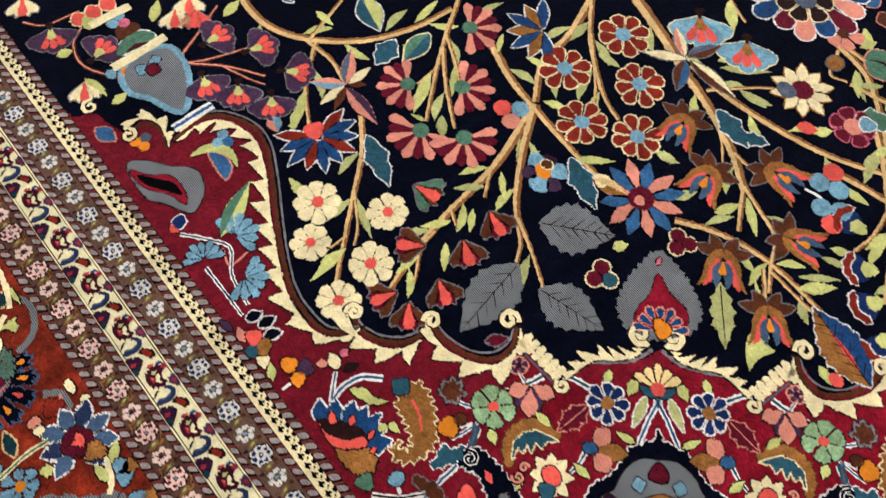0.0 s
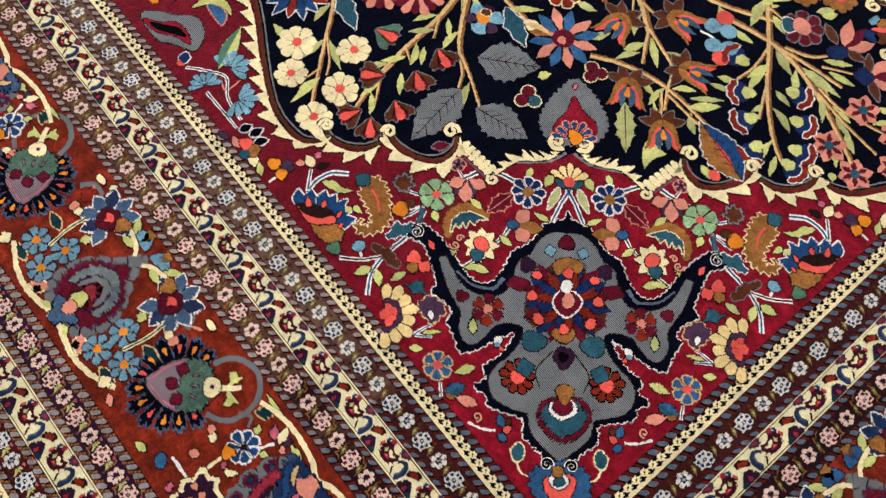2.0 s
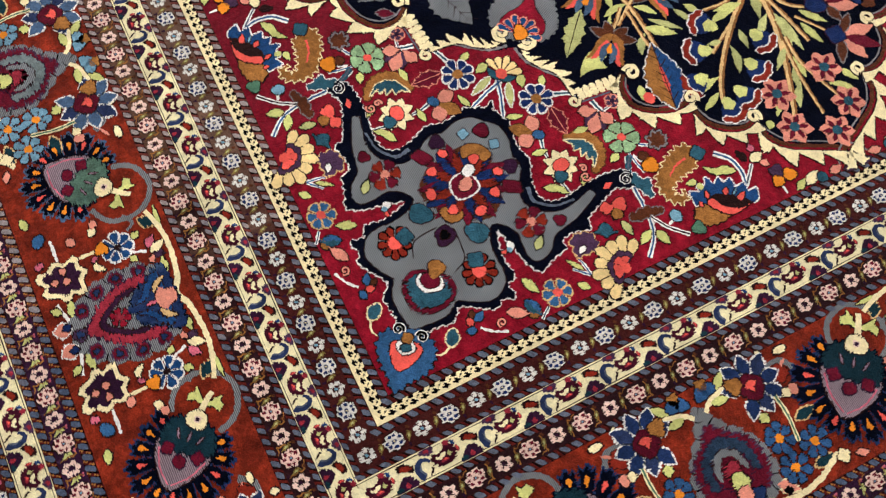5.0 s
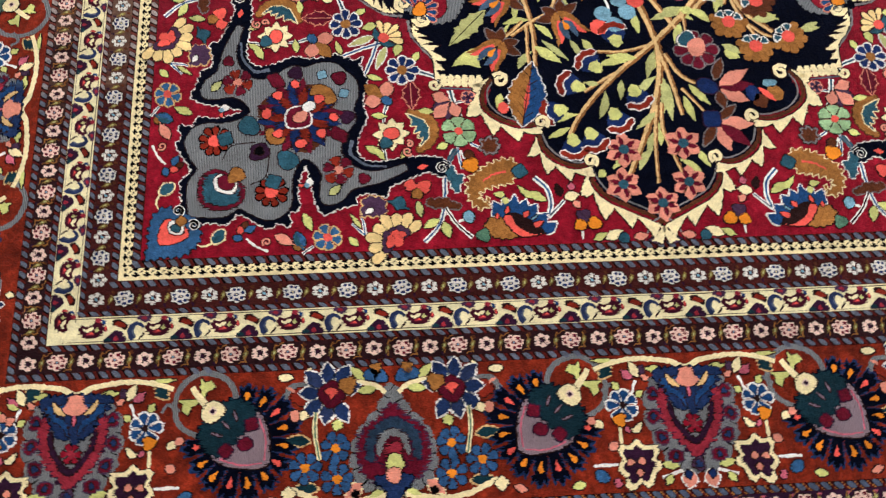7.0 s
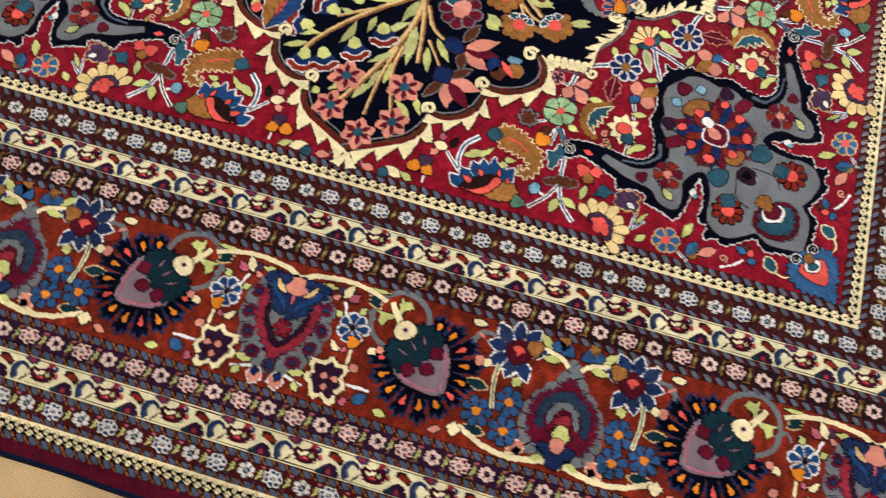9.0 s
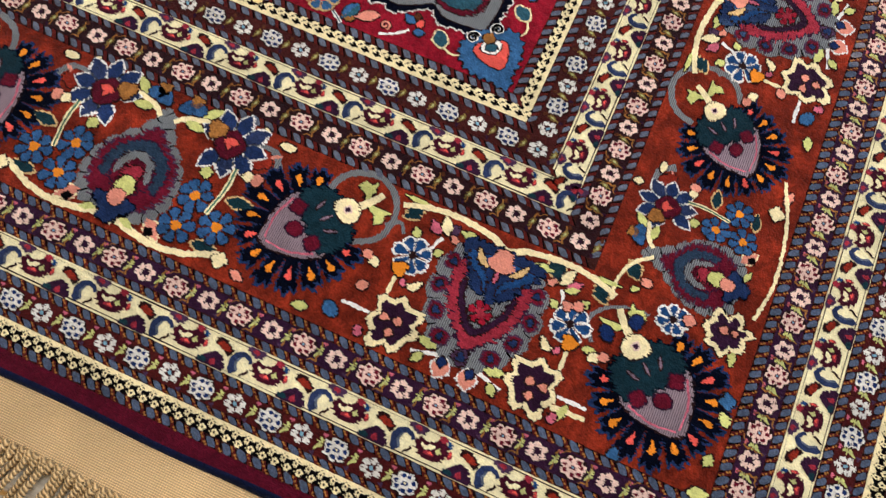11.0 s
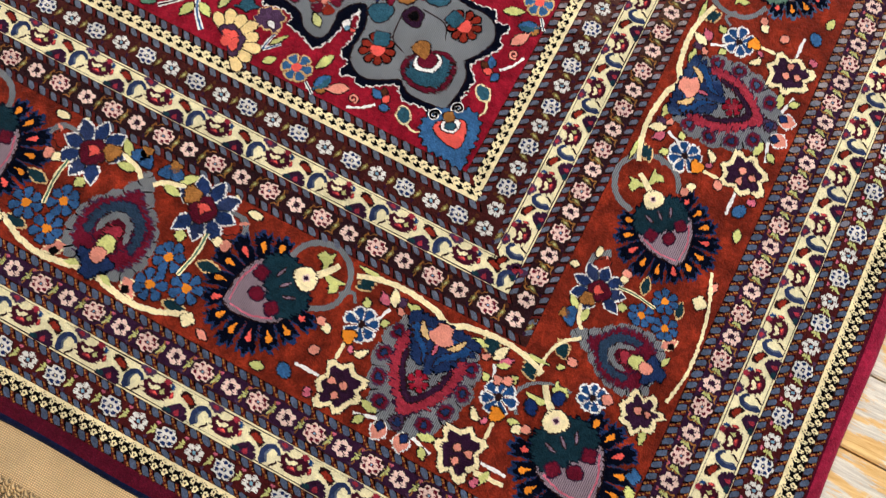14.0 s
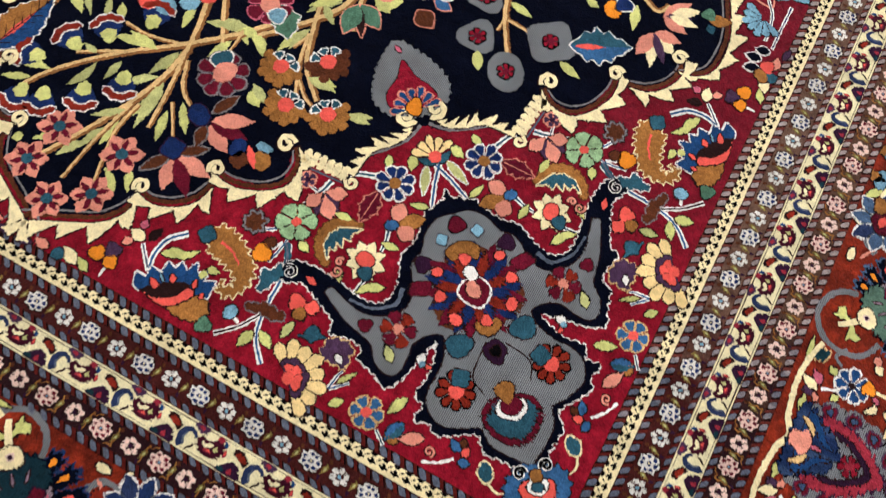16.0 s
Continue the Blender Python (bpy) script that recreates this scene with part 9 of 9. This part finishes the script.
stem(RING, [(0.030, 0.042), (0.040, 0.062), (0.036, 0.086), (0.018, 0.104), (-0.008, 0.106), (-0.030, 0.092), (-0.040, 0.070), (-0.034, 0.046)], 0.0075, 0.0065, "grey_weave", z=0.35, name="tendril")
FILL = []
TURN[0] = 0.0
stem(FILL, [(0.055, 0.05), (0.066, 0.066), (0.086, 0.066), (0.094, 0.052)], 0.008, 0.005, "grey_weave", z=0.35, name="tendril")
dot(FILL, 0.076, 0.052, 0.011, "brick", z=0.4)
leaf(FILL, 0.086, 0.078, 0.09, 0.09, 0.009, "cream")
dot(FILL, -0.066, -0.066, 0.008, "mid_blue")
leaf(FILL, -0.045, -0.074, -0.026, -0.078, 0.01, "lime")
dot(FILL, 0.062, -0.068, 0.008, "cream")
leaf(FILL, 0.03, -0.078, 0.048, -0.072, 0.009, "salmon")
stem(FILL, [(-0.078, 0.04), (-0.092, 0.05), (-0.1, 0.04)], 0.006, 0.004, "grey_weave", z=0.35, name="tendril")
dot(FILL, -0.085, -0.03, 0.006, "salmon")

# ---------------------------------------------------------------- laying the motifs out
DIAG = Matrix(((0.70711, 0.70711, 0, -0.75), (0.70711, -0.70711, 0, 0), (0, 0, 1, 0), (0, 0, 0, 1)))
ACROSS = Matrix.Diagonal((1, -1, 1, 1))
for m in (DIAG, FLIP @ DIAG):
    place(AXIS, m)
    place(HALF, m)
    place(HALF, m @ ACROSS)
place(NAVY, Matrix.Identity(4))
for m in (Matrix.Identity(4), FLIP):
    place(FLANK, m)
    place(VASE, m)
    place(TIP, m)


def border_unit(side, s, what, shift=0.0, squeeze=1.0):
    """Lay a unit of the main border at s along a side."""
    e = 1 if side == "near" else 0
    base = side_frame(side) @ Matrix.Translation((s, -(D["rust"][e] + D["rust_"][e]) / 2 + shift, 0))
    if what == "palmette":
        tight = base @ Matrix.Diagonal((squeeze, min(1.0, squeeze + 0.08), 1, 1))
        place(PALMETTE, tight)
        place(PALMETTE_SIDE, tight)
        if squeeze == 1.0:
            place(PALMETTE_SIDE, base @ FLIP)
            place(PALMETTE_VINE, base)
            place(PALMETTE_VINE, base @ FLIP)
    elif what == "blossom":
        place(BLOSSOM, base)
        place(BLOSSOM_SIDE, base)
        place(BLOSSOM_SIDE, base @ FLIP)
    else:
        k = FLIP if what == "heart_right" else Matrix.Identity(4)
        near = 1.0 if e else 0.87
        place(HEART, base @ k @ pose(0.003, 0, 0, 0, 0, 45) @ Matrix.Diagonal((near, near, 1, 1)))
        place(RING, base @ k @ pose(0.003, 0, 0, 0, 0, 45))
        place(FILL, base @ k)


for s in (-1, 1):
    border_unit("near", 0.388 * s, "palmette")
    border_unit("near", 0.79 * s, "blossom")
border_unit("near", 0.0, "blossom")
for s, what in ((-0.582, "heart_left"), (-0.192, "heart_right"), (0.192, "heart_left"), (0.582, "heart_right")):
    border_unit("near", s, what)
for side in ("left", "right"):
    for s, what in ((-0.088, "palmette"), (0.074, "heart_right"), (0.264, "blossom"), (0.47, "heart_left"), (0.647, "palmette"), (0.85, "heart_right"), (1.03, "blossom"), (1.22, "heart_left"), (1.4, "palmette")):
        border_unit(side, s, what, squeeze=0.74 if s < 0 else 1.0)
for m in (Matrix.Identity(4), FLIP):
    place(HEART, m @ pose(0.988, -0.228, 0, 0, 0, 47))
    place(CORNER, m)
